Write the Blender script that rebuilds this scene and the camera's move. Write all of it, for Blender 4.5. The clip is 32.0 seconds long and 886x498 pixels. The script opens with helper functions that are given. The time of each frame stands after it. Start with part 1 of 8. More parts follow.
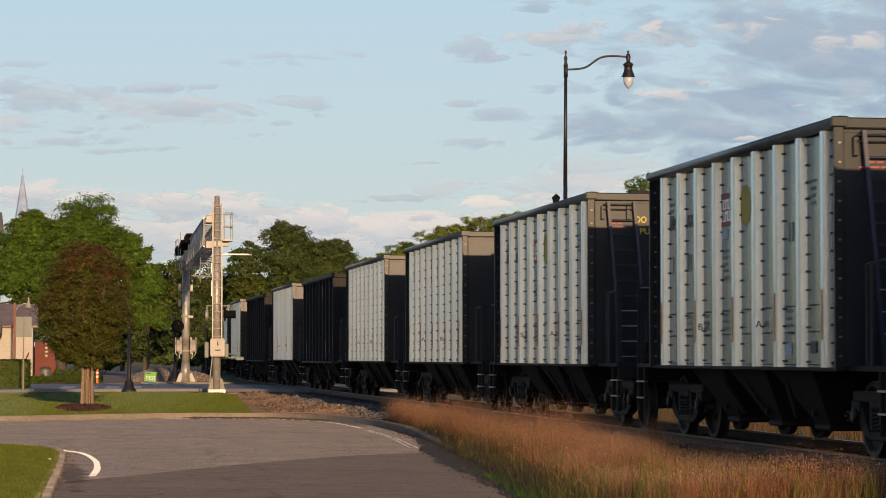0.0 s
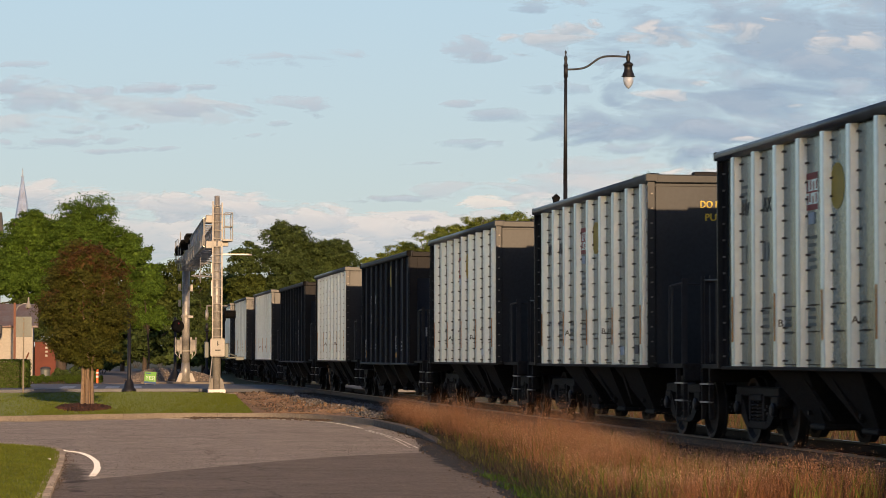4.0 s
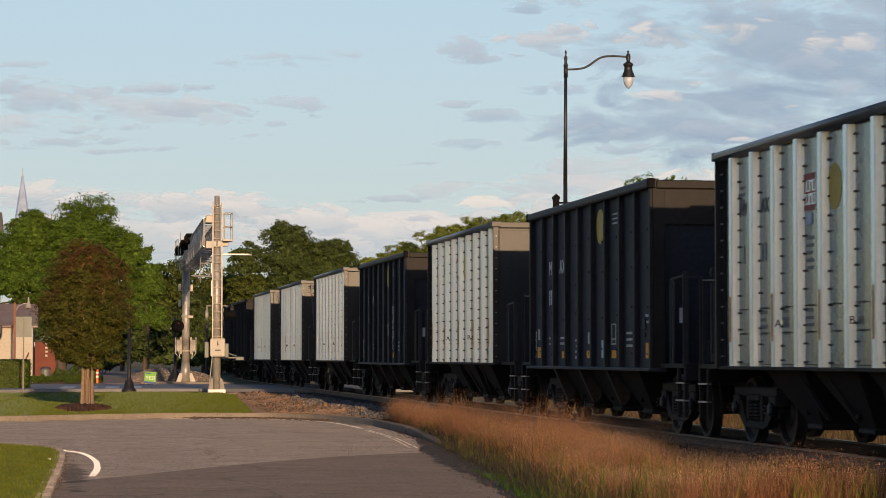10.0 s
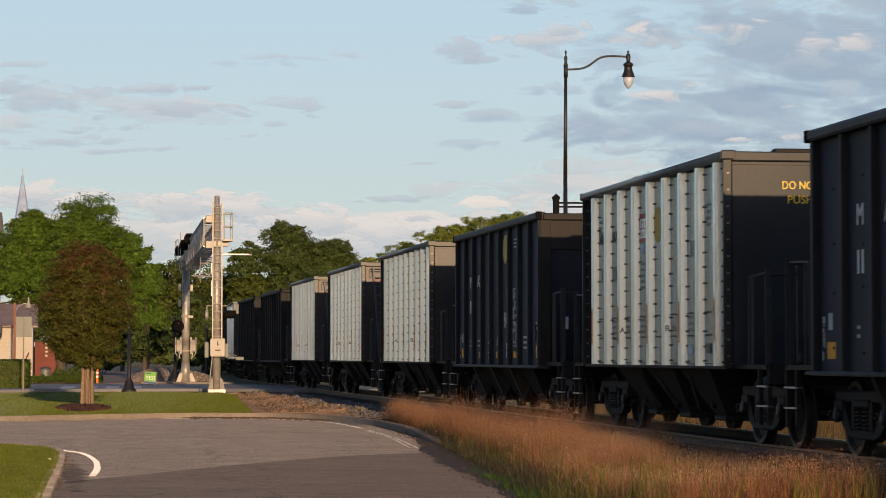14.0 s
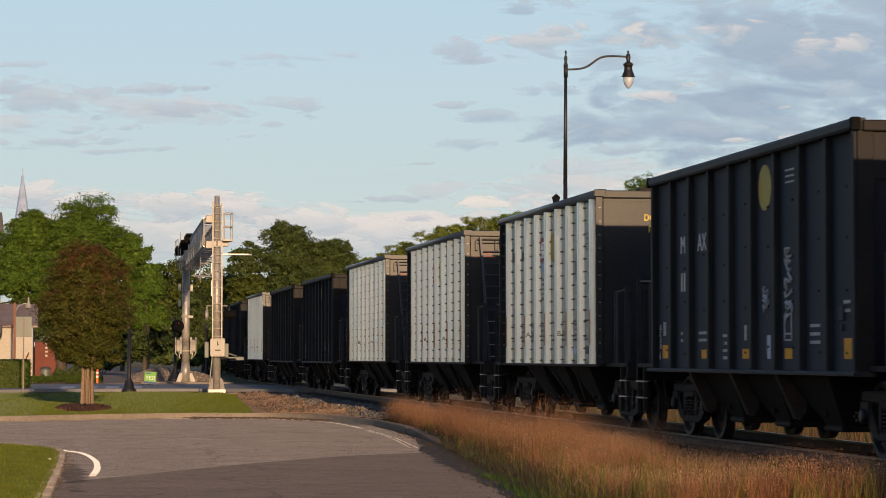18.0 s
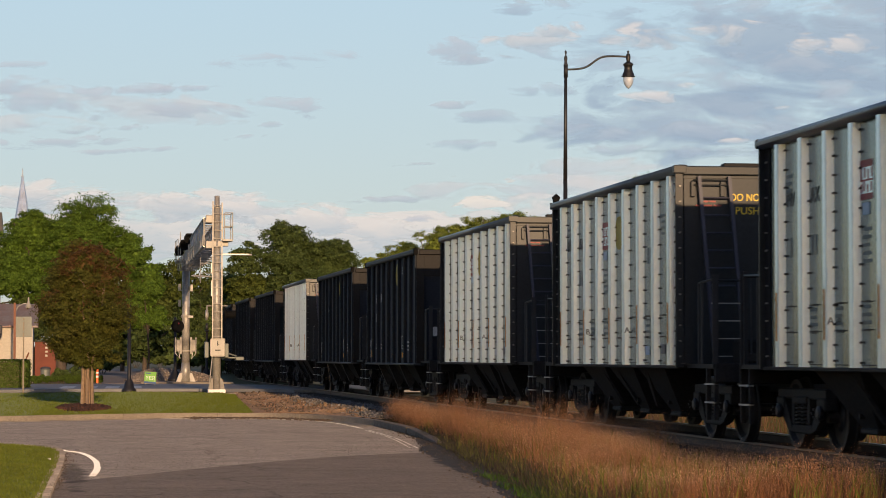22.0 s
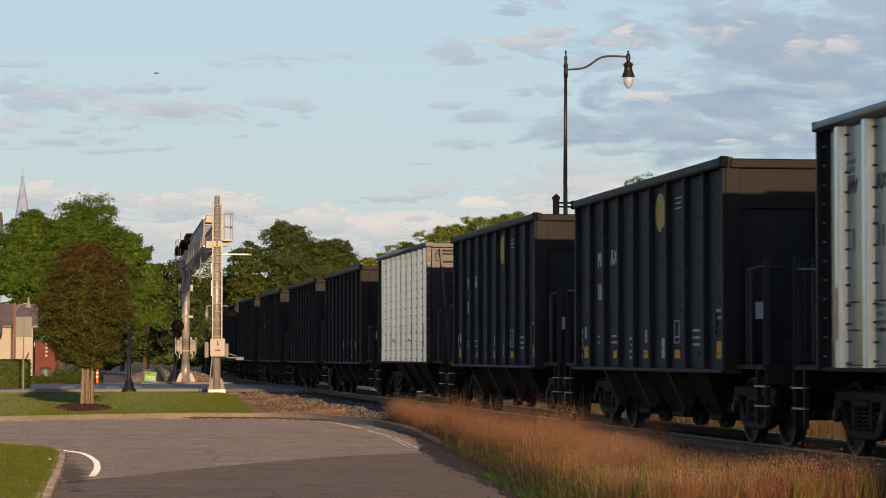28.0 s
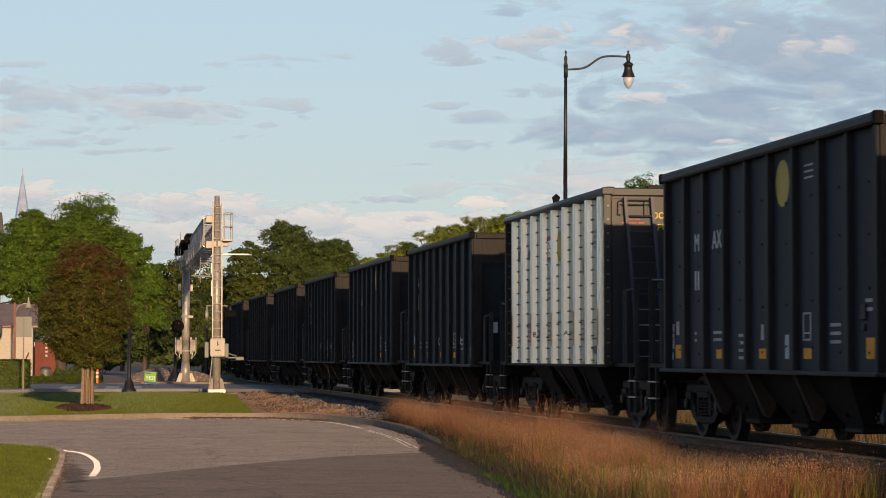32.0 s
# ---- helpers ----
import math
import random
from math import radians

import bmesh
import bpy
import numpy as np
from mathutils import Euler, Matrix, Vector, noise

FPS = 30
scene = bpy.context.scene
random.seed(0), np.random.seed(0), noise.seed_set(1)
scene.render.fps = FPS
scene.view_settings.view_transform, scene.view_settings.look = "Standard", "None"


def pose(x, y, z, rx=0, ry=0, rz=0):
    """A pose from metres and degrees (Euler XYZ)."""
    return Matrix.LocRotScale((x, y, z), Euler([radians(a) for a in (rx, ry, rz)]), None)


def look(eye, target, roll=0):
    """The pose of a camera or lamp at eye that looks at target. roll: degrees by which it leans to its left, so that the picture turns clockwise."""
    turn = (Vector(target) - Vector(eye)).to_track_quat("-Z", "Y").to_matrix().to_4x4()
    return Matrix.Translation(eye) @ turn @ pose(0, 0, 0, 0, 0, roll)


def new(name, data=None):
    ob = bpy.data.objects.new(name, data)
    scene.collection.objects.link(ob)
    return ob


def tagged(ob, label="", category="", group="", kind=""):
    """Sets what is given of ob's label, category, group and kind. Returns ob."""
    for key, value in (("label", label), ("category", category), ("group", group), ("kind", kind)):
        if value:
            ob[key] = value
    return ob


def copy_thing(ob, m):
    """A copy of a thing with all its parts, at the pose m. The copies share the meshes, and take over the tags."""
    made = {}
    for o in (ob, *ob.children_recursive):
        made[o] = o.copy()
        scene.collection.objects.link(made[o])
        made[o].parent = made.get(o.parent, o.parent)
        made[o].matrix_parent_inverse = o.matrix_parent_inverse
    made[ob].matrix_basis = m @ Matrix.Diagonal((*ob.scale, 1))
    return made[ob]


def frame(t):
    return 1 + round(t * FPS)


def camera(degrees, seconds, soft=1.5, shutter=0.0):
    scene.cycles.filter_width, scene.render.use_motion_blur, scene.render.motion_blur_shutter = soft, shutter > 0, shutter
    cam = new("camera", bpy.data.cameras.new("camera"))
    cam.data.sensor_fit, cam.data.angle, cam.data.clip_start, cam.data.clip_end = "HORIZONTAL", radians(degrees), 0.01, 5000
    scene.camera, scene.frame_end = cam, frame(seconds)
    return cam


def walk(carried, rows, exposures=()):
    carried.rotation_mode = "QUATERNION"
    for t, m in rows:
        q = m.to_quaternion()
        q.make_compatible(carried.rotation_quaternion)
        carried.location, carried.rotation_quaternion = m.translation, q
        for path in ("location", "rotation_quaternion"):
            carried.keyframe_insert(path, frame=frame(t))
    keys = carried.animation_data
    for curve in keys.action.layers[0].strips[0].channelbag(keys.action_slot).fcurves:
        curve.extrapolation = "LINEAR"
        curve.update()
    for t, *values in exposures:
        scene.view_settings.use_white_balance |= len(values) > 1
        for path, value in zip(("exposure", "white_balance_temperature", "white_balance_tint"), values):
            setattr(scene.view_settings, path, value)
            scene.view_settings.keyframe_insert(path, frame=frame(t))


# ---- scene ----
cam = camera(19.766, 32.0, soft=0.72, shutter=0.5)
VIEW = pose(0.0, 0.0, 1.21, 92.418, 0.0, -8.697)
walk(cam, [(0.0, VIEW), (32.0, VIEW)])

# ---- light ----
SUN_EL, SUN_SIDE = 7.4, -1.8
world = bpy.data.worlds.new("evening_sky")
scene.world = world
world.use_nodes = True
wn = world.node_tree.nodes
sky = wn.new("ShaderNodeTexSky")
sky.sky_type = 'NISHITA'
sky.sun_disc = False
sky.sun_elevation = radians(SUN_EL)
sky.sun_rotation = radians(180.0 + SUN_SIDE)
sky.air_density, sky.dust_density, sky.ozone_density = 1.0, 0.45, 1.6
wn["Background"].inputs["Strength"].default_value = 0.143
cool = wn.new("ShaderNodeMix")
cool.data_type, cool.blend_type = 'RGBA', 'MULTIPLY'
cool.inputs[0].default_value, cool.inputs[7].default_value = 1.0, (1.0, 0.955, 1.17, 1)
world.node_tree.links.new(sky.outputs[0], cool.inputs[6])
world.node_tree.links.new(cool.outputs[2], wn["Background"].inputs["Color"])

sun = new("sun", bpy.data.lights.new("sun", 'SUN'))
sun.data.energy, sun.data.angle, sun.data.color = 5.0, radians(0.6), (1.0, 0.66, 0.38)
sun_dir = Vector((math.sin(radians(SUN_SIDE)), math.cos(radians(SUN_SIDE)), -math.tan(radians(SUN_EL))))
sun.matrix_world = look((0, -60, 40), Vector((0, -60, 40)) + sun_dir)
scene.view_settings.exposure = -0.06


# ---- materials ----
def mat(name, base, rough=0.6, metal=0.0, var=0.25, size=2.0, fine=40.0, bump=0.15, tint=None, streak=0.0,
        per=0.0, spec=0.5, island=False, deep=0.02):
    """A surface with stains at one scale, grain at a finer one and a slight relief."""
    m = bpy.data.materials.new(name)
    m.use_nodes = True
    n, k = m.node_tree.nodes, m.node_tree.links
    b = n["Principled BSDF"]
    b.inputs["Roughness"].default_value, b.inputs["Metallic"].default_value = rough, metal
    b.inputs["Specular IOR Level"].default_value = spec
    tc = n.new("ShaderNodeTexCoord")
    mp = n.new("ShaderNodeMapping")
    mp.inputs["Scale"].default_value = (1, 1, 0.12 if streak else 1)
    k.new(tc.outputs["Object"], mp.inputs[0])
    big, small = n.new("ShaderNodeTexNoise"), n.new("ShaderNodeTexNoise")
    big.inputs["Scale"].default_value, big.inputs["Detail"].default_value = size, 5
    small.inputs["Scale"].default_value, small.inputs["Detail"].default_value = fine, 3
    k.new(mp.outputs[0], big.inputs[0])
    k.new(tc.outputs["Object"], small.inputs[0])
    ramp = n.new("ShaderNodeMapRange")
    ramp.inputs[1].default_value, ramp.inputs[2].default_value = 0.32, 0.68
    k.new(big.outputs[0], ramp.inputs[0])
    mix = n.new("ShaderNodeMix")
    mix.data_type = 'RGBA'
    t = tint or [c * (1 - var) for c in base]
    mix.inputs[6].default_value, mix.inputs[7].default_value = (*base, 1), (*t, 1)
    fac = n.new("ShaderNodeMath")
    fac.operation = 'MULTIPLY'
    fac.inputs[1].default_value = 1.0 if not tint else max(var, streak)
    k.new(ramp.outputs[0], fac.inputs[0])
    k.new(fac.outputs[0], mix.inputs[0])
    grain = n.new("ShaderNodeMapRange")
    grain.inputs[1].default_value, grain.inputs[2].default_value = 0.3, 0.7
    grain.inputs[3].default_value, grain.inputs[4].default_value = 1 - var * 0.6, 1 + var * 0.4
    k.new(small.outputs[0], grain.inputs[0])
    mul = n.new("ShaderNodeVectorMath")
    mul.operation = 'SCALE'
    k.new(mix.outputs[2], mul.inputs[0])
    out = grain.outputs[0]
    if per:
        if island:
            info, src = n.new("ShaderNodeNewGeometry"), "Random Per Island"
        else:
            info, src = n.new("ShaderNodeObjectInfo"), "Random"
        pr = n.new("ShaderNodeMapRange")
        pr.inputs[3].default_value, pr.inputs[4].default_value = 1 - per, 1 + per
        k.new(info.outputs[src], pr.inputs[0])
        m2 = n.new("ShaderNodeMath")
        m2.operation = 'MULTIPLY'
        k.new(out, m2.inputs[0])
        k.new(pr.outputs[0], m2.inputs[1])
        out = m2.outputs[0]
    k.new(out, mul.inputs["Scale"])
    k.new(mul.outputs[0], b.inputs["Base Color"])
    if bump:
        bp = n.new("ShaderNodeBump")
        bp.inputs["Strength"].default_value, bp.inputs["Distance"].default_value = bump, deep
        k.new(small.outputs[0], bp.inputs["Height"])
        k.new(bp.outputs[0], b.inputs["Normal"])
    return m


def leaf_mat(name, base, other, per=0.45):
    """Leaves: a colour that varies leaf by leaf and over the crown, with light shining through."""
    m = mat(name, base, rough=0.6, var=0.6, size=1.0, fine=6, bump=0, tint=other, per=per, spec=0.1, island=True)
    n, k = m.node_tree.nodes, m.node_tree.links
    b = n["Principled BSDF"]
    tr = n.new("ShaderNodeBsdfTranslucent")
    add = n.new("ShaderNodeMixShader")
    add.inputs[0].default_value = 0.3
    k.new(b.inputs["Base Color"].links[0].from_socket, tr.inputs[0])
    k.new(b.outputs[0], add.inputs[1])
    k.new(tr.outputs[0], add.inputs[2])
    k.new(add.outputs[0], n["Material Output"].inputs[0])
    return m


def glow(name, col, power):
    m = bpy.data.materials.new(name)
    m.use_nodes = True
    b = m.node_tree.nodes["Principled BSDF"]
    b.inputs["Base Color"].default_value = (*col, 1)
    b.inputs["Emission Color"].default_value = (*col, 1)
    b.inputs["Emission Strength"].default_value = power
    return m


def road_mat(name, light, dark):
    """Worn asphalt: coarse patches, fine stones and thin branching cracks."""
    m = mat(name, light, 0.92, 0, 0.32, 0.4, 55, 1.0, tint=dark, deep=0.03)
    n, k = m.node_tree.nodes, m.node_tree.links
    b = n["Principled BSDF"]
    b.inputs["Diffuse Roughness"].default_value = 1.0
    src = b.inputs["Base Color"].links[0].from_socket
    tc = n.new("ShaderNodeTexCoord")
    wob = n.new("ShaderNodeTexNoise")
    wob.inputs["Scale"].default_value, wob.inputs["Detail"].default_value = 1.3, 6
    k.new(tc.outputs["Object"], wob.inputs[0])
    off = n.new("ShaderNodeVectorMath")
    off.operation = 'MULTIPLY_ADD'
    off.inputs[1].default_value = (1.2, 1.2, 0.0)
    k.new(wob.outputs["Color"], off.inputs[0])
    k.new(tc.outputs["Object"], off.inputs[2])
    vo = n.new("ShaderNodeTexVoronoi")
    vo.feature = 'DISTANCE_TO_EDGE'
    vo.inputs["Scale"].default_value = 0.28
    k.new(off.outputs[0], vo.inputs[0])
    cr = n.new("ShaderNodeMapRange")
    cr.inputs[1].default_value, cr.inputs[2].default_value = 0.0, 0.012
    cr.inputs[3].default_value, cr.inputs[4].default_value = 0.55, 1.0
    k.new(vo.outputs["Distance"], cr.inputs[0])
    mott = n.new("ShaderNodeTexNoise")
    mott.inputs["Scale"].default_value, mott.inputs["Detail"].default_value, mott.inputs["Roughness"].default_value = 1.6, 12, 0.78
    k.new(tc.outputs["Object"], mott.inputs[0])
    mo = n.new("ShaderNodeMapRange")
    mo.inputs[1].default_value, mo.inputs[2].default_value = 0.36, 0.64
    mo.inputs[3].default_value, mo.inputs[4].default_value = 0.76, 1.24
    k.new(mott.outputs[0], mo.inputs[0])
    bp = n.new("ShaderNodeBump")
    bp.inputs["Strength"].default_value, bp.inputs["Distance"].default_value = 0.6, 0.05
    k.new(mott.outputs[0], bp.inputs["Height"])
    k.new(b.inputs["Normal"].links[0].from_socket, bp.inputs["Normal"])
    k.new(bp.outputs[0], b.inputs["Normal"])
    # a dark soft-edged patch beside the island kerb
    so = n.new("ShaderNodeVectorMath")
    so.operation = 'SUBTRACT'
    so.inputs[1].default_value = (0.27, 33.6, 0.0)
    k.new(tc.outputs["Object"], so.inputs[0])
    sm = n.new("ShaderNodeVectorMath")
    sm.operation = 'MULTIPLY'
    sm.inputs[1].default_value = (4.6, 0.2, 0.0)
    k.new(so.outputs[0], sm.inputs[0])
    sl = n.new("ShaderNodeVectorMath")
    sl.operation = 'LENGTH'
    k.new(sm.outputs[0], sl.inputs[0])
    sn = n.new("ShaderNodeTexNoise")
    sn.inputs["Scale"].default_value, sn.inputs["Detail"].default_value = 2.2, 5
    k.new(tc.outputs["Object"], sn.inputs[0])
    sa = n.new("ShaderNodeMath")
    sa.operation = 'MULTIPLY_ADD'
    sa.inputs[1].default_value = 1.6
    k.new(sn.outputs[0], sa.inputs[0])
    k.new(sl.outputs["Value"], sa.inputs[2])
    st_ = n.new("ShaderNodeMapRange")
    st_.interpolation_type = 'SMOOTHSTEP'
    st_.inputs[1].default_value, st_.inputs[2].default_value = 1.25, 1.7
    st_.inputs[3].default_value, st_.inputs[4].default_value = 0.34, 1.0
    k.new(sa.outputs[0], st_.inputs[0])
    pits = n.new("ShaderNodeTexVoronoi")
    pits.inputs["Scale"].default_value = 24.0
    k.new(tc.outputs["Object"], pits.inputs[0])
    pr = n.new("ShaderNodeMapRange")
    pr.inputs[1].default_value, pr.inputs[2].default_value = 0.0, 0.8
    pr.inputs[3].default_value, pr.inputs[4].default_value = 1.32, 0.66
    k.new(pits.outputs["Distance"], pr.inputs[0])
    mm = n.new("ShaderNodeMath")
    mm.operation = 'MULTIPLY'
    k.new(cr.outputs[0], mm.inputs[0])
    k.new(pr.outputs[0], mm.inputs[1])
    m3 = n.new("ShaderNodeMath")
    m3.operation = 'MULTIPLY'
    k.new(mm.outputs[0], m3.inputs[0])
    k.new(mo.outputs[0], m3.inputs[1])
    sc = n.new("ShaderNodeVectorMath")
    sc.operation = 'SCALE'
    k.new(src, sc.inputs[0])
    m4 = n.new("ShaderNodeMath")
    m4.operation = 'MULTIPLY'
    k.new(m3.outputs[0], m4.inputs[0])
    k.new(st_.outputs[0], m4.inputs[1])
    k.new(m4.outputs[0], sc.inputs["Scale"])
    k.new(sc.outputs[0], b.inputs["Base Color"])
    return m


# one aluminium in two tones: shaded sheet and sky-lit rib, set by base colour
SHADED_AL = mat("shaded_weathered_aluminium", (0.166, 0.220, 0.220), 0.20, 0.45, 0.40, 0.9, 14, 0.015, tint=(0.090, 0.115, 0.118), streak=0.7, per=0.06)
LIT_AL = mat("lit_rib_metal", (0.82, 0.925, 0.95), 0.36, 0.66, 0.08, 0.8, 14, 0.01, tint=(0.74, 0.82, 0.83), streak=0.6, per=0.06)
END_DARK = mat("glossy_dark_end_paint", (0.0265, 0.0310, 0.0350), 0.34, 0.0, 0.25, 1.2, 18, 0.015, per=0.1, spec=0.25)
END_BLACK = mat("glossy_black_end_paint", (0.0175, 0.0160, 0.0155), 0.55, 0.0, 0.3, 1.2, 18, 0.02, per=0.2, spec=0.15)
POST_DARK = mat("dull_dark_post_paint", (0.020, 0.019, 0.020), 0.75, 0.0, 0.3, 1.5, 18, 0.03, spec=0.12)
RIB_BLACK = mat("dark_rib_paint", (0.017, 0.0205, 0.0265), 0.62, 0.0, 0.3, 1.1, 22, 0.04, per=0.15, spec=0.25)
BLACK = mat("faded_black_paint", (0.028, 0.034, 0.050), 0.66, 0.0, 0.3, 1.1, 22, 0.04, tint=(0.036, 0.042, 0.056), streak=0.7, per=0.15, spec=0.2)
BLACK_BLUE = mat("faded_blue_black_paint", (0.022, 0.032, 0.040), 0.64, 0.0, 0.3, 1.1, 22, 0.04, tint=(0.030, 0.038, 0.044), streak=0.7, spec=0.2)
CHORD = mat("blue_grey_steel_edge", (0.034, 0.054, 0.085), 0.38, 0.0, 0.35, 2.5, 30, 0.05, per=0.15)
CHORD_OLD = mat("worn_grey_steel_edge", (0.032, 0.038, 0.045), 0.62, 0.0, 0.4, 2.5, 30, 0.1, per=0.15, spec=0.35)
FAINT = mat("faint_grey_stencil", (0.108, 0.146, 0.152), 0.5, 0.1, 0.3, 8, 40, 0.0)
GRIME = mat("grimy_black_steel", (0.0195, 0.0188, 0.0198), 0.64, 0.0, 0.4, 4.0, 30, 0.2, tint=(0.025, 0.020, 0.017), spec=0.15)
HOPPER = mat("dusty_hopper_steel", (0.032, 0.031, 0.031), 0.62, 0.0, 0.4, 2.5, 20, 0.15, tint=(0.052, 0.048, 0.045), spec=0.25)
CHUTE = mat("sooty_chute_steel", (0.0205, 0.0200, 0.0210), 0.75, 0.0, 0.5, 2.5, 20, 0.2, tint=(0.028, 0.024, 0.021), spec=0.15)
BOLT = mat("dark_bolt_steel", (0.022, 0.021, 0.02), 0.6, 0.1, 0.3, 8, 40, 0.0)
# pale base colour stands in for light caught by the post bolts
BOLT_GLINT = mat("glinting_bolt_heads", (0.24, 0.225, 0.21), 0.45, 0.3, 0.3, 8, 40, 0.0)
RAILING = mat("dark_painted_rail_tube", (0.038, 0.039, 0.043), 0.5, 0.0, 0.2, 6, 40, 0.0, spec=0.2)
LADDER = mat("blue_black_ladder_paint", (0.044, 0.047, 0.074), 0.5, 0.1, 0.2, 6, 40, 0.0)
GRAB = mat("pale_grab_iron", (0.46, 0.46, 0.45), 0.42, 0.3, 0.3, 8, 40, 0.0)
WHEEL = mat("rolled_steel_wheel", (0.030, 0.026, 0.024), 0.55, 0.3, 0.35, 6, 30, 0.08)
CAP = mat("oily_blue_black_cap", (0.012, 0.014, 0.022), 0.5, 0.2, 0.3, 8, 30, 0.0)
YELLOW = mat("faded_yellow_paint", (0.58, 0.42, 0.045), 0.55, 0, 0.2, 3, 30, 0.0)
LETTER_Y = mat("bright_yellow_lettering", (0.85, 0.60, 0.03), 0.5, 0, 0.1, 6, 40, 0.0)
STENCIL = mat("worn_white_stencil", (0.50, 0.51, 0.52), 0.6, 0, 0.3, 8, 40, 0.0)
LETTER_W = mat("white_stencil_paint", (0.72, 0.72, 0.70), 0.6, 0, 0.2, 5, 40, 0.0)
LETTER_K = mat("black_stencil_paint", (0.03, 0.03, 0.03), 0.6, 0, 0.1, 5, 40, 0.0)
LETTER_WORN = mat("worn_black_stencil_paint", (0.05, 0.06, 0.062), 0.5, 0.1, 0.4, 6, 40, 0.0)
ORANGE = mat("orange_reflector_sheet", (0.95, 0.42, 0.010), 0.65, 0, 0.15, 5, 40, 0.0)
PALE_BLUE = mat("pale_blue_label", (0.42, 0.54, 0.66), 0.5, 0, 0.15, 5, 40, 0.0)
RED = mat("faded_red_paint", (0.34, 0.055, 0.05), 0.55, 0, 0.2, 4, 30, 0.0)
RUST_STRIP = mat("faded_orange_strip", (0.68, 0.29, 0.045), 0.6, 0, 0.3, 5, 30, 0.0)
RUST = mat("orange_rust_streak", (0.34, 0.15, 0.05), 0.8, 0, 0.4, 5, 30, 0.1)
GALV = mat("galvanised_steel", (0.39, 0.37, 0.335), 0.38, 0.22, 0.35, 2.2, 25, 0.05)
PALE_STEEL = mat("pale_ladder_steel", (0.40, 0.37, 0.32), 0.5, 0.1, 0.15, 3, 30, 0.02)
CASE = mat("cream_signal_case_paint", (0.35, 0.325, 0.28), 0.45, 0.0, 0.12, 3, 30, 0.03)
SIG_BLACK = mat("matt_black_signal_paint", (0.006, 0.006, 0.006), 0.8, 0, 0.2, 5, 30, 0.0, spec=0.1)
IRON = mat("black_cast_iron_paint", (0.012, 0.011, 0.012), 0.5, 0.0, 0.25, 5, 30, 0.03)
ASPHALT = road_mat("grey_asphalt", (0.365, 0.325, 0.293), (0.265, 0.235, 0.211))
ASPHALT_NEW = road_mat("darker_asphalt_patch", (0.20, 0.17, 0.147), (0.145, 0.123, 0.106))
GRIT = mat("worn_asphalt_grit", (0.17, 0.15, 0.13), 0.9, 0, 0.2, 6, 40, 0.0, per=0.6, island=True)
LANE = mat("brown_gravel_lane", (0.27, 0.205, 0.155), 0.95, 0, 0.4, 0.8, 14, 0.4, tint=(0.16, 0.12, 0.09))
STREET = mat("street_asphalt", (0.22, 0.22, 0.225), 0.8, 0, 0.2, 0.3, 12, 0.2)
CONCRETE = mat("weathered_concrete_kerb", (0.30, 0.255, 0.20), 0.9, 0, 0.4, 2.2, 25, 0.6, tint=(0.14, 0.12, 0.095), deep=0.04)
CONCRETE_DK = mat("stained_grey_concrete", (0.19, 0.155, 0.12), 0.95, 0, 0.5, 3.5, 25, 0.8, tint=(0.09, 0.075, 0.062), deep=0.06, per=0.3)
PAINT = mat("worn_white_road_paint", (0.92, 0.90, 0.86), 0.8, 0, 0.25, 6, 45, 0.3, tint=(0.62, 0.58, 0.54))
PAINT.node_tree.nodes["Principled BSDF"].inputs["Diffuse Roughness"].default_value = 1.0
PAINT_OLD = mat("faded_road_paint", (0.74, 0.71, 0.66), 0.85, 0, 0.3, 6, 45, 0.3, tint=(0.42, 0.39, 0.36))
PAINT_OLD.node_tree.nodes["Principled BSDF"].inputs["Diffuse Roughness"].default_value = 1.0
TURF = mat("mown_lawn_soil", (0.10, 0.132, 0.022), 0.95, 0, 0.25, 0.6, 20, 0.15, tint=(0.12, 0.13, 0.027))
TURF.node_tree.nodes["Principled BSDF"].inputs["Diffuse Roughness"].default_value = 1.0
EARTH = mat("dry_grassy_ground", (0.115, 0.11, 0.045), 0.95, 0, 0.35, 0.25, 8, 0.3, tint=(0.06, 0.075, 0.025))
DIRT = mat("bare_reddish_soil", (0.27, 0.175, 0.105), 0.95, 0, 0.7, 1.1, 12, 0.9, tint=(0.06, 0.040, 0.028), deep=0.08)
DIRT.node_tree.nodes["Principled BSDF"].inputs["Diffuse Roughness"].default_value = 1.0
# edge soil with the shadow of the tall grass put into its colour
SOIL_SHADE = mat("shaded_edge_soil", (0.034, 0.030, 0.027), 0.95, 0, 0.5, 2.6, 30, 0.8, tint=(0.07, 0.06, 0.052), deep=0.05)
STONE = mat("grey_ballast_stone", (0.165, 0.152, 0.142), 0.9, 0, 0.3, 6, 40, 0.2, per=0.5, island=True)
# ballast darker than the loose stones: train shade put into the colour
BED_SHADE = mat("shade_dark_ballast", (0.05, 0.045, 0.042), 0.9, 0, 0.4, 4, 30, 0.6)
KERB_OLD = mat("old_tan_kerb_block", (0.34, 0.29, 0.235), 0.95, 0, 0.5, 7, 30, 0.35, tint=(0.13, 0.11, 0.09), per=0.35, deep=0.03)
KERB_OLD.node_tree.nodes["Principled BSDF"].inputs["Diffuse Roughness"].default_value = 1.0
HEAP = mat("tan_gravel", (0.30, 0.245, 0.195), 0.9, 0, 0.3, 6, 40, 0.2, per=0.4, island=True)
BRICKBIT = mat("broken_clay_and_stone", (0.13, 0.092, 0.062), 0.9, 0, 0.3, 6, 40, 0.2, per=0.5, island=True)
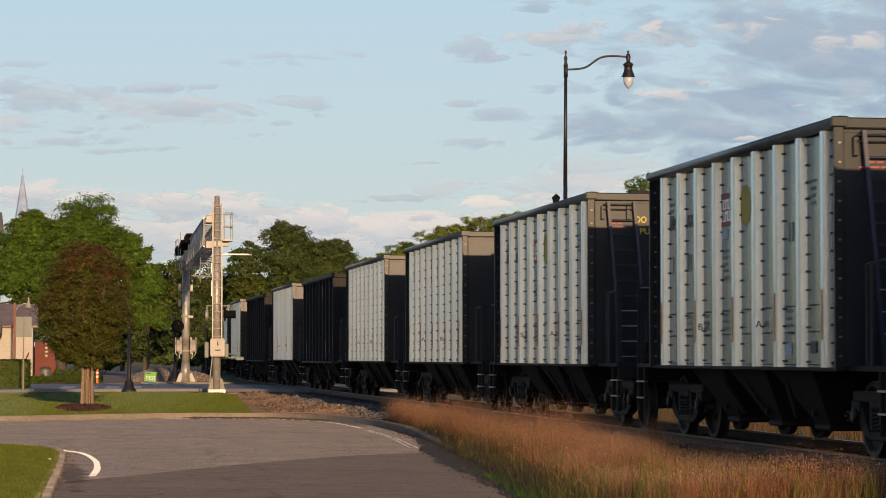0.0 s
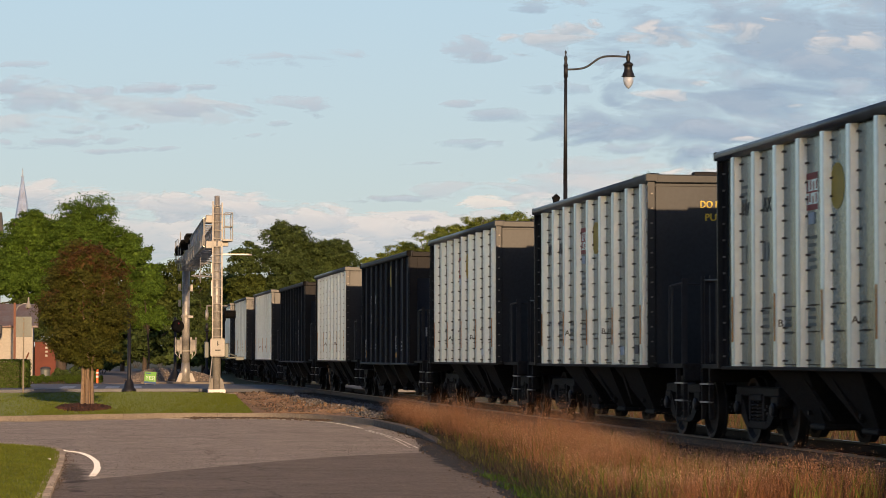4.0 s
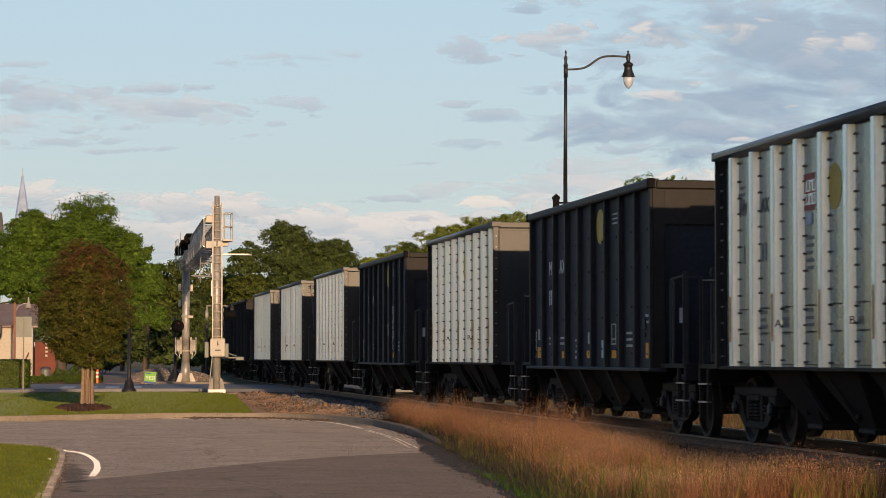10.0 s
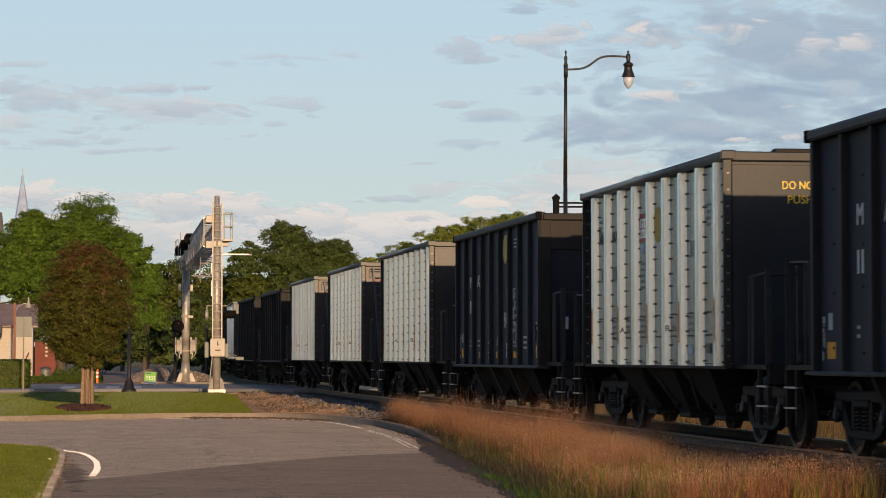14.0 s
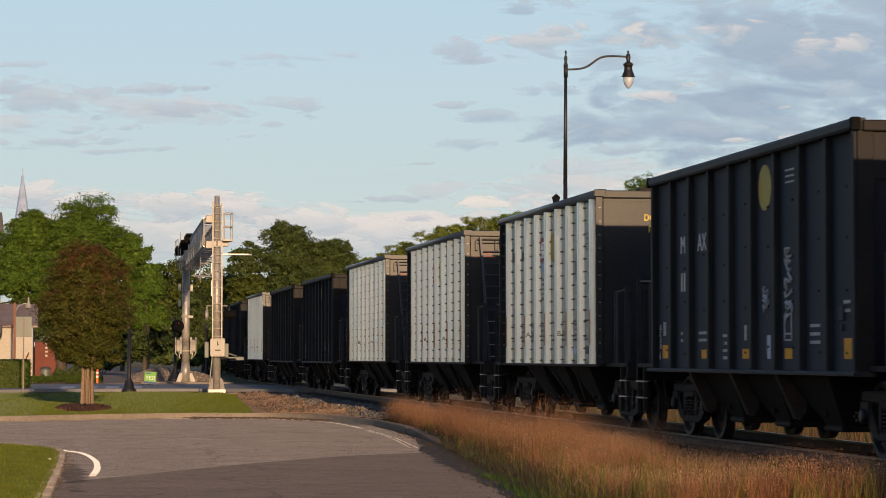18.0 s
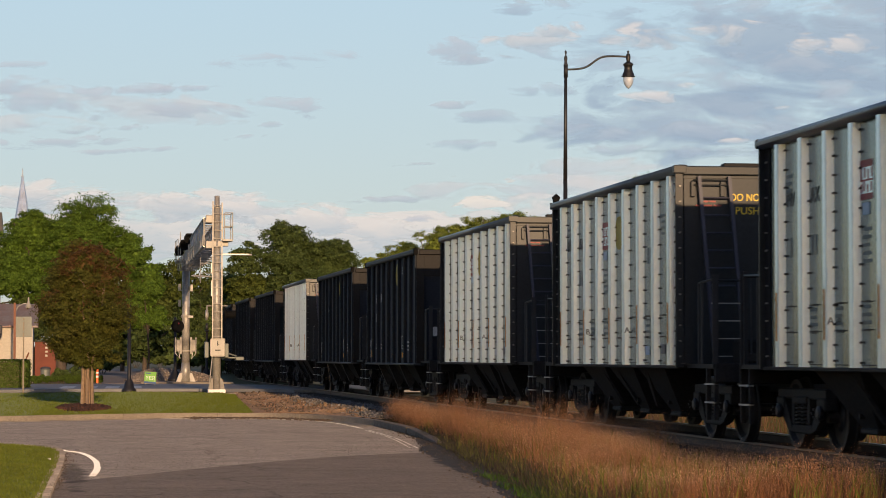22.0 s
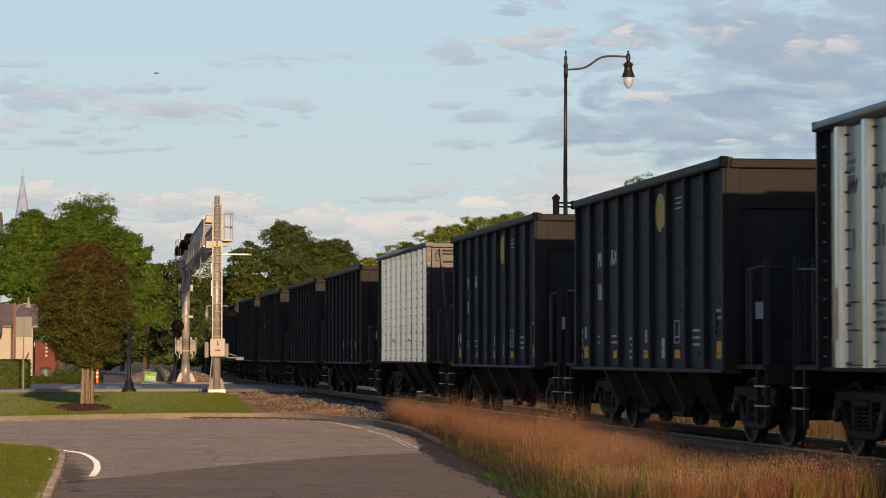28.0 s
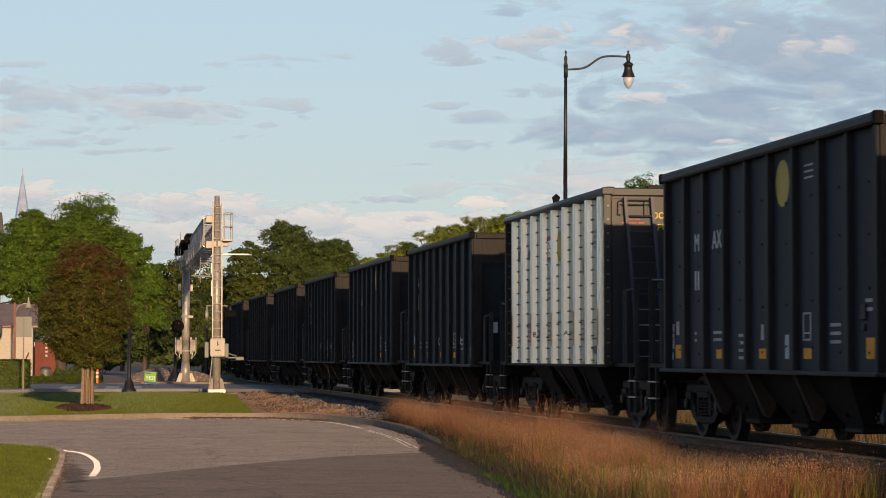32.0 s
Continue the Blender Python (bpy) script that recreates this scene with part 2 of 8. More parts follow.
MULCH = mat("dark_red_mulch", (0.085, 0.035, 0.022), 0.95, 0, 0.4, 5, 40, 0.6, per=0.4, island=True)
RAIL = mat("rusty_rail_steel", (0.07, 0.05, 0.042), 0.6, 0.4, 0.3, 3, 40, 0.1)
RAIL_TOP = mat("polished_rail_head", (0.16, 0.15, 0.145), 0.38, 0.9, 0.15, 8, 40, 0.0)
TIE = mat("creosoted_timber_tie", (0.05, 0.04, 0.033), 0.85, 0, 0.4, 5, 30, 0.3, per=0.3)
BARK = mat("smooth_tan_bark", (0.29, 0.20, 0.125), 0.75, 0, 0.4, 4, 14, 0.3, tint=(0.15, 0.105, 0.07), streak=0.8)
BARK_DK = mat("rough_brown_bark", (0.10, 0.075, 0.055), 0.9, 0, 0.4, 3, 14, 0.4)
LEAF = leaf_mat("bright_green_leaves", (0.112, 0.188, 0.026), (0.080, 0.132, 0.021))
LEAF_DK = leaf_mat("dark_green_leaves", (0.090, 0.125, 0.036), (0.064, 0.092, 0.030))
LEAF_YG = leaf_mat("yellow_green_leaves", (0.20, 0.245, 0.042), (0.145, 0.19, 0.036))
LEAF_RED = leaf_mat("reddish_new_leaves", (0.128, 0.062, 0.026), (0.100, 0.076, 0.024))
LEAF_OLIVE = leaf_mat("olive_green_leaves", (0.094, 0.104, 0.019), (0.092, 0.080, 0.019))
LEAF_MID = leaf_mat("mid_green_leaves", (0.098, 0.122, 0.026), (0.074, 0.098, 0.022))
HEDGE = leaf_mat("clipped_hedge_leaves", (0.08, 0.12, 0.02), (0.055, 0.09, 0.018))
STRAW = leaf_mat("dry_orange_grass", (0.362, 0.174, 0.088), (0.200, 0.112, 0.056), 0.6)
STRAW_FAR = leaf_mat("dull_dry_grass", (0.21, 0.10, 0.065), (0.10, 0.085, 0.04), 0.5)
WEED_FAR = leaf_mat("dull_green_weeds", (0.085, 0.105, 0.03), (0.12, 0.10, 0.04), 0.4)
SEED = leaf_mat("pale_seed_heads", (0.66, 0.42, 0.27), (0.40, 0.235, 0.14), 0.6)
# brown taken darker than the straw, for shade low in the grass
THATCH = leaf_mat("shade_brown_matted_grass", (0.080, 0.064, 0.048), (0.048, 0.046, 0.032), 0.5)
STRAW_G = leaf_mat("green_grass_blades", (0.12, 0.155, 0.026), (0.20, 0.185, 0.045), 0.4)
FRESH_G = leaf_mat("fresh_green_grass_blades", (0.055, 0.115, 0.020), (0.085, 0.13, 0.025), 0.3)
LAWN_BLADE = leaf_mat("lawn_grass_blades", (0.145, 0.184, 0.027), (0.17, 0.184, 0.032), 0.12)
CREAM = mat("cream_painted_wall", (0.47, 0.435, 0.37), 0.85, 0, 0.2, 0.8, 12, 0.1, tint=(0.33, 0.28, 0.23))
ROOFING = mat("weathered_metal_roofing", (0.30, 0.25, 0.21), 0.65, 0.1, 0.3, 1.5, 10, 0.1, tint=(0.24, 0.11, 0.07), streak=0.6)
BRICK = mat("red_brick", (0.20, 0.06, 0.04), 0.85, 0, 0.25, 2, 20, 0.2, per=0.2)
SPIRE = mat("bright_metal_spire", (0.60, 0.68, 0.80), 0.34, 0.55, 0.25, 1.6, 8, 0.3)
SLATE = mat("dark_roof_slate", (0.06, 0.06, 0.065), 0.7, 0, 0.2, 1, 10, 0.1)
SIGN_POST = mat("dull_steel_post", (0.17, 0.145, 0.11), 0.6, 0.3, 0.2, 3, 30, 0.0)
BOX_GREY = mat("weathered_box_metal", (0.24, 0.222, 0.195), 0.5, 0.2, 0.3, 3, 30, 0.03)
SIGN_BACK = mat("bare_aluminium_sign_back", (0.15, 0.165, 0.15), 0.55, 0.2, 0.15, 2, 20, 0.0)
RUSTY_POLE = mat("rust_brown_pole", (0.22, 0.09, 0.05), 0.7, 0.1, 0.3, 3, 20, 0.1)
YES_GREEN = mat("lime_green_sign_card", (0.17, 0.42, 0.06), 0.5, 0, 0.08, 4, 30, 0.0)
YES_BLUE = mat("dark_blue_print", (0.03, 0.08, 0.22), 0.5, 0, 0.08, 4, 30, 0.0)
CONE_ORANGE = mat("orange_plastic", (0.80, 0.16, 0.03), 0.5, 0, 0.1, 4, 30, 0.0)
LENS_RED = mat("dark_red_lens", (0.03, 0.004, 0.004), 0.5, 0, 0.1, 8, 40, 0.0)
LAMP_RED = glow("lit_red_lens", (0.16, 0.006, 0.006), 0.3)
CAR_LIGHT = glow("lit_headlight", (1.0, 0.95, 0.85), 1.6)
GLASSY = mat("dark_window_glass", (0.02, 0.025, 0.03), 0.08, 0, 0.1, 3, 30, 0.0)
GLOBE = mat("ribbed_clear_lamp_globe", (0.72, 0.80, 0.92), 0.18, 0, 0.05, 4, 30, 0.1)
GLOBE.node_tree.nodes["Principled BSDF"].inputs["Transmission Weight"].default_value = 0.45
LITTER = mat("white_litter", (0.75, 0.75, 0.72), 0.6, 0, 0.1, 4, 30, 0.0)


# ---- mesh helpers ----
class Shape:
    """Points and faces of one part, gathered piece by piece."""

    def __init__(self):
        self.v, self.f = [], []

    def add(self, verts, faces):
        o = len(self.v)
        self.v += [tuple(p) for p in verts]
        self.f += [tuple(i + o for i in q) for q in faces]
        return self

    def box(self, x0, x1, y0, y1, z0, z1, c=0.0):
        if c <= 0:
            p = [(x, y, z) for z in (z0, z1) for x, y in ((x0, y0), (x1, y0), (x1, y1), (x0, y1))]
            return self.add(p, [(3, 2, 1, 0), (4, 5, 6, 7), (0, 1, 5, 4), (1, 2, 6, 5), (2, 3, 7, 6), (3, 0, 4, 7)])
        rings = []
        for z, d in ((z0, c), (z0 + c, 0), (z1 - c, 0), (z1, c)):
            a, b, e, g = x0 + d, x1 - d, y0 + d, y1 - d
            k = c * 0.6
            rings += [(a + k, e, z), (b - k, e, z), (b, e + k, z), (b, g - k, z), (b - k, g, z), (a + k, g, z), (a, g - k, z), (a, e + k, z)]
        fs = [tuple(reversed(range(8))), tuple(range(24, 32))]
        for r in range(3):
            fs += [(r * 8 + i, r * 8 + (i + 1) % 8, r * 8 + 8 + (i + 1) % 8, r * 8 + 8 + i) for i in range(8)]
        return self.add(rings, fs)

    def rod(self, p, q, r, n=6, r2=None):
        p, q = Vector(p), Vector(q)
        d = (q - p).normalized()
        a = d.orthogonal().normalized()
        b = d.cross(a)
        r2 = r if r2 is None else r2
        vs = [p + (a * math.cos(2 * math.pi * i / n) + b * math.sin(2 * math.pi * i / n)) * r for i in range(n)]
        vs += [q + (a * math.cos(2 * math.pi * i / n) + b * math.sin(2 * math.pi * i / n)) * r2 for i in range(n)]
        fs = [(i, (i + 1) % n, n + (i + 1) % n, n + i) for i in range(n)]
        return self.add(vs, fs + [tuple(reversed(range(n))), tuple(range(n, 2 * n))])

    def path(self, pts, r, n=6):
        p = [Vector(q) for q in pts]
        vs, up = [], None
        for i, q in enumerate(p):
            d = (p[min(i + 1, len(p) - 1)] - p[max(i - 1, 0)]).normalized()
            up = d.orthogonal().normalized() if up is None else (up - d * up.dot(d)).normalized()
            b = d.cross(up)
            vs += [q + (up * math.cos(2 * math.pi * j / n) + b * math.sin(2 * math.pi * j / n)) * r for j in range(n)]
        fs = [(i * n + j, i * n + (j + 1) % n, i * n + n + (j + 1) % n, i * n + n + j) for i in range(len(p) - 1) for j in range(n)]
        return self.add(vs, fs + [tuple(reversed(range(n))), tuple(range(len(vs) - n, len(vs)))])

    def lathe(self, prof, n=12, at=(0, 0, 0), axis="z"):
        """prof: (radius, height) pairs, turned about an axis through at."""
        vs, fs = [], []
        for r, h in prof:
            for i in range(n):
                c, s = r * math.cos(2 * math.pi * i / n), r * math.sin(2 * math.pi * i / n)
                vs.append({"z": (c, s, h), "x": (h, c, s), "y": (s, h, c)}[axis])
        vs = [(x + at[0], y + at[1], z + at[2]) for x, y, z in vs]
        for j in range(len(prof) - 1):
            fs += [(j * n + i, j * n + (i + 1) % n, j * n + n + (i + 1) % n, j * n + n + i) for i in range(n)]
        fs += [tuple(reversed(range(n))), tuple(range((len(prof) - 1) * n, len(prof) * n))]
        return self.add(vs, fs)

    def slab(self, outline, z0, z1):
        """A flat piece: an outline in x and y between two heights."""
        n = len(outline)
        vs = [(x, y, z0) for x, y in outline] + [(x, y, z1) for x, y in outline]
        return self.add(vs, [tuple(reversed(range(n))), tuple(range(n, 2 * n))] + [(i, (i + 1) % n, n + (i + 1) % n, n + i) for i in range(n)])

    def bar(self, profile, y0, y1):
        """A profile in x and z, drawn out along y."""
        n = len(profile)
        vs = [(x, y0, z) for x, z in profile] + [(x, y1, z) for x, z in profile]
        return self.add(vs, [tuple(range(n)), tuple(reversed(range(n, 2 * n)))] + [(i, n + i, n + (i + 1) % n, (i + 1) % n) for i in range(n)])

    def mesh(self, name, material, smooth=False):
        me = bpy.data.meshes.new(name)
        me.from_pydata(self.v, [], self.f)
        me.materials.append(material)
        if smooth:
            me.polygons.foreach_set("use_smooth", [True] * len(me.polygons))
        me.validate()
        me.update()
        return me


def part(name, shape, material, parent, label="", smooth=False):
    me = shape if isinstance(shape, bpy.types.Mesh) else shape.mesh(name, material, smooth)
    ob = new(name, me)
    ob.parent = parent
    if label:
        tagged(ob, label)
    return ob


def solo(name, shape, material, label, category, group="", kind="", at=None, smooth=False):
    ob = new(name, shape if isinstance(shape, bpy.types.Mesh) else shape.mesh(name, material, smooth))
    if at is not None:
        ob.matrix_basis = at
    return tagged(ob, label, category, group, kind)


def thing(name, label, category, group="", at=None):
    ob = new(name)
    ob.empty_display_size = 0.3
    if at is not None:
        ob.matrix_basis = at
    return tagged(ob, label, category, group)


def text_mesh(words, size, material, depth=0.004):
    """Lettering as a thin mesh, standing in the plane x, z with its front towards -y, centred."""
    cu = bpy.data.curves.new("lettering", 'FONT')
    cu.body, cu.size, cu.extrude, cu.align_x, cu.align_y = words, size, depth, 'CENTER', 'CENTER'
    cu.resolution_u = 3
    tmp = bpy.data.objects.new("lettering", cu)
    scene.collection.objects.link(tmp)
    me = bpy.data.meshes.new_from_object(tmp.evaluated_get(bpy.context.evaluated_depsgraph_get()))
    bpy.data.objects.remove(tmp)
    me.transform(Matrix.Rotation(radians(90), 4, 'X'))
    me.materials.clear()
    me.materials.append(material)
    return me


def flat_mesh(name, pts, faces, material):
    me = bpy.data.meshes.new(name)
    me.from_pydata(pts, [], faces)
    me.materials.append(material)
    me.update()
    return me


def quads(name, centres, ax, up, material):
    """Many small four-cornered pieces in one mesh: centre, half side and half height of each, as arrays."""
    n = len(centres)
    co = np.empty((n, 4, 3))
    co[:, 0], co[:, 1], co[:, 2], co[:, 3] = centres - up, centres + ax, centres + up, centres - ax
    me = bpy.data.meshes.new(name)
    me.vertices.add(n * 4)
    me.vertices.foreach_set("co", co.ravel())
    me.loops.add(n * 4)
    me.loops.foreach_set("vertex_index", np.arange(n * 4))
    me.polygons.add(n)
    me.polygons.foreach_set("loop_start", np.arange(n) * 4)
    me.polygons.foreach_set("loop_total", np.full(n, 4))
    me.materials.append(material)
    me.update()
    return me


# ---- the train ----
TRACK_X, CAR_PITCH, FIRST = 10.54, 13.551, 28.40
CURVE_Y, CURVE_R = 119.0, 520.0
DONE = (0.0, 8.822, 17.738, 26.677, 35.547, 44.414, 53.398, 62.615, 72.085, 81.632, 91.171, 100.799, 110.571, 120.483, 130.503, 140.556, 150.646)


def track_at(s):
    """Place and heading on the track at s metres along it: straight, then bending away."""
    if s <= CURVE_Y:
        return TRACK_X, s, 0.0
    a = (s - CURVE_Y) / CURVE_R
    return TRACK_X + CURVE_R * (1 - math.cos(a)), CURVE_Y + CURVE_R * math.sin(a), -math.degrees(a)


# slack that each coupling adds
SLACK = (0, 0, 0, 0, 0.2, 0, -0.12, -0.14, -0.20, 0, -0.12, 0, 0, 0.38, 0.45, 0.5, 0.85, 0.5, 0.8, 0.5, 0.5, 0.5, 0.5, 0.5)


def car_at(k, gone):
    x, y, turn = track_at(FIRST + CAR_PITCH * (k - AHEAD) + SLACK[k] + 4.6 - gone)
    return pose(x, y, 0, 0, 0, turn)


def wheelset_mesh():
    s = Shape()
    prof = [(0.10, -0.07), (0.16, -0.07), (0.20, -0.03), (0.36, -0.01), (0.40, -0.07), (0.457, -0.07), (0.462, 0.03), (0.49, 0.045),
            (0.49, 0.07), (0.40, 0.07), (0.36, 0.03), (0.18, 0.05), (0.14, 0.09), (0.10, 0.09)]
    s.lathe(prof, 24, (-0.80, 0, 0), "x")
    s.lathe([(r, -h) for r, h in prof][::-1], 24, (0.80, 0, 0), "x")
    s.rod((-1.0, 0, 0), (1.0, 0, 0), 0.085, 10)
    return s.mesh("wheelset", WHEEL, False)


def cap_mesh():
    s = Shape()
    s.lathe([(0.085, 0.0), (0.095, -0.03), (0.095, -0.06), (0.06, -0.08), (0.03, -0.08)], 14, (0, 0, 0), "x")
    for i in range(3):
        a = 2.094 * i
        s.box(-0.135, -0.12, 0.055 * math.cos(a) - 0.015, 0.055 * math.cos(a) + 0.015, 0.055 * math.sin(a) - 0.015, 0.055 * math.sin(a) + 0.015)
    return s.mesh("bearing_cap", CAP)


def spring_mesh():
    s = Shape()
    pts = [(0.055 * math.cos(i * 0.9), 0.055 * math.sin(i * 0.9), i * 0.0068) for i in range(39)]
    s.path(pts, 0.017, 5)
    return s.mesh("coil_spring", HOPPER)


def frame_mesh(side):
    """A cast side frame of a truck, with its window for the springs."""
    s = Shape()
    x = 1.0 * side
    a, b = x - 0.07, x + 0.07
    s.box(a, b, -1.05, 1.05, 0.66, 0.80, 0.02)
    s.box(a, b, -0.42, 0.42, 0.22, 0.34, 0.02)
    for e in (-1, 1):
        s.add([(u, e * v, w) for u in (a, b) for v, w in ((0.36, 0.22), (0.46, 0.34), (0.74, 0.66), (1.02, 0.66), (0.80, 0.40), (0.62, 0.28))],
              [(0, 1, 2, 3, 4, 5), (11, 10, 9, 8, 7, 6)] + [(i, (i + 1) % 6, 6 + (i + 1) % 6, 6 + i) for i in range(6)])
        s.box(a - 0.01, b + 0.01, e * 0.34 - 0.05, e * 0.34 + 0.05, 0.34, 0.68, 0.01)
        s.box(a - 0.02, b + 0.02, e * 0.89 - 0.17, e * 0.89 + 0.17, 0.52, 0.70, 0.03)
    s.box(a - 0.03, b + 0.03, -0.30, 0.30, 0.60, 0.70, 0.02)
    return s.mesh("side_frame", GRIME)


WHEELSET, CAPM, SPRINGM, FRAME_L, FRAME_R = wheelset_mesh(), cap_mesh(), spring_mesh(), frame_mesh(-1), frame_mesh(1)


def add_truck(car, y):
    s = Shape()
    s.box(-1.02, 1.02, -0.20, 0.20, 0.50, 0.78, 0.03).rod((0, 0, 0.7), (0, 0, 0.95), 0.2, 12)
    for e in (-1, 1):
        s.box(-0.75, 0.75, e * 0.40 - 0.04, e * 0.40 + 0.04, 0.36, 0.46)
        s.rod((-0.7, e * 0.4, 0.42), (0.2, -e * 0.2, 0.62), 0.025)
    tr = part("truck", s, GRIME, car, "grimy cast steel truck with coil springs")
    tr.location = (0, y, 0)
    part("side_frame", FRAME_L, None, tr)
    part("side_frame", FRAME_R, None, tr)
    for e in (-1, 1):
        w = part("wheelset", WHEELSET, None, tr, "steel wheels on their axle, with polished treads")
        w.location = (0, e * 0.89, 0.457)
        c = part("bearing_cap", CAPM, None, tr)
        c.location = (-1.06, e * 0.89, 0.50)
        for dx in (-1.04, -0.93):
            sp = part("coil_spring", SPRINGM, None, tr)
            sp.location = (dx, e * 0.13, 0.335)
    return tr


def side_text(words, size, material):
    me = text_mesh(words, size, material)
    me.transform(Matrix.Rotation(radians(-90), 4, 'Z'))
    return me


def letters_of(me):
    """The single letters of a lettering mesh, each a mesh of its own."""
    bm = bmesh.new()
    bm.from_mesh(me)
    left, out = set(bm.verts), []
    while left:
        stack, isle = [left.pop()], []
        while stack:
            v = stack.pop()
            isle.append(v)
            for ed in v.link_edges:
                w = ed.other_vert(v)
                if w in left:
                    left.remove(w)
                    stack.append(w)
        at = {v: i for i, v in enumerate(isle)}
        faces = [[at[v] for v in f.verts] for f in {f for v in isle for f in v.link_faces}]
        out.append(flat_mesh("letter", [tuple(v.co) for v in isle], sorted(faces), me.materials[0]))
    bm.free()
    return sorted(out, key=lambda m: min((v.co.x - v.co.y, v.co.z) for v in m.vertices))


def add_text(car, me, loc, label):
    for one in letters_of(me):
        part("letter", one, None, car, label).location = loc


def coupler(car, y, e):
    s = Shape()
    s.box(-0.10, 0.10, min(y, y + e * 0.40), max(y, y + e * 0.40), 0.72, 0.92, 0.03)
    s.box(-0.17, 0.17, min(y + e * 0.34, y + e * 0.56), max(y + e * 0.34, y + e * 0.56), 0.68, 0.98, 0.04)
    s.path([(0.25, y, 0.72), (0.27, y + e * 0.2, 0.45), (0.18, y + e * 0.45, 0.34), (0.05, y + e * 0.58, 0.42)], 0.03)
    return part("coupler", s, GRIME, car)


def end_gear(car, e, y_body, rail_z):
    """Platform, steps, hand rails and brake gear at one end of a car; e is -1 or 1."""
    def yy(d):
        return e * (y_body + d)

    def ybox(s, x0, x1, d0, d1, z0, z1, c=0.0):
        return s.box(x0, x1, min(yy(d0), yy(d1)), max(yy(d0), yy(d1)), z0, z1, c)

    s = Shape()
    ybox(s, -1.45, 1.45, 0.02, 1.60, 1.04, 1.10)
    ybox(s, -1.45, 1.45, 1.52, 1.62, 0.84, 1.12, 0.02)
    ybox(s, -0.28, 0.28, 0.0, 1.72, 0.70, 1.04, 0.02)
    part("end_platform", s, GRIME, car)
    coupler(car, yy(1.70), e)
    for x in (-1.42, 1.42):
        rl = Shape()
        for d, r in ((0.60, 0.016), (0.78, 0.022)):
            rl.rod((x, yy(d), 1.08), (x, yy(d), rail_z - 0.08), r)
        rl.path([(x, yy(0.60), rail_z - 0.14), (x, yy(0.64), rail_z - 0.09), (x, yy(0.80), rail_z - 0.08), (x, yy(1.45), rail_z - 0.06)], 0.016, 6)
        part("hand_rail", rl, RAILING, car)
        cp = Shape()
        ybox(cp, x - 0.042, x + 0.042, 1.50, 1.515, 1.06, rail_z, 0.004)
        ybox(cp, min(x, x * 0.965), max(x, x * 0.965), 1.455, 1.50, 1.06, rail_z, 0.004)
        part("rail_post", cp, RAILING, car, "angle-iron corner post")
        st = Shape()
        ybox(st, x - 0.03, x + 0.03, 1.10, 1.15, 0.32, 1.06)
        ybox(st, x - 0.03, x + 0.03, 1.52, 1.57, 0.32, 1.06)
        stp = part("step_frame", st, GRIME, car)
        for z in (0.555, 0.81):
            r = Shape()
            ybox(r, x - 0.05, x + 0.03, 1.10, 1.57, z, z + 0.022)
            part("step_rung", r, GRAB, stp)
    for x, w in ((-1.00, 0.028), (-0.75, 0.042), (-0.12, 0.028), (0.75, 0.042)):
        p = Shape()
        ybox(p, x - w, x + w, 1.49, 1.51, 1.06, rail_z + 0.05, 0.004)
        ybox(p, x - w, x - w + 0.014, 1.44, 1.49, 1.06, rail_z + 0.05)
        part("rail_post", p, RAILING, car)
    part("rail_post", Shape().rod((-0.90, yy(1.50), 1.10), (-0.90, yy(1.50), rail_z - 0.02), 0.012), RAILING, car)
    for x0, x1, z in ((-1.40, -0.98, rail_z - 0.08), (-1.05, -0.12, rail_z - 0.02), (-0.75, 1.40, rail_z + 0.01)):
        part("cross_rail", Shape().rod((x0, yy(1.48), z), (x1, yy(1.48), z), 0.018), RAILING, car)
    tr = Shape()
    ybox(tr, -1.02, 1.40, 1.52, 1.60, 1.14, 1.25, 0.008)
    part("cross_rail", tr, HOPPER, car, "dusty grey cross beam")
    b = Shape()
    b.rod((0.3, yy(0.75), 1.36), (1.2, yy(0.75), 1.36), 0.22, 14)
    part("air_tank", b, GRIME, car, "", True)
    b = Shape()
    b.rod((-0.2, yy(0.9), 1.25), (0.3, yy(0.9), 1.25), 0.12, 10)
    part("brake_cylinder", b, GRIME, car)
    b = Shape()
    ybox(b, -0.9, -0.5, 0.5, 0.9, 1.10, 1.45, 0.03)
    part("valve_box", b, GRIME, car)


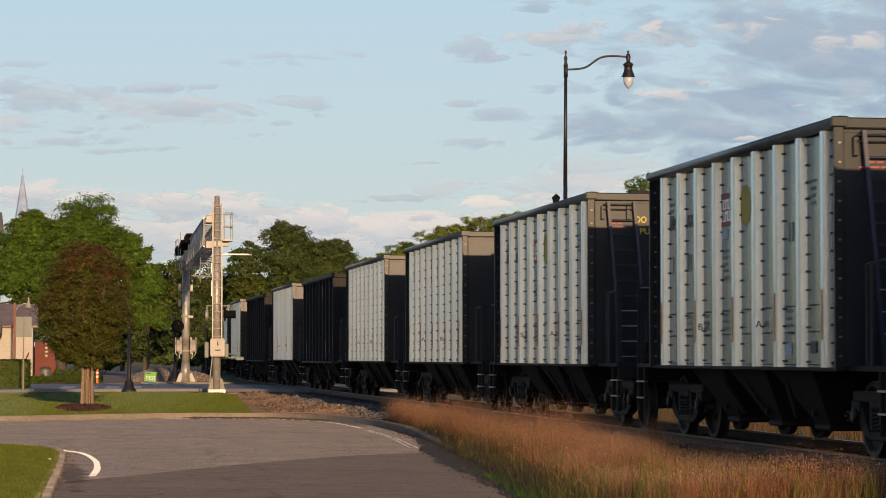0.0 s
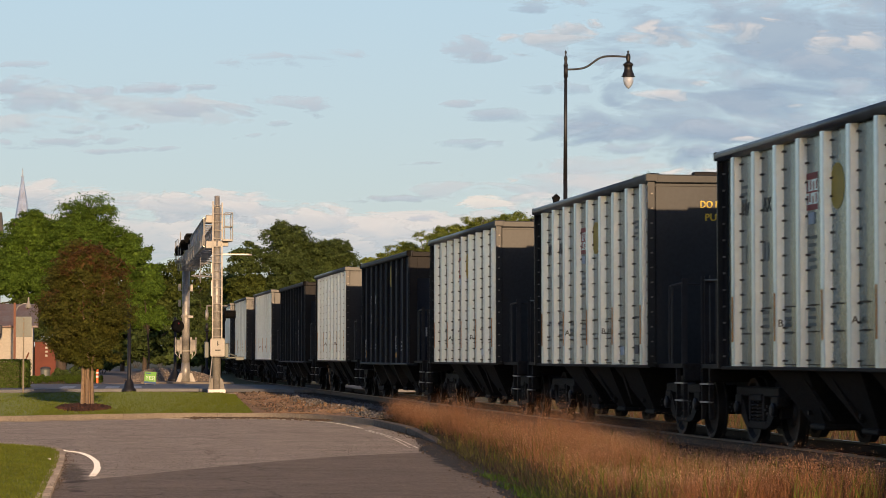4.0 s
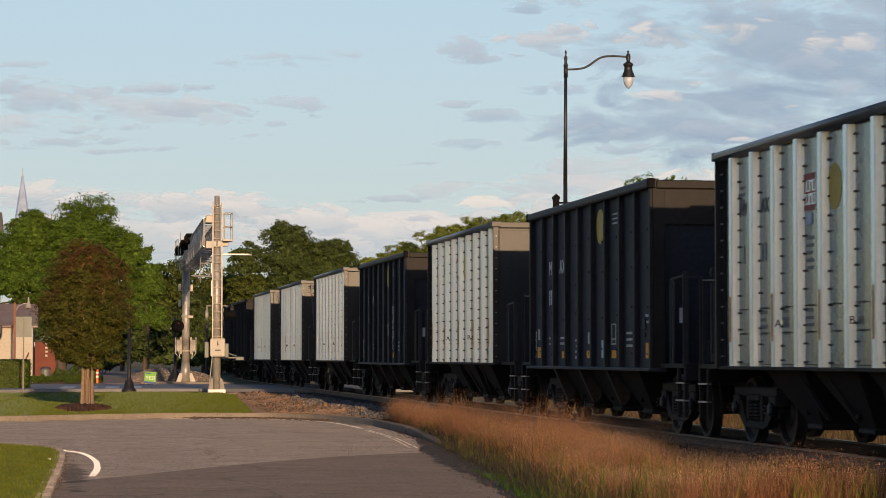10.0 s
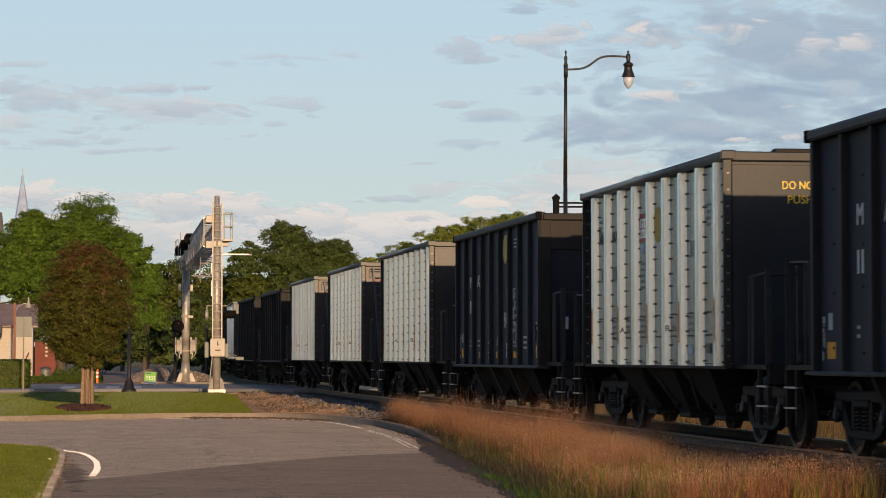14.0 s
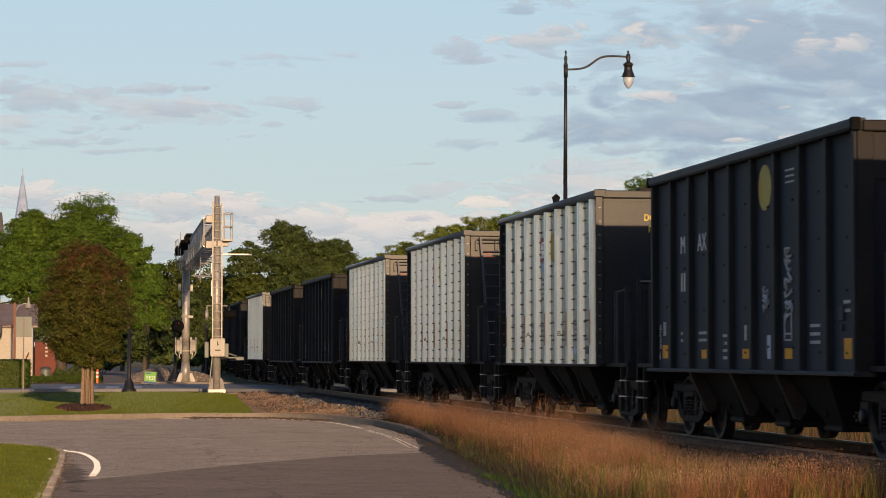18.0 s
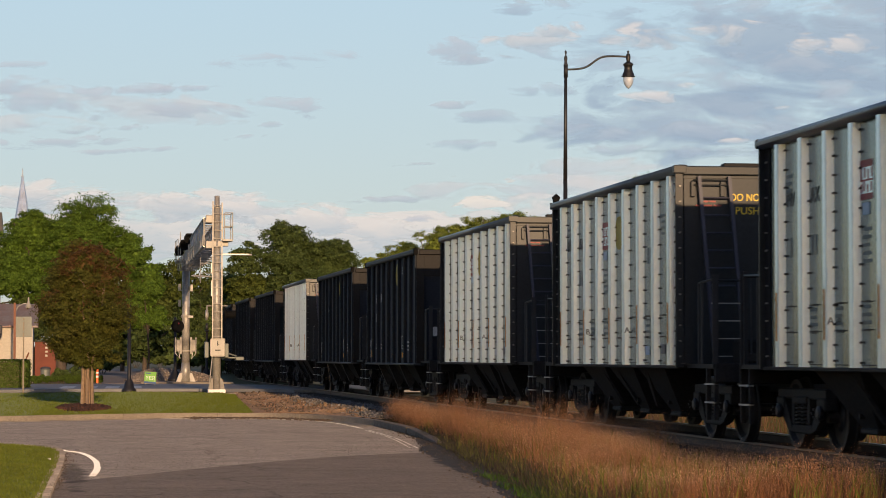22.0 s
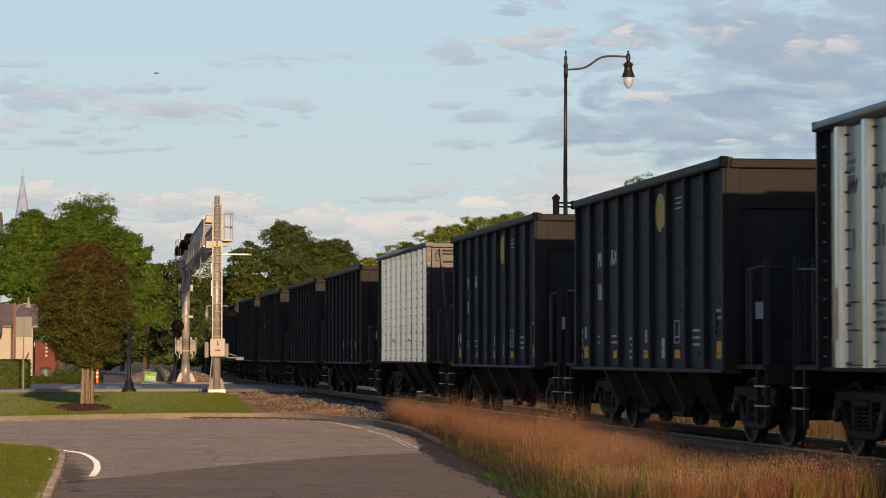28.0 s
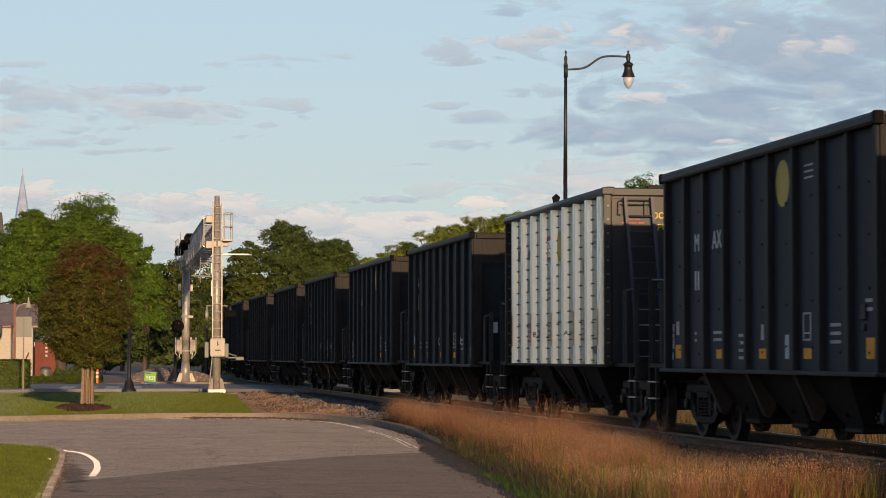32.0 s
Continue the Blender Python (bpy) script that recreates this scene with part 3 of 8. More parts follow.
def hopper_bottom(car, bays, half, strut_y, strut):
    """Sloping chutes under the body, with their gates and outside struts."""
    s = Shape()
    s.box(-0.2, 0.2, -half - 1.4, half + 1.4, 0.72, 1.05)
    part("centre_sill", s, GRIME, car)
    n = len(bays)
    w = 2 * (half - 1.75) / n * 0.46
    for y in bays:
        h = Shape()
        top, bot = (w * 1.05, 1.42), (w * 0.34, 0.98)
        vs = [(x * top[1], y + d * top[0], 1.08) for x, d in ((-1, -1), (1, -1), (1, 1), (-1, 1))]
        vs += [(x * bot[1], y + d * bot[0], 0.36) for x, d in ((-1, -1), (1, -1), (1, 1), (-1, 1))]
        h.add(vs, [(0, 1, 5, 4), (1, 2, 6, 5), (2, 3, 7, 6), (3, 0, 4, 7), (7, 6, 5, 4), (0, 3, 2, 1)])
        ch = part("hopper_chute", h, CHUTE, car)
        g = Shape()
        g.box(-1.0, 1.0, y - bot[0] - 0.02, y + bot[0] + 0.02, 0.28, 0.36, 0.02)
        g.rod((-1.12, y, 0.5), (1.12, y, 0.5), 0.035, 8)
        part("discharge_gate", g, GRIME, ch)
    for y, d in strut_y:
        for x in (-1.40, 1.40):
            t = Shape()
            if strut is HOPPER:
                e = 1 if x > 0 else -1
                tri = [(e * u, z) for u, z in ((1.52, 1.0), (1.10, 1.0), (1.12, 0.52), (1.20, 0.40), (1.25, 0.42))]
                t.bar(tri if e < 0 else tri[::-1], y - 0.025, y + 0.025)
                t.bar([(e * 1.50, 1.0), (e * 1.53, 1.0), (e * 1.27, 0.42), (e * 1.24, 0.42)], y - 0.07, y + 0.07)
                part("hopper_strut", t, strut, car)
                continue
            a = Vector((x, y, 1.06))
            b2 = Vector((x * 0.78, y + d, 0.42))
            wv = Vector((0, 0.10, 0))
            o = Vector((0.05, 0, 0))
            t.add([a - wv, a + wv, b2 + wv * 0.5, b2 - wv * 0.5, a - wv + o, a + wv + o, b2 + wv * 0.5 + o, b2 - wv * 0.5 + o],
                  [(3, 2, 1, 0), (4, 5, 6, 7), (0, 1, 5, 4), (1, 2, 6, 5), (2, 3, 7, 6), (3, 0, 4, 7)])
            part("hopper_strut", t, strut, car)


def rib_profile(y, depth, root, tip, z0, z1, x0, e):
    """A hat-shaped upright on a side sheet at x0; e is the way it points."""
    s = Shape()
    o = x0 + e * depth
    sec = [(x0, y - root), (o - e * 0.015, y - tip - 0.012), (o, y - tip), (o, y + tip), (o - e * 0.015, y + tip + 0.012), (x0, y + root)]
    if e > 0:
        sec = sec[::-1]
    return s.slab(sec[::-1], z0, z1)


def white_car(name, ladder, label):
    car = thing(name, label, "railway car", "train of hopper cars")
    B, Z0, Z1 = 4.6, 1.08, 3.88

    def rib_y(i):
        return -B + 0.44 + 0.997 * i

    for e in (-1, 1):
        sh = Shape()
        # dark sheet colour carries the shade between the brighter ribs
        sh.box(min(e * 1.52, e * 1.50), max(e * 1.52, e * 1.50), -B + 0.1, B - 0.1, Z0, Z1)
        side = part("side_sheet", sh, SHADED_AL, car, "weathered aluminium side sheet, coloured darker than the ribs for shade")
        rng = random.Random(5 + e + (3 if ladder else 0))
        for i in range(9):
            y = rib_y(i)
            rib = part("rib", rib_profile(y, 0.105, 0.08, 0.055, Z0, Z1 - 0.02, e * 1.52, e), LIT_AL, car)
            if e < 0:
                b = Shape()
                for j in range(13):
                    z = Z0 + 0.05 + j * 0.218 + rng.uniform(-0.02, 0.02)
                    wd = rng.uniform(0.02, 0.05)
                    b.box(-1.545, -1.52, y - 0.115 - wd * 0.5, y - 0.076, z, z + 0.024)
                tagged(part("riveting", b, BOLT, rib), kind="stuff")
                if rng.random() < 0.5:
                    r = Shape()
                    z = rng.uniform(1.2, 1.7)
                    r.box(-1.526, -1.5205, y + 0.09, y + rng.uniform(0.15, 0.2), Z0, z)
                    part("rust_streak", r, RUST, rib)
        ch = Shape()
        prof = [(e * 1.43, Z1 - 0.02), (e * 1.60, Z1 - 0.02), (e * 1.655, Z1 + 0.02), (e * 1.66, Z1 + 0.07), (e * 1.63, Z1 + 0.105), (e * 1.54, Z1 + 0.125), (e * 1.43, Z1 + 0.12)]
        ch.bar(prof if e < 0 else prof[::-1], -B + 0.004, B - 0.004)
        part("top_chord", ch, CHORD, car, "rounded blue-grey steel top edge", True)
        si = Shape()
        si.box(min(e * 1.40, e * 1.58), max(e * 1.40, e * 1.58), -B, B, Z0 - 0.05, Z0, 0.012)
        part("side_sill", si, GRIME, car)
    for e in (-1, 1):
        en = Shape()
        en.box(-1.50, 1.50, min(e * (B - 0.05), e * B), max(e * (B - 0.05), e * B), 1.05, Z1)
        sheet = part("end_sheet", en, END_DARK, car, "dark dusty end sheet")
        bd = Shape()
        bd.box(-1.50, 1.50, min(e * B, e * (B + 0.07)), max(e * B, e * (B + 0.07)), Z1 - 0.03, Z1 + 0.10, 0.015)
        bd.box(-1.50, 1.50, min(e * B, e * (B + 0.02)), max(e * B, e * (B + 0.02)), Z1 - 0.075, Z1 - 0.055)
        part("end_top_bar", bd, END_DARK, car)
        tp = Shape()
        tp.box(-0.85, 1.3, min(e * (B - 0.3), e * (B - 0.1)), max(e * (B - 0.3), e * (B - 0.1)), Z1 + 0.08, Z1 + 0.16, 0.015)
        part("inner_beam", tp, GRIME, car)
        for x in (-1, 1):
            po = Shape()
            po.box(min(x * 1.48, x * 1.54), max(x * 1.48, x * 1.54), min(e * (B - 0.21), e * B), max(e * (B - 0.21), e * B), 1.05, Z1 - 0.02)
            fl = Shape().box(min(x * 1.50, x * 1.618), max(x * 1.50, x * 1.618), min(e * B, e * (B + 0.03)), max(e * B, e * (B + 0.03)), 1.05, Z1 - 0.004, 0.008)
            post = part("corner_post", po, POST_DARK, car)
            part("post_flange", fl, END_DARK, post)
            part("corner_cap", Shape().box(min(x * 1.46, x * 1.652), max(x * 1.46, x * 1.652), min(e * (B + 0.0), e * (B + 0.075)), max(e * (B + 0.0), e * (B + 0.075)), Z1 - 0.01, Z1 + 0.112, 0.012), END_DARK, car)
            bo = Shape()
            for j in range(12):
                z = 1.2 + j * 0.225
                bo.box(min(x * 1.54, x * 1.57), max(x * 1.54, x * 1.57), min(e * (B + 0.03), e * (B + 0.055)), max(e * (B + 0.03), e * (B + 0.055)), z, z + 0.022)
                bo.box(min(x * 1.54, x * 1.565), max(x * 1.54, x * 1.565), min(e * (B - 0.12), e * (B - 0.07)), max(e * (B - 0.12), e * (B - 0.07)), z, z + 0.022)
            tagged(part("riveting", bo, BOLT_GLINT, post), kind="stuff")
        end_gear(car, e, B, 2.35)
    # what the near end carries
    me = text_mesh("DO NOT", 0.156, LETTER_Y)
    me.transform(Matrix.Diagonal((0.83, 1, 1, 1)))
    add_text(car, me, (-0.53, -B - 0.006, 3.525), "yellow capital letters")
    add_text(car, text_mesh("PUSH", 0.156, LETTER_Y), (-0.53, -B - 0.006, 3.33), "yellow capital letters")
    if ladder:
        ld = Shape()
        for x in (-1.28, -0.83):
            ld.path([(x, -B - 0.10, 3.83), (x + 0.035, -B - 0.13, 3.33), (x + 0.10, -B - 0.20, 2.35), (x + 0.18, -B - 0.28, 1.1)], 0.036, 4)
        lad = part("ladder", ld, LADDER, car, "blue-black end ladder")
        for j in range(10):
            z = 3.515 - j * 0.256
            f = (3.83 - z) / 2.73
            d, u = 0.10 + 0.18 * f, 0.183 * f
            rg = Shape()
            if j < 6:
                rg.rod((-1.28 + u, -B - d, z), (-0.83 + u, -B - d, z), 0.013)
                part("rung", rg, LADDER, lad)
            else:
                rg.box(-1.27 + u, -0.84 + u, -B - d - 0.03, -B - d + 0.012, z - 0.008, z + 0.008)
                part("rung", rg, GRAB, lad, "pale lower ladder rung")
        hb = Shape()
        for x in (-1.36, -0.92):
            hb.box(x - 0.032, x + 0.032, -B - 0.07, -B, 3.53, 3.76, 0.01)
        for z in (3.70, 3.775):
            hb.rod((-1.36, -B - 0.075, z), (-0.80, -B - 0.075, z), 0.011)
        part("grab_bracket", hb, END_DARK, car)
        for z, cut in ((3.455, ((-1.20, -1.12), (-1.10, -1.01))), (3.395, ((-1.31, -1.21), (-1.19, -1.06), (-1.04, -0.93)))):
            for x0, x1 in cut:
                part("red_stencil", Shape().box(x0, x1, -B - 0.008, -B, z, z + 0.024), RED, car, "small red stencil that cannot be read")
    # what the ribs carry
    one, two = ("B", "A") if ladder else ("A", "B")
    for w, i in ((one, 6), (two, 3)):
        add_text(car, text_mesh(w, 0.13, LETTER_K), (-1.572, rib_y(i) - 0.080, 1.62), "black capital letter on the rib")
    for i in (0, 2, 4, 6, 8):
        y = rib_y(i)
        part("reflector", Shape().box(-1.630, -1.625, y - 0.028, y + 0.028, 1.40, 2.0), RUST_STRIP, car, "upright orange reflective strip")
    lz = Shape()
    for i in range(9):
        y = rib_y(i)
        for z in (1.50, 1.82):
            lz.box(-1.54, -1.522, y - 0.50, y - 0.12, z, z + 0.012)
            lz.box(-1.55, -1.522, y - 0.34, y - 0.29, z - 0.004, z + 0.018)
        lz.box(-1.54, -1.522, y - 0.70, y - 0.12, 1.105, 1.117)
    tagged(part("door_latch", lz, BOLT, car), kind="stuff")
    # what the side carries
    before = set(car.children)
    dot = Shape()
    dot.rod((-1.526, -0.12, 3.2), (-1.5205, -0.12, 3.2), 0.27, 36)
    part("round_emblem", dot, YELLOW, car, "faded round yellow emblem")
    pl = Shape()
    pl.box(-1.5245, -1.5205, 0.64, 1.09, 2.97, 3.42)
    part("emblem_plate", pl, LIT_AL, car, "pale plate behind the emblem")
    lg = Shape()
    lg.box(-1.527, -1.5245, 0.64, 1.09, 3.34, 3.42).box(-1.527, -1.5245, 0.64, 1.09, 2.97, 3.04).box(-1.527, -1.5245, 0.64, 1.09, 3.18, 3.20)
    for y, z0, z1 in ((0.66, 3.22, 3.33), (0.78, 3.20, 3.31), (0.90, 3.22, 3.33), (1.03, 3.20, 3.33), (0.68, 3.06, 3.17), (0.80, 3.05, 3.14), (0.93, 3.07, 3.18), (1.02, 3.05, 3.15)):
        lg.box(-1.527, -1.5245, y, y + 0.045, z0, z1)
    part("emblem_frame", lg, RED, car, "faded red emblem in a box")
    rng = random.Random(9)
    mv = side_text("MV", 0.25, LETTER_WORN)
    add_text(car, mv, (-1.524, 3.86, 3.14), "worn black capital letters")
    add_text(car, side_text("AX", 0.27, LETTER_WORN), (-1.524, 2.84, 3.14), "worn black capital letters")
    for y, z, n in ((3.83, 2.55, 1), (2.95, 2.55, 2), (3.9, 3.42, 3), (0.87, 2.62, 5), (0.88, 1.75, 3), (2.9, 1.75, 4), (1.9, 1.75, 4), (-2.15, 2.75, 2), (-2.15, 1.75, 4), (-3.15, 3.3, 4)):
        for j in range(n):
            ws = Shape()
            if n < 3:
                ws.box(-1.525, -1.5205, y - j * 0.16 - 0.035, y - j * 0.16 + 0.035, z - 0.12, z + 0.12)
            else:
                ws.box(-1.525, -1.5205, y - rng.uniform(0.1, 0.18), y + rng.uniform(0.1, 0.18), z - j * 0.09, z - j * 0.09 + 0.04)
            part("stencil_bar", ws, FAINT, car, "worn dark stencil")
    for y, z, m2 in ((-2.12, 1.30, PALE_BLUE), (-3.15, 1.32, LADDER), (0.88, 2.87, PALE_BLUE)):
        pl = Shape()
        pl.box(-1.535, -1.5205, y - 0.11, y + 0.11, z - 0.07, z + 0.07)
        part("label_plate", pl, m2, car)
    for o in car.children:
        if o not in before:
            o.location.y -= 0.34
    hopper_bottom(car, (-2.1, 0.0, 2.1), B, ((-1.7, 0.45), (1.7, -0.45), (0.5, -0.4)), CHUTE)
    add_truck(car, -4.62)
    add_truck(car, 4.62)
    return car


def black_car(name, paint, lettered, label):
    car = thing(name, label, "railway car", "train of hopper cars")
    B, Z0, Z1 = 4.95, 1.02, 3.78
    for e in (-1, 1):
        sh = Shape()
        sh.box(min(e * 1.50, e * 1.48), max(e * 1.50, e * 1.48), -B, B, Z0, Z1)
        part("side_sheet", sh, paint, car, "faded black painted side sheet")
        for i in range(10):
            y = -B + 0.05 + (2 * B - 0.1) / 9 * i
            part("rib", rib_profile(y, 0.085 if 0 < i < 9 else 0.095, 0.055, 0.042, Z0 + 0.02, Z1, e * 1.50, e), RIB_BLACK, car)
        ch = Shape()
        prof = [(e * 1.46, Z1), (e * 1.61, Z1), (e * 1.63, Z1 + 0.03), (e * 1.63, Z1 + 0.10), (e * 1.60, Z1 + 0.135), (e * 1.46, Z1 + 0.135)]
        ch.bar(prof if e < 0 else prof[::-1], -B - 0.04, B + 0.08)
        part("top_chord", ch, CHORD_OLD, car, "grey steel top edge")
        si = Shape()
        prof = [(e * 1.36, Z0 - 0.045), (e * 1.64, Z0 - 0.035), (e * 1.645, Z0 - 0.005), (e * 1.625, Z0 + 0.012), (e * 1.36, Z0 + 0.02)]
        si.bar(prof if e < 0 else prof[::-1], -B - 0.1, B + 0.1)
        part("side_sill", si, CHORD_OLD, car, "worn grey lower sill ledge")
    for e in (-1, 1):
        en = Shape()
        en.box(-1.50, 1.50, min(e * (B - 0.04), e * (B + 0.02)), max(e * (B - 0.04), e * (B + 0.02)), 3.22, Z1)
        en.box(-1.50, 1.50, min(e * B, e * (B + 0.09)), max(e * B, e * (B + 0.09)), Z1 - 0.02, Z1 + 0.11, 0.015)
        part("end_plate", en, END_BLACK, car, "brownish black end plate")
        sl = Shape()
        a, b = e * (B - 0.03), e * (B - 1.0)
        sl.add([(-1.48, a, 3.22), (1.48, a, 3.22), (1.48, b, 1.05), (-1.48, b, 1.05), (-1.48, a - e * 0.04, 3.22), (1.48, a - e * 0.04, 3.22), (1.48, b - e * 0.04, 1.05), (-1.48, b - e * 0.04, 1.05)],
               [(0, 1, 2, 3), (7, 6, 5, 4), (0, 4, 5, 1), (1, 5, 6, 2), (2, 6, 7, 3), (3, 7, 4, 0)])
        part("slope_sheet", sl, paint, car)
        for x in (-1, 1):
            po = Shape()
            po.box(min(x * 1.36, x * 1.56), max(x * 1.36, x * 1.56), min(e * (B - 0.06), e * (B + 0.04)), max(e * (B - 0.06), e * (B + 0.04)), 1.0, Z1, 0.012)
            part("corner_post", po, END_BLACK, car)
            part("corner_cap", Shape().box(min(x * 1.53, x * 1.64), max(x * 1.53, x * 1.64), min(e * B, e * (B + 0.10)), max(e * B, e * (B + 0.10)), Z1 - 0.01, Z1 + 0.14, 0.01), SIG_BLACK, car)
        cr = Shape()
        cr.box(-0.30, -0.18, min(e * (B - 0.1), e * B), max(e * (B - 0.1), e * B), 1.05, 3.22)
        cr.box(0.55, 0.67, min(e * (B - 0.1), e * B), max(e * (B - 0.1), e * B), 1.05, 3.22)
        part("end_post", cr, GRIME, car)
        lb = Shape()
        lb.box(-1.14, -1.02, min(e * B, e * (B + 0.03)), max(e * B, e * (B + 0.03)), 1.72, 1.95)
        part("notice_plate", lb, STENCIL, car, "pale notice plate")
        end_gear(car, e, B, 2.45 if not lettered else 2.15)
    dot = Shape()
    if not lettered:
        dot.rod((-1.506, -1.0, 3.38), (-1.5005, -1.0, 3.38), 0.295, 36)
        part("round_emblem", dot, YELLOW, car, "faded round yellow emblem")
        add_text(car, side_text("M", 0.36, LETTER_W), (-1.504, 3.32, 2.81), "white capital letter")
        add_text(car, side_text("AX", 0.36, LETTER_W), (-1.504, 2.22, 2.81), "white capital letters")
        for y in (3.20, 3.36):
            part("number_bar", Shape().box(-1.506, -1.5005, y, y + 0.07, 2.15, 2.42), LETTER_W, car)
        for j in range(3):
            part("stencil_bar", Shape().box(-1.506, -1.5005, -2.30, -1.93, 3.37 + j * 0.075, 3.395 + j * 0.075), STENCIL, car)
        jl = side_text("JACK-LIFT HERE", 0.052, LETTER_W)
        jl.transform(Matrix.Diagonal((1, 1, 2.2, 1)))
        jl.transform(Matrix.Rotation(radians(-90), 4, 'X'))
        add_text(car, jl, (-1.504, B - 0.24, 1.50), "white lettering reading upwards")
        ar = Shape()
        ar.box(-1.506, -1.5005, B - 0.21, B - 0.19, 1.20, 1.27)
        ar.add([(-1.506, B - 0.20, 1.15), (-1.506, B - 0.16, 1.21), (-1.506, B - 0.24, 1.21)], [(0, 1, 2)])
        part("arrow_mark", ar, LETTER_W, car)
    else:
        for w, y in zip("BCA", (2.9, 0.3, -2.9)):
            add_text(car, side_text(w, 0.26, LETTER_W), (-1.504, y, 1.55), "white capital letter")
        nb = Shape()
        nb.box(-1.506, -1.5005, 3.75, 3.85, 2.35, 2.75).box(-1.506, -1.5005, 3.75, 3.85, 2.95, 3.15)
        part("number_bars", nb, LETTER_W, car)
    ys = (4.42, 2.10, -0.05, -2.03, -4.45)
    for y, hgt in zip(ys, (0.20, 0.13, 0.13, 0.13, 0.24)):
        o = Shape()
        o.box(-1.506, -1.5005, y - 0.16, y + 0.16, 1.18, 1.18 + hgt)
        part("reflector", o, ORANGE, car, "orange reflective patch")
    for y, n, z, w in ((4.45, 1, 1.52, 0.08), (3.4, 2, 1.42, 0.05), (2.2, 2, 1.42, 0.22), (0.9, 4, 1.17, 0.2), (-0.05, 1, 1.42, 0.06), (-3.15, 3, 1.36, 0.2), (-4.4, 2, 1.72, 0.12)):
        for j in range(n):
            bb = Shape().box(-1.506, -1.5005, y - w, y + w, z + j * 0.10, z + j * 0.10 + (0.20 if n == 1 else 0.04))
            part("stencil_bar", bb, STENCIL, car, "white stencil that cannot be read")
    fr = Shape()
    for y in (-2.16, -1.86):
        fr.box(-1.506, -1.5005, y - 0.02, y + 0.02, 1.40, 1.74)
    for z in (1.40, 1.48, 1.72):
        fr.box(-1.506, -1.5005, -2.18, -1.84, z, z + 0.025)
    part("data_panel", fr, STENCIL, car)
    part("latch_box", Shape().box(-1.53, -1.50, -4.32, -4.14, 1.62, 1.80, 0.01).box(-1.525, -1.50, -4.28, -4.18, 1.50, 1.58, 0.01), CHORD_OLD, car, "small grey latch box")
    pb = Shape()
    pb.box(-1.506, -1.5005, -1.24, -1.08, 1.18, 1.48)
    part("label_plate", pb, PALE_BLUE, car)
    bl = Shape()
    rng = random.Random(21)
    for i in range(9):
        y = -B + 0.55 + 1.09 * i
        for j in range(4):
            z = 1.3 + j * 0.62 + rng.uniform(-0.1, 0.1)
            bl.box(-1.515, -1.50, y - 0.03, y + 0.01, z, z + 0.03)
    tagged(part("riveting", bl, GRIME, car), kind="stuff")
    hopper_bottom(car, (-2.25, 0.0, 2.25) if not lettered else (-2.5, -0.85, 0.85, 2.5), B,
                  ((2.9, -0.7), (0.7, -0.7), (-1.5, -0.7)) if not lettered else ((3.1, -0.7), (1.2, -0.7), (-1.2, -0.7), (-3.0, -0.7)), HOPPER)
    add_truck(car, -4.62)
    add_truck(car, 4.62)
    return car


ORDER = "WLKLLWWKWKWLLKKLBKBKKKKK"
AHEAD = 3
MAKERS = {
    "L": lambda: white_car("hopper_car", True, "white ribbed hopper car with a dark end ladder"),
    "W": lambda: white_car("hopper_car", False, "white ribbed hopper car with a plain dark end"),
    "K": lambda: black_car("hopper_car", BLACK, False, "faded black ribbed hopper car with a yellow round emblem"),
    "B": lambda: black_car("hopper_car", BLACK_BLUE, True, "blue-black ribbed hopper car with small white letters"),
}
CARS, first_of = [], {}
for k, kind in enumerate(ORDER):
    if kind not in first_of:
        first_of[kind] = MAKERS[kind]()
        first_of[kind].matrix_basis = car_at(k, 0.0)
        CARS.append(first_of[kind])
    else:
        CARS.append(copy_thing(first_of[kind], car_at(k, 0.0)))

# spray-paint scrawl on one black car
rs = random.Random(64)
for y0, y1, z0, z1, n in ((-1.92, -2.22, 1.72, 2.55, 9), (-0.92, -1.14, 1.78, 2.10, 5)):
    for i in range(n):
        p, pts = Vector((-1.507, rs.uniform(y1, y0), z0 + (z1 - z0) * i / n)), []
        for j in range(6):
            pts.append(tuple(p))
            p = Vector((-1.507, min(max(p.y + rs.uniform(-0.22, 0.22), y1), y0), min(p.z + rs.uniform(-0.07, 0.09), z1)))
        part("scrawl", Shape().path(pts, 0.021, 4), STENCIL, CARS[9], "white spray-paint scrawl")


# ---- ground, lot, street, track bed ----
def ground_z(x, y):
    """Height of the natural ground."""
    if y < 62:
        z = -0.42
    elif y < 70:
        z = -0.42 + 0.22 * (y - 62) / 8
    elif y < 98:
        z = -0.20
    else:
        z = -0.20 + 0.15 * min(1, (y - 98) / 20)
    return z


def build_ground():
    ys = [-400, -60, 0, 20, 30, 40, 50, 58, 62, 64, 66, 68, 70, 80, 90, 98, 103, 108, 113, 118, 150, 250, 600, 2000, 4800]
    xs = [-4000, -800, -200, -60, -20, -8, -4, 0, 4, 8, 12, 16, 24, 60, 200, 900, 4000]
    vs = [(x, y, ground_z(x, y) - 0.03) for y in ys for x in xs]
    n = len(xs)
    fs = [(j * n + i, j * n + i + 1, j * n + n + i + 1, j * n + n + i) for j in range(len(ys) - 1) for i in range(n - 1)]
    tagged(new("ground", flat_mesh("ground", vs, fs, EARTH)), "dry grassy ground reaching to the horizon", "ground", kind="structure")


build_ground()


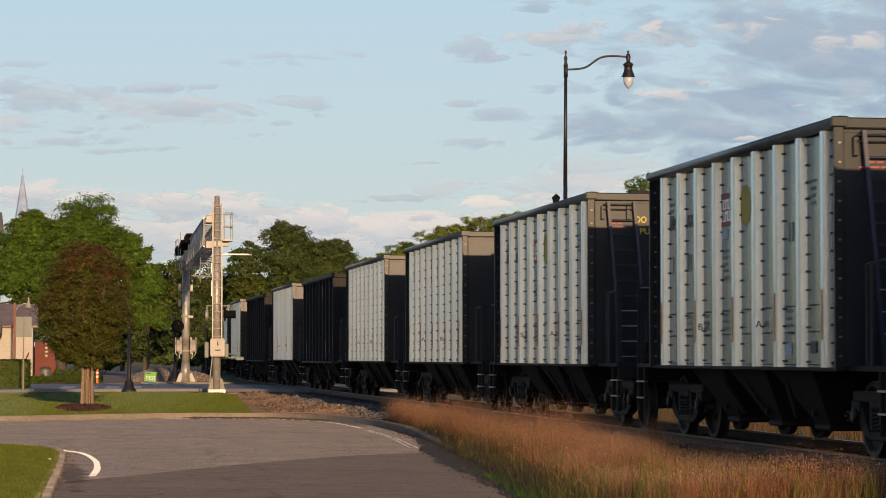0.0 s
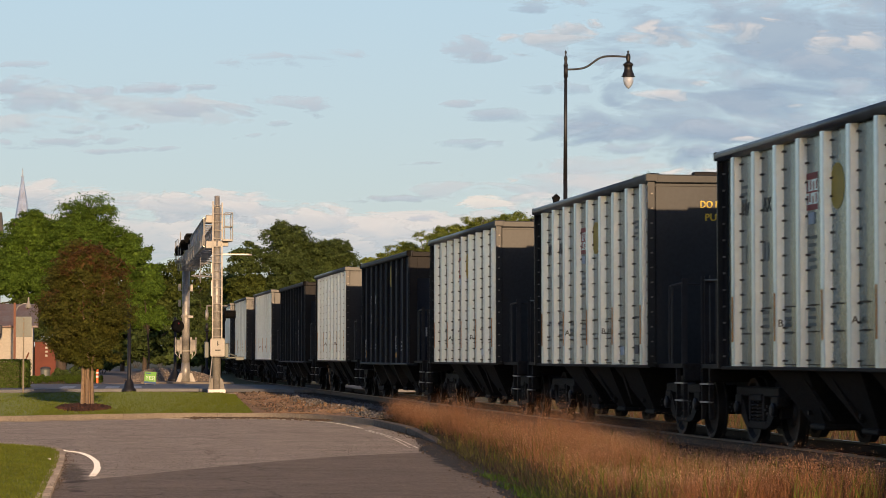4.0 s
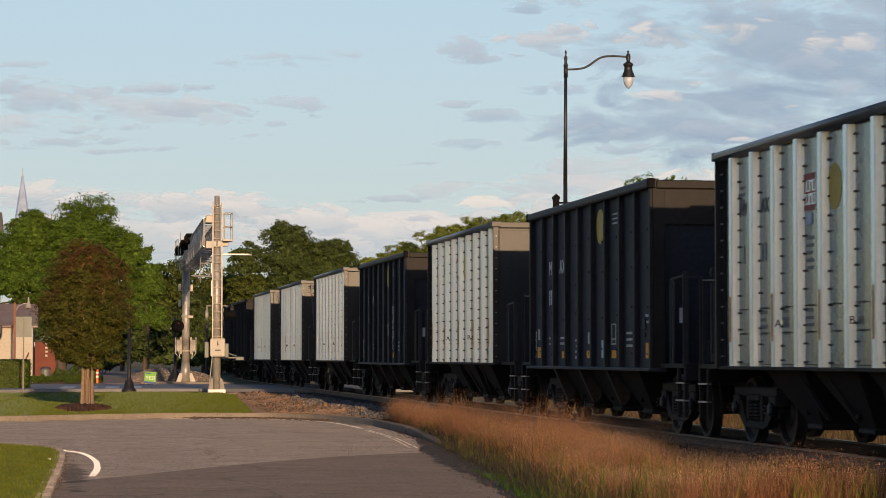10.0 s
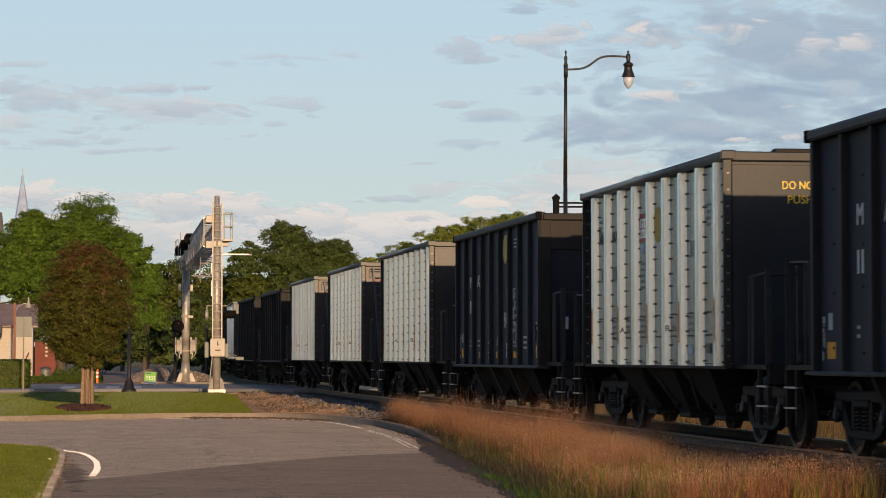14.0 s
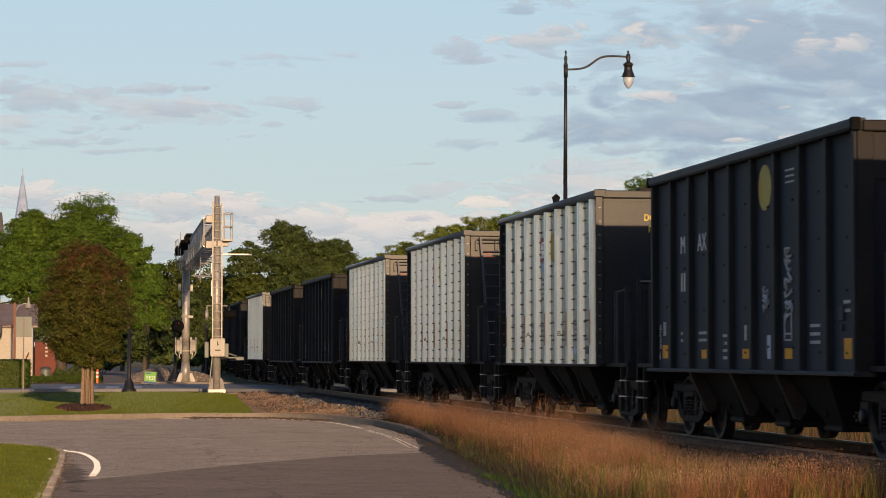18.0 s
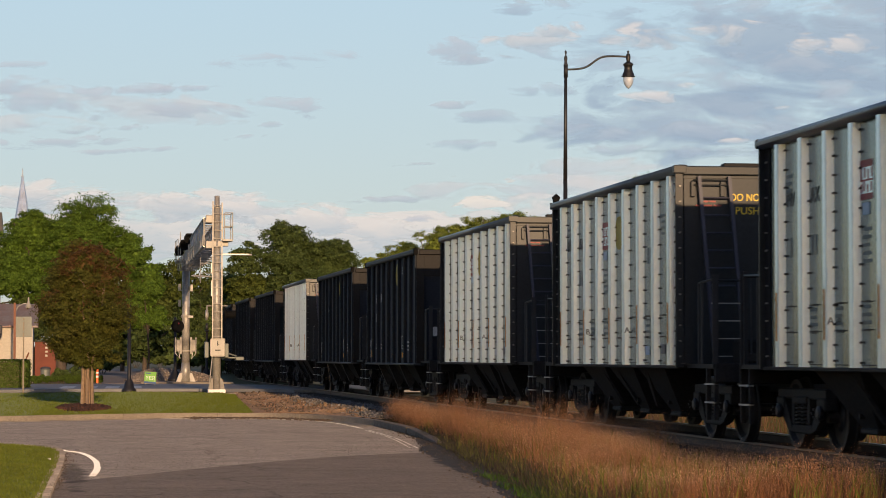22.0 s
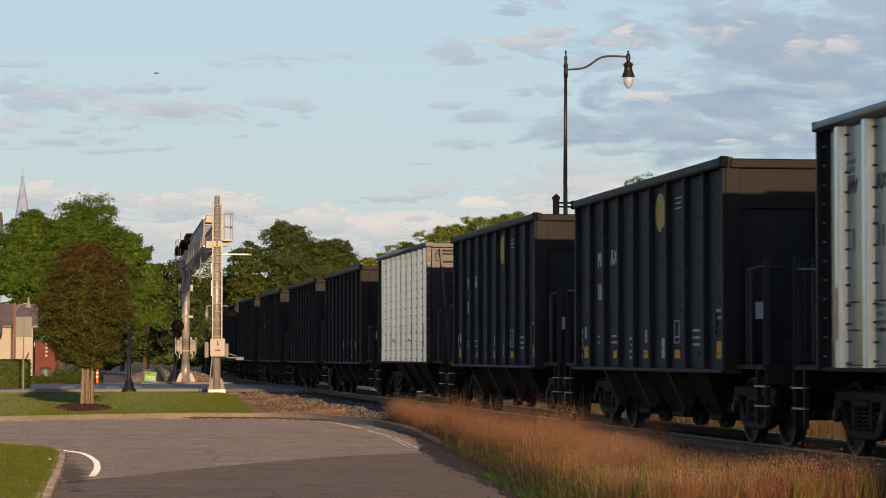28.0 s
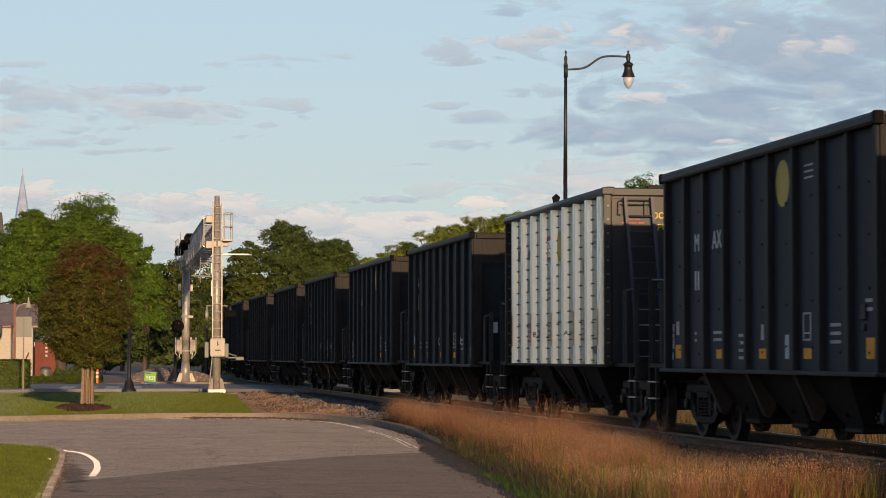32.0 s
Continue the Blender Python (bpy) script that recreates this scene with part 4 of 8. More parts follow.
def smooth_line(pts, n=6):
    """Points along a curve through pts."""
    p = [Vector((*q, 0)) for q in pts]
    out = []
    for i in range(len(p) - 1):
        a, b, c, d = p[max(i - 1, 0)], p[i], p[i + 1], p[min(i + 2, len(p) - 1)]
        for j in range(n):
            t = j / n
            out.append(0.5 * (2 * b + (c - a) * t + (2 * a - 5 * b + 4 * c - d) * t * t + (3 * b - a - 3 * c + d) * t ** 3))
    out.append(p[-1])
    return [(q.x, q.y) for q in out]


LOT_Z = -0.32
FAR_EDGE = [(-14.0, 54.5), (-6.0, 57.6), (-1.23, 60.4), (0.08, 61.3), (1.43, 62.2), (2.97, 63.0), (4.21, 62.9), (5.5, 62.2), (6.55, 59.6), (6.95, 55.5)]
RIGHT_EDGE = [(6.95, 55.5), (6.9, 50.7), (6.62, 44.7), (6.25, 39.7), (5.75, 34.2), (5.15, 27.1), (4.6, 18.0), (4.2, 5.0), (4.2, -30.0)]
ISLAND = [(-14.0, 48.0), (-4.0, 46.6), (-1.5, 44.9), (-0.85, 44.0), (-0.35, 43.0), (0.02, 41.9), (0.17, 40.1), (0.17, 37.55), (0.11, 33.92), (0.04, 30.93), (-0.02, 27.87), (-0.2, 18.0)]
far_line, right_line, island_line = smooth_line(FAR_EDGE), smooth_line(RIGHT_EDGE), smooth_line(ISLAND, 12)
low_line = smooth_line(RIGHT_EDGE, 30)

lot = Shape()
lot.slab([(-14.0, -30.0), (4.2, -30.0)] + right_line[::-1][1:] + far_line[::-1][1:], LOT_Z - 0.12, LOT_Z)
solo("road", lot, ASPHALT, "worn grey asphalt of a parking lot entrance", "road", kind="structure")
SEAM = smooth_line([(-3.0, 26.5), (0.46, 31.9), (2.39, 35.6), (4.33, 38.7), (6.1, 40.2)])
patch = Shape()
patch.slab([(-3.0, -20.0), (4.2, -20.0)] + [p for p in right_line[::-1] if p[1] < 40.0] + SEAM[::-1], LOT_Z, LOT_Z + 0.006)
solo("road_patch", patch, ASPHALT_NEW, "darker newer asphalt with a straight seam", "road", kind="structure")


def strip(line, width, z0, z1, closed_side=1):
    """A band of that width along a line."""
    s = Shape()
    left, right = [], []
    for i, (x, y) in enumerate(line):
        a, b = line[max(i - 1, 0)], line[min(i + 1, len(line) - 1)]
        d = Vector((b[0] - a[0], b[1] - a[1])).normalized()
        n = Vector((-d.y, d.x)) * closed_side
        left.append((x, y))
        right.append((x + n.x * width, y + n.y * width))
    for i in range(len(line) - 1):
        q = [left[i], left[i + 1], right[i + 1], right[i]]
        if closed_side > 0:
            q = [q[0], q[1], q[2], q[3]]
        else:
            q = q[::-1]
        s.slab(q, z0, z1)
    return s


def kerb_pieces(line, side, name, label, length, gutter=True, stone=None, rise=0.135, wide=0.17, joint=0.012):
    """Kerb stones laid end to end along a line."""
    host = tagged(new(name), label, "kerb", kind="structure")
    host.empty_display_size = 0.2
    acc, run = 0.0, [line[0]]
    for a, b in zip(line, line[1:]):
        acc += math.dist(a, b)
        run.append(b)
        if acc >= length:
            s = strip(run, wide, LOT_Z - 0.05, LOT_Z + rise, side)
            part("kerb_stone", s, stone or CONCRETE, host)
            e = Vector((b[0] - a[0], b[1] - a[1])).normalized() * joint
            acc, run = 0.0, [(b[0] + e.x, b[1] + e.y)]
    if len(run) > 1:
        part("kerb_stone", strip(run, wide, LOT_Z - 0.05, LOT_Z + rise, side), stone or CONCRETE, host)
    if gutter:
        part("gutter", strip(line, 0.30, LOT_Z + 0.001, LOT_Z + 0.012, -side), CONCRETE, host)
    return host


kerb_pieces(far_line, 1, "kerb_far", "tan weathered concrete kerb along the lawn", 2.4)
kerb_pieces([p for p in right_line if p[1] > 49.5], 1, "kerb_track", "grey concrete kerb curving to the dry grass", 2.4, False, CONCRETE_DK)
sunk = [p for p in low_line if 43.6 < p[1] < 49.7]
host = tagged(new("kerb_track"), "grey concrete kerb sinking into the soil beside the dry grass", "kerb", kind="structure")
for i in range(0, len(sunk) - 1, 8):
    k = Shape()
    run = sunk[i:i + 9]
    for (xa, ya), (xb, yb) in zip(run, run[1:]):
        za, zb2 = (LOT_Z + 0.045 + 0.09 * (q - 43.6) / 6.1 for q in (ya, yb))
        k.add([(xa, ya, LOT_Z - 0.05), (xa + 0.17, ya, LOT_Z - 0.05), (xb + 0.17, yb, LOT_Z - 0.05), (xb, yb, LOT_Z - 0.05), (xa, ya, za), (xa + 0.17, ya, za), (xb + 0.17, yb, zb2), (xb, yb, zb2)],
              [(0, 3, 7, 4), (4, 7, 6, 5), (1, 5, 6, 2), (0, 4, 5, 1), (3, 2, 6, 7)])
    part("kerb_stone", k, CONCRETE_DK, host)
kerb_pieces(island_line, -1, "kerb_island", "stained concrete kerb blocks round a grass island", 0.6, False, KERB_OLD, 0.06, 0.15, 0.035)

# worn white lines
def paint_line(name, pts, width, label, runs=(3, 7), chip=0.5, paint=PAINT):
    line = smooth_line(pts, 14)
    host = tagged(new(name), label, "road marking", kind="structure")
    host.empty_display_size = 0.2
    i, rl = 0, random.Random(len(label))
    while i < len(line) - 1:
        n = rl.randint(*runs)
        run = line[i:i + n + 1]
        if len(run) > 1:
            part("paint_piece", strip(run, width * rl.uniform(0.75, 1.05), LOT_Z + 0.007, LOT_Z + 0.012, 1), paint, host)
        i += n + (1 if rl.random() < chip else 0)


paint_line("line_marking", [(-0.5, 43.5), (-0.17, 43.1), (0.14, 41.57), (0.40, 40.5), (0.56, 37.9), (0.55, 35.05), (0.45, 32.7)], 0.095, "worn white painted line round the grass island", (4, 12), 0.3)
paint_line("line_marking", [(6.1, 59.6), (6.36, 57.2), (6.42, 53.5)], 0.06, "worn white painted edge line", (2, 6), 0.6, PAINT_OLD)
paint_line("line_marking", [(6.42, 52.2), (6.30, 47.3), (5.96, 41.7)], 0.03, "cracked white painted edge line", (2, 4), 0.7, PAINT_OLD)
paint_line("line_marking", [(6.34, 52.0), (6.22, 47.3), (5.88, 42.2)], 0.025, "second strand of a cracked white edge line", (1, 4), 0.8, PAINT_OLD)
paint_line("line_marking", [(2.6, 62.45), (4.2, 62.3), (5.4, 61.5), (6.0, 60.2)], 0.05, "thin white painted line by the kerb", (3, 9), 0.5, PAINT_OLD)

# lawns
lawn = Shape()
LAWN_BACK = [(6.2, 88.0), (6.3, 93.0), (5.3, 97.2), (2.27, 97.8), (0.1, 96.1), (-1.94, 95.0), (-14.0, 90.0)]
inner = [(x + 0.02, y + 0.165) for x, y in far_line if y > 54]
front = [p for p in inner if p[0] < 4.9]
vs, fs = [], []
back_pts = smooth_line(LAWN_BACK[::-1], 8)
ncol = 26
for i in range(ncol):
    f = i / (ncol - 1)
    a = front[min(int(f * (len(front) - 1)), len(front) - 1)]
    b = back_pts[min(int(f * (len(back_pts) - 1)), len(back_pts) - 1)]
    for j in range(9):
        g = j / 8
        z = LOT_Z + 0.11 + 0.06 * min(1, g * 2.5) + 0.015 * math.sin(i * 1.3 + j)
        vs.append((a[0] + (b[0] - a[0]) * g, a[1] + (b[1] - a[1]) * g, z))
fs = [(i * 9 + j, i * 9 + 9 + j, i * 9 + 10 + j, i * 9 + j + 1) for i in range(ncol - 1) for j in range(8)]
tagged(new("lawn", flat_mesh("lawn", vs, fs, TURF)), "mown green lawn between the kerb and the street", "lawn", kind="structure")
isl = Shape()
isl.slab([(-14.0, 18.0)] + [(x - 0.115, y - (0.12 if y > 41 else 0)) for x, y in island_line[::-1]], LOT_Z, LOT_Z + 0.05)
solo("lawn_island", isl, TURF, "mown grass island with a kerb round it", "lawn", kind="structure")


def blades(name, pts, z, hmin, hmax, width, material, lean=0.35, seed=1, tall=None):
    """Single blades of grass, two quads each, standing on pts."""
    rng = np.random.default_rng(seed)
    n = len(pts)
    h = rng.uniform(hmin, hmax, n) * (1 if tall is None else tall)
    a = rng.uniform(0, 2 * np.pi, n)
    side = np.stack([np.cos(a), np.sin(a), np.zeros(n)], 1) * (width * 0.5)
    b = rng.uniform(0, 2 * np.pi, n)
    l = rng.uniform(0, lean, n) * h
    base = np.column_stack([pts, z if np.ndim(z) else np.full(n, z)])
    tip = base + np.column_stack([np.cos(b) * l, np.sin(b) * l, h])
    mid = (base + tip) / 2 + np.column_stack([-np.cos(b) * l * 0.2, -np.sin(b) * l * 0.2, h * 0.05])
    co = np.concatenate([np.stack([base - side, base + side, mid + side * 0.8, mid - side * 0.8], 1),
                         np.stack([mid - side * 0.8, mid + side * 0.8, tip + side * 0.15, tip - side * 0.15], 1)], 1).reshape(-1, 3)
    me = bpy.data.meshes.new(name)
    me.vertices.add(len(co))
    me.vertices.foreach_set("co", co.ravel())
    me.loops.add(len(co))
    me.loops.foreach_set("vertex_index", np.arange(len(co)))
    me.polygons.add(len(co) // 4)
    me.polygons.foreach_set("loop_start", np.arange(len(co) // 4) * 4)
    me.polygons.foreach_set("loop_total", np.full(len(co) // 4, 4))
    me.materials.append(material)
    me.update()
    return me, tip


rng = np.random.default_rng(4)
# lawn blades
fx = rng.uniform(0, 1, 40000)
gx = rng.uniform(0, 1, 40000) ** 1.5
va = np.array(vs).reshape(ncol, 9, 3)
ci = np.clip((fx * (ncol - 1)).astype(int), 0, ncol - 2)
cj = np.clip((gx * 8).astype(int), 0, 7)
fu, gu = (fx * (ncol - 1) - ci)[:, None], (gx * 8 - cj)[:, None]
lp = (va[ci, cj] * (1 - fu) + va[ci + 1, cj] * fu) * (1 - gu) + (va[ci, cj + 1] * (1 - fu) + va[ci + 1, cj + 1] * fu) * gu
lp = lp[(lp[:, 0] > -3.2)]
me, _ = blades("lawn_grass", lp[:, :2], lp[:, 2] - 0.01, 0.025, 0.055, 0.02, LAWN_BLADE, 0.9, 2)
tagged(new("lawn_grass", me), "short mown lawn grass", "grass", kind="stuff")
ip = np.column_stack([rng.uniform(-1.6, 0.1, 30000), rng.uniform(25, 46.5, 30000)])
edge = np.interp(ip[:, 1] + 0.35, [p[1] for p in island_line[::-1]], [p[0] for p in island_line[::-1]])
ip = ip[ip[:, 0] < edge - 0.09]
me, _ = blades("lawn_grass", ip, LOT_Z + 0.04, 0.025, 0.055, 0.014, LAWN_BLADE, 0.9, 3)
tagged(new("lawn_grass", me), "short mown grass on the island", "grass", kind="stuff")

# crumbling concrete along the island kerb
ck = np.array([island_line[i] for i in np.random.default_rng(41).integers(24, len(island_line), 900)])
ck = np.column_stack([ck + np.random.default_rng(42).normal(0, 1, (900, 2)) * [0.07, 0.35], np.full(900, LOT_Z + 0.005)])
ck[:, 2] += np.where(ck[:, 0] < np.interp(ck[:, 1], [p[1] for p in island_line[::-1]], [p[0] for p in island_line[::-1]]), 0.05, 0.0)
CRUMBS = ck

# street over the crossing, beyond the lawn
st = Shape()
st.slab([(-60, 92.0), (-14.0, 93.5), (-2.0, 97.4), (2.3, 99.6), (6.2, 99.6), (9.0, 96.0), (13.0, 96.5), (40, 97.0), (40, 112.0), (13, 112.0), (9.0, 113.5), (7.0, 117.0), (5.0, 117.5), (0.0, 117.0), (-14, 113.0), (-60, 110.0)], -0.16, -0.045)
solo("road_street", st, STREET, "blue-grey street asphalt running over the railway crossing", "road", kind="structure")
for x0 in (0.2, 1.1, 2.0, 2.9):
    s = Shape()
    s.slab([(x0, 101.5), (x0 + 0.55, 101.5), (x0 + 0.75, 107.5), (x0 + 0.2, 107.5)], -0.044, -0.038)
    solo("crosswalk_bar", s, STENCIL, "worn white crosswalk bar on the street", "road marking", "crosswalk bars", kind="structure")
side_st = Shape()
side_st.slab([(1.2, 117.0), (5.2, 118.0), (6.2, 150.0), (8.4, 262.0), (4.6, 262.0), (2.6, 150.0)], -0.06, -0.035)
solo("road_lane", side_st, LANE, "narrow brown gravel lane leading away under the trees", "road", kind="structure")
sw = Shape()
sw.slab([(4.0, 118.3), (8.2, 117.4), (8.2, 121.5), (4.2, 122.0)], -0.06, 0.02)
solo("pavement", sw, CONCRETE, "pale concrete pavement at the crossing", "pavement", kind="structure")

# ---- track ----
def sweep(profile, s0, s1, step, material, name):
    """A profile (offset across the track, height) swept along the track."""
    vs, fs = [], []
    n = len(profile)
    count = int((s1 - s0) / step) + 1
    for i in range(count):
        x, y, turn = track_at(s0 + i * step)
        c, s = math.cos(radians(turn)), math.sin(radians(turn))
        vs += [(x + c * o, y + s * o, z) for o, z in profile]
    for i in range(count - 1):
        fs += [(i * n + j, i * n + j + 1, i * n + n + j + 1, i * n + n + j) for j in range(n - 1)]
    return flat_mesh(name, vs, fs, material)


bed = new("track_bed", sweep([(-3.3, -0.55), (-2.0, -0.21), (2.0, -0.21), (3.3, -0.55)], -20, 330, 5, BED_SHADE, "track_bed"))
tagged(bed, "crushed stone ballast, coloured dark for shade under the train", "ballast", kind="structure")
for o, nm in ((-0.7525, "rail"), (0.7525, "rail")):
    r = tagged(new(nm), "rusty steel rail with a polished head", "rail", kind="structure")
    head = [(o - 0.036, -0.03), (o - 0.036, -0.004), (o - 0.03, 0.0), (o + 0.03, 0.0), (o + 0.036, -0.004), (o + 0.036, -0.03)]
    web = [(o - 0.036, -0.031), (o - 0.01, -0.045), (o - 0.01, -0.14), (o - 0.07, -0.165), (o + 0.07, -0.165), (o + 0.01, -0.14), (o + 0.01, -0.045), (o + 0.036, -0.031)]
    part("rail_head", sweep(head, -20, 330, 2.5, RAIL_TOP, "rail_head"), None, r)
    part("rail_web", sweep(web, -20, 330, 2.5, RAIL, "rail_web"), None, r)
tie_me = Shape().box(-1.3, 1.3, -0.11, 0.11, -0.32, -0.165, 0.012).mesh("tie", TIE)
ties = tagged(new("track_ties"), "dark creosoted timber ties", "railway tie", kind="structure")
for i in range(250):
    x, y, turn = track_at(24 + i * 0.52)
    o = part("tie", tie_me, None, ties)
    o.matrix_basis = pose(x, y, 0, 0, 0, turn + rng.uniform(-0.8, 0.8))


def rubble(name, pts, smin, smax, material, seed):
    """Loose angular stones, each a squashed and twisted block."""
    r = np.random.default_rng(seed)
    n = len(pts)
    cube = np.array([(-1, -1, -1), (1, -1, -1), (1, 1, -1), (-1, 1, -1), (-0.6, -0.7, 1), (0.7, -0.6, 1), (0.6, 0.7, 1), (-0.7, 0.6, 1)], float)
    face = np.array([(3, 2, 1, 0), (4, 5, 6, 7), (0, 1, 5, 4), (1, 2, 6, 5), (2, 3, 7, 6), (3, 0, 4, 7)])
    a = r.uniform(0, 2 * np.pi, n)
    tilt = r.uniform(-0.5, 0.5, (n, 2))
    sc = r.uniform(smin, smax, (n, 1, 1)) * r.uniform(0.5, 1.0, (n, 1, 3))
    v = cube[None] * sc * (1 + r.uniform(-0.3, 0.3, (n, 8, 3)))
    c, s = np.cos(a)[:, None], np.sin(a)[:, None]
    x = v[..., 0] * c - v[..., 1] * s
    y = v[..., 0] * s + v[..., 1] * c
    z = v[..., 2] + x * tilt[:, :1] + y * tilt[:, 1:]
    co = np.stack([x, y, z], 2) + pts[:, None, :]
    me = bpy.data.meshes.new(name)
    me.vertices.add(n * 8)
    me.vertices.foreach_set("co", co.ravel())
    idx = (face[None] + (np.arange(n) * 8)[:, None, None]).ravel()
    me.loops.add(len(idx))
    me.loops.foreach_set("vertex_index", idx)
    me.polygons.add(n * 6)
    me.polygons.foreach_set("loop_start", np.arange(n * 6) * 4)
    me.polygons.foreach_set("loop_total", np.full(n * 6, 4))
    me.materials.append(material)
    me.update()
    return me


tagged(new("kerb_crumbs", rubble("kerb_crumbs", CRUMBS, 0.003, 0.010, BRICKBIT, 43)), "crumbled concrete and soil along the island kerb", "debris", kind="stuff")


def scatter(n, x0, x1, y0, y1, zf, seed):
    r = np.random.default_rng(seed)
    p = np.column_stack([r.uniform(x0, x1, n), r.uniform(y0, y1, n), np.zeros(n)])
    p[:, 2] = [zf(a, b) for a, b in p[:, :2]]
    return p


def bed_z(x, y):
    d = abs(x - TRACK_X)
    return -0.21 if d < 2 else -0.21 - (d - 2) * 0.26


# bare soil and broken stone between the lawn and the track
def soil_z(x, y):
    return -0.24 + 0.20 * math.exp(-((x - 7.1) / 0.8) ** 2) * max(0.0, 0.35 + noise.noise((3.1, y * 0.22, 0)) * 1.3) * (1 if y > 64 else 0.3) + 0.10 * noise.noise((x * 1.6, y * 0.6, 0)) + 0.07 * noise.noise((x * 4.2, y * 1.9, 5.0))


stones = scatter(11500, TRACK_X - 3.4, TRACK_X - 1.5, 52, 112, bed_z, 11)
spill = scatter(3600, 7.0, TRACK_X - 2.6, 58.8, 80, lambda x, y: soil_z(x, y) + 0.012, 13)
spill = spill[np.random.default_rng(14).uniform(0, 1, 3600) < np.clip((spill[:, 0] - 7.0) / 0.7, 0, 1)]
tagged(new("ballast_stones", rubble("ballast_stones", spill, 0.015, 0.042, STONE, 22)), "grey ballast stones spilled over the bare soil", "gravel", kind="stuff")
tagged(new("ballast_stones", rubble("ballast_stones", stones, 0.025, 0.06, STONE, 12)), "loose grey ballast stones beside the rails", "gravel", kind="stuff")

sv, sf = [], []
for j in range(144):
    y = 58.5 + j * 0.2625
    xa, xb = np.interp(y, [58, 62, 63.2, 63.4, 70, 82, 93, 97], [7.0, 6.5, 6.3, 4.75, 5.0, 5.7, 6.2, 6.9]), TRACK_X - 2.6
    for i in range(25):
        x = xa + (xb - xa) * i / 24
        sv.append((x, y, max(soil_z(x, y), -0.19) if 0 < i < 5 else soil_z(x, y) if 0 < i < 24 else -0.21 if i == 0 else -0.24))
sf = [(j * 25 + i, j * 25 + i + 1, j * 25 + 26 + i, j * 25 + 25 + i) for j in range(143) for i in range(24)]
tagged(new("ground_soil", flat_mesh("ground_soil", sv, sf, DIRT)), "bare reddish soil dug over beside the track", "ground", kind="structure")
rb2 = scatter(450, 5.6, 8.4, 63.5, 95, lambda x, y: soil_z(x, y) + 0.008, 16)
tagged(new("rubble", rubble("rubble", rb2, 0.01, 0.035, HEAP, 19)), "pale broken stone on bare soil", "rubble", kind="stuff")
rb = scatter(1900, 5.2, 8.4, 63.5, 95, lambda x, y: soil_z(x, y) + 0.01, 14)
tagged(new("rubble", rubble("rubble", rb, 0.012, 0.04, BRICKBIT, 15)), "broken clay, stone and roots on bare soil", "rubble", kind="stuff")
for i in range(14):
    p = Vector((rng.uniform(5.9, 7.9), rng.uniform(62, 92), 0))
    p.z = soil_z(p.x, p.y) + 0.02
    me = rubble("clod", np.array([[0.0, 0.0, 0.0]]), 0.03, 0.085, DIRT, 60 + i)
    ob = tagged(new("clod", me), "large clod of dug reddish soil", "clod", "clods of soil")
    ob.location = p
gp = scatter(6500, 3.6, 8.2, 123, 131, lambda x, y: 0.0 + 0.56 * max(0, 1 - abs((x - 5.2) / (1.6 if x < 5.2 else 3.0)) ** 2.4) * max(0, 1 - ((y - 127) / 4) ** 2), 17)
tagged(new("gravel_heap", rubble("gravel_heap", gp, 0.025, 0.065, HEAP, 18)), "heap of tan gravel beside the crossing", "gravel", kind="stuff")

# grit standing out of the worn asphalt
gr_ = np.random.default_rng(47)
gy = 1 / gr_.uniform(1 / 62.0, 1 / 27.0, 16000)
gxx = gr_.uniform(-0.02, 0.215, 16000) * (gy + 1.4)
ok = (gxx < np.interp(gy, [p[1] for p in right_line[::-1]], [p[0] for p in right_line[::-1]]) - 0.1) & (gxx > np.interp(gy, [p[1] for p in island_line[::-1]], [p[0] for p in island_line[::-1]]) + 0.1)
ok &= gy < np.interp(gxx, [p[0] for p in far_line[:-12]], [p[1] for p in far_line[:-12]]) - 0.4
gp = np.column_stack([gxx, gy, np.full(16000, LOT_Z + 0.004)])[ok]
tagged(new("asphalt_grit", rubble("asphalt_grit", gp, 0.003, 0.0065, GRIT, 48)), "grit standing out of the worn asphalt", "grit", kind="stuff")

# soil washed over the gutter, and a fringe of dry grass on the bare ground
gx = np.random.default_rng(51)
fl = np.array([p for p in far_line if 3.2 < p[0] < 6.5])
wp = fl[gx.integers(0, len(fl), 1500)] + gx.normal(0, 1, (1500, 2)) * [0.18, 0.12]
wp[:, 1] -= np.abs(gx.normal(0, 0.28, 1500)) + 0.02
tagged(new("gutter_debris", rubble("gutter_debris", np.column_stack([wp, np.full(1500, LOT_Z + 0.016)]), 0.008, 0.03, BRICKBIT, 52)), "reddish soil and dead leaves washed into the gutter", "debris", kind="stuff")
fp = np.column_stack([gx.uniform(4.4, 7.6, 11000), gx.uniform(63.4, 80, 11000)])
fp = fp[np.array([noise.noise((a * 1.4, b * 0.5, 2.0)) for a, b in fp]) > 0.02]
fp = fp[fp[:, 0] > np.interp(fp[:, 1], [62, 70, 80], [4.8, 5.1, 5.7])]
FRINGE = fp

# ---- tall dry grass beside the track ----
def edge_x(y):
    return np.interp(y, [20, 27.1, 34.2, 39.7, 44.7, 50.7, 55.5, 60, 65], [4.6, 5.15, 5.75, 6.2, 6.74, 7.1, 7.32, 7.72, 8.4])


r2 = np.random.default_rng(31)


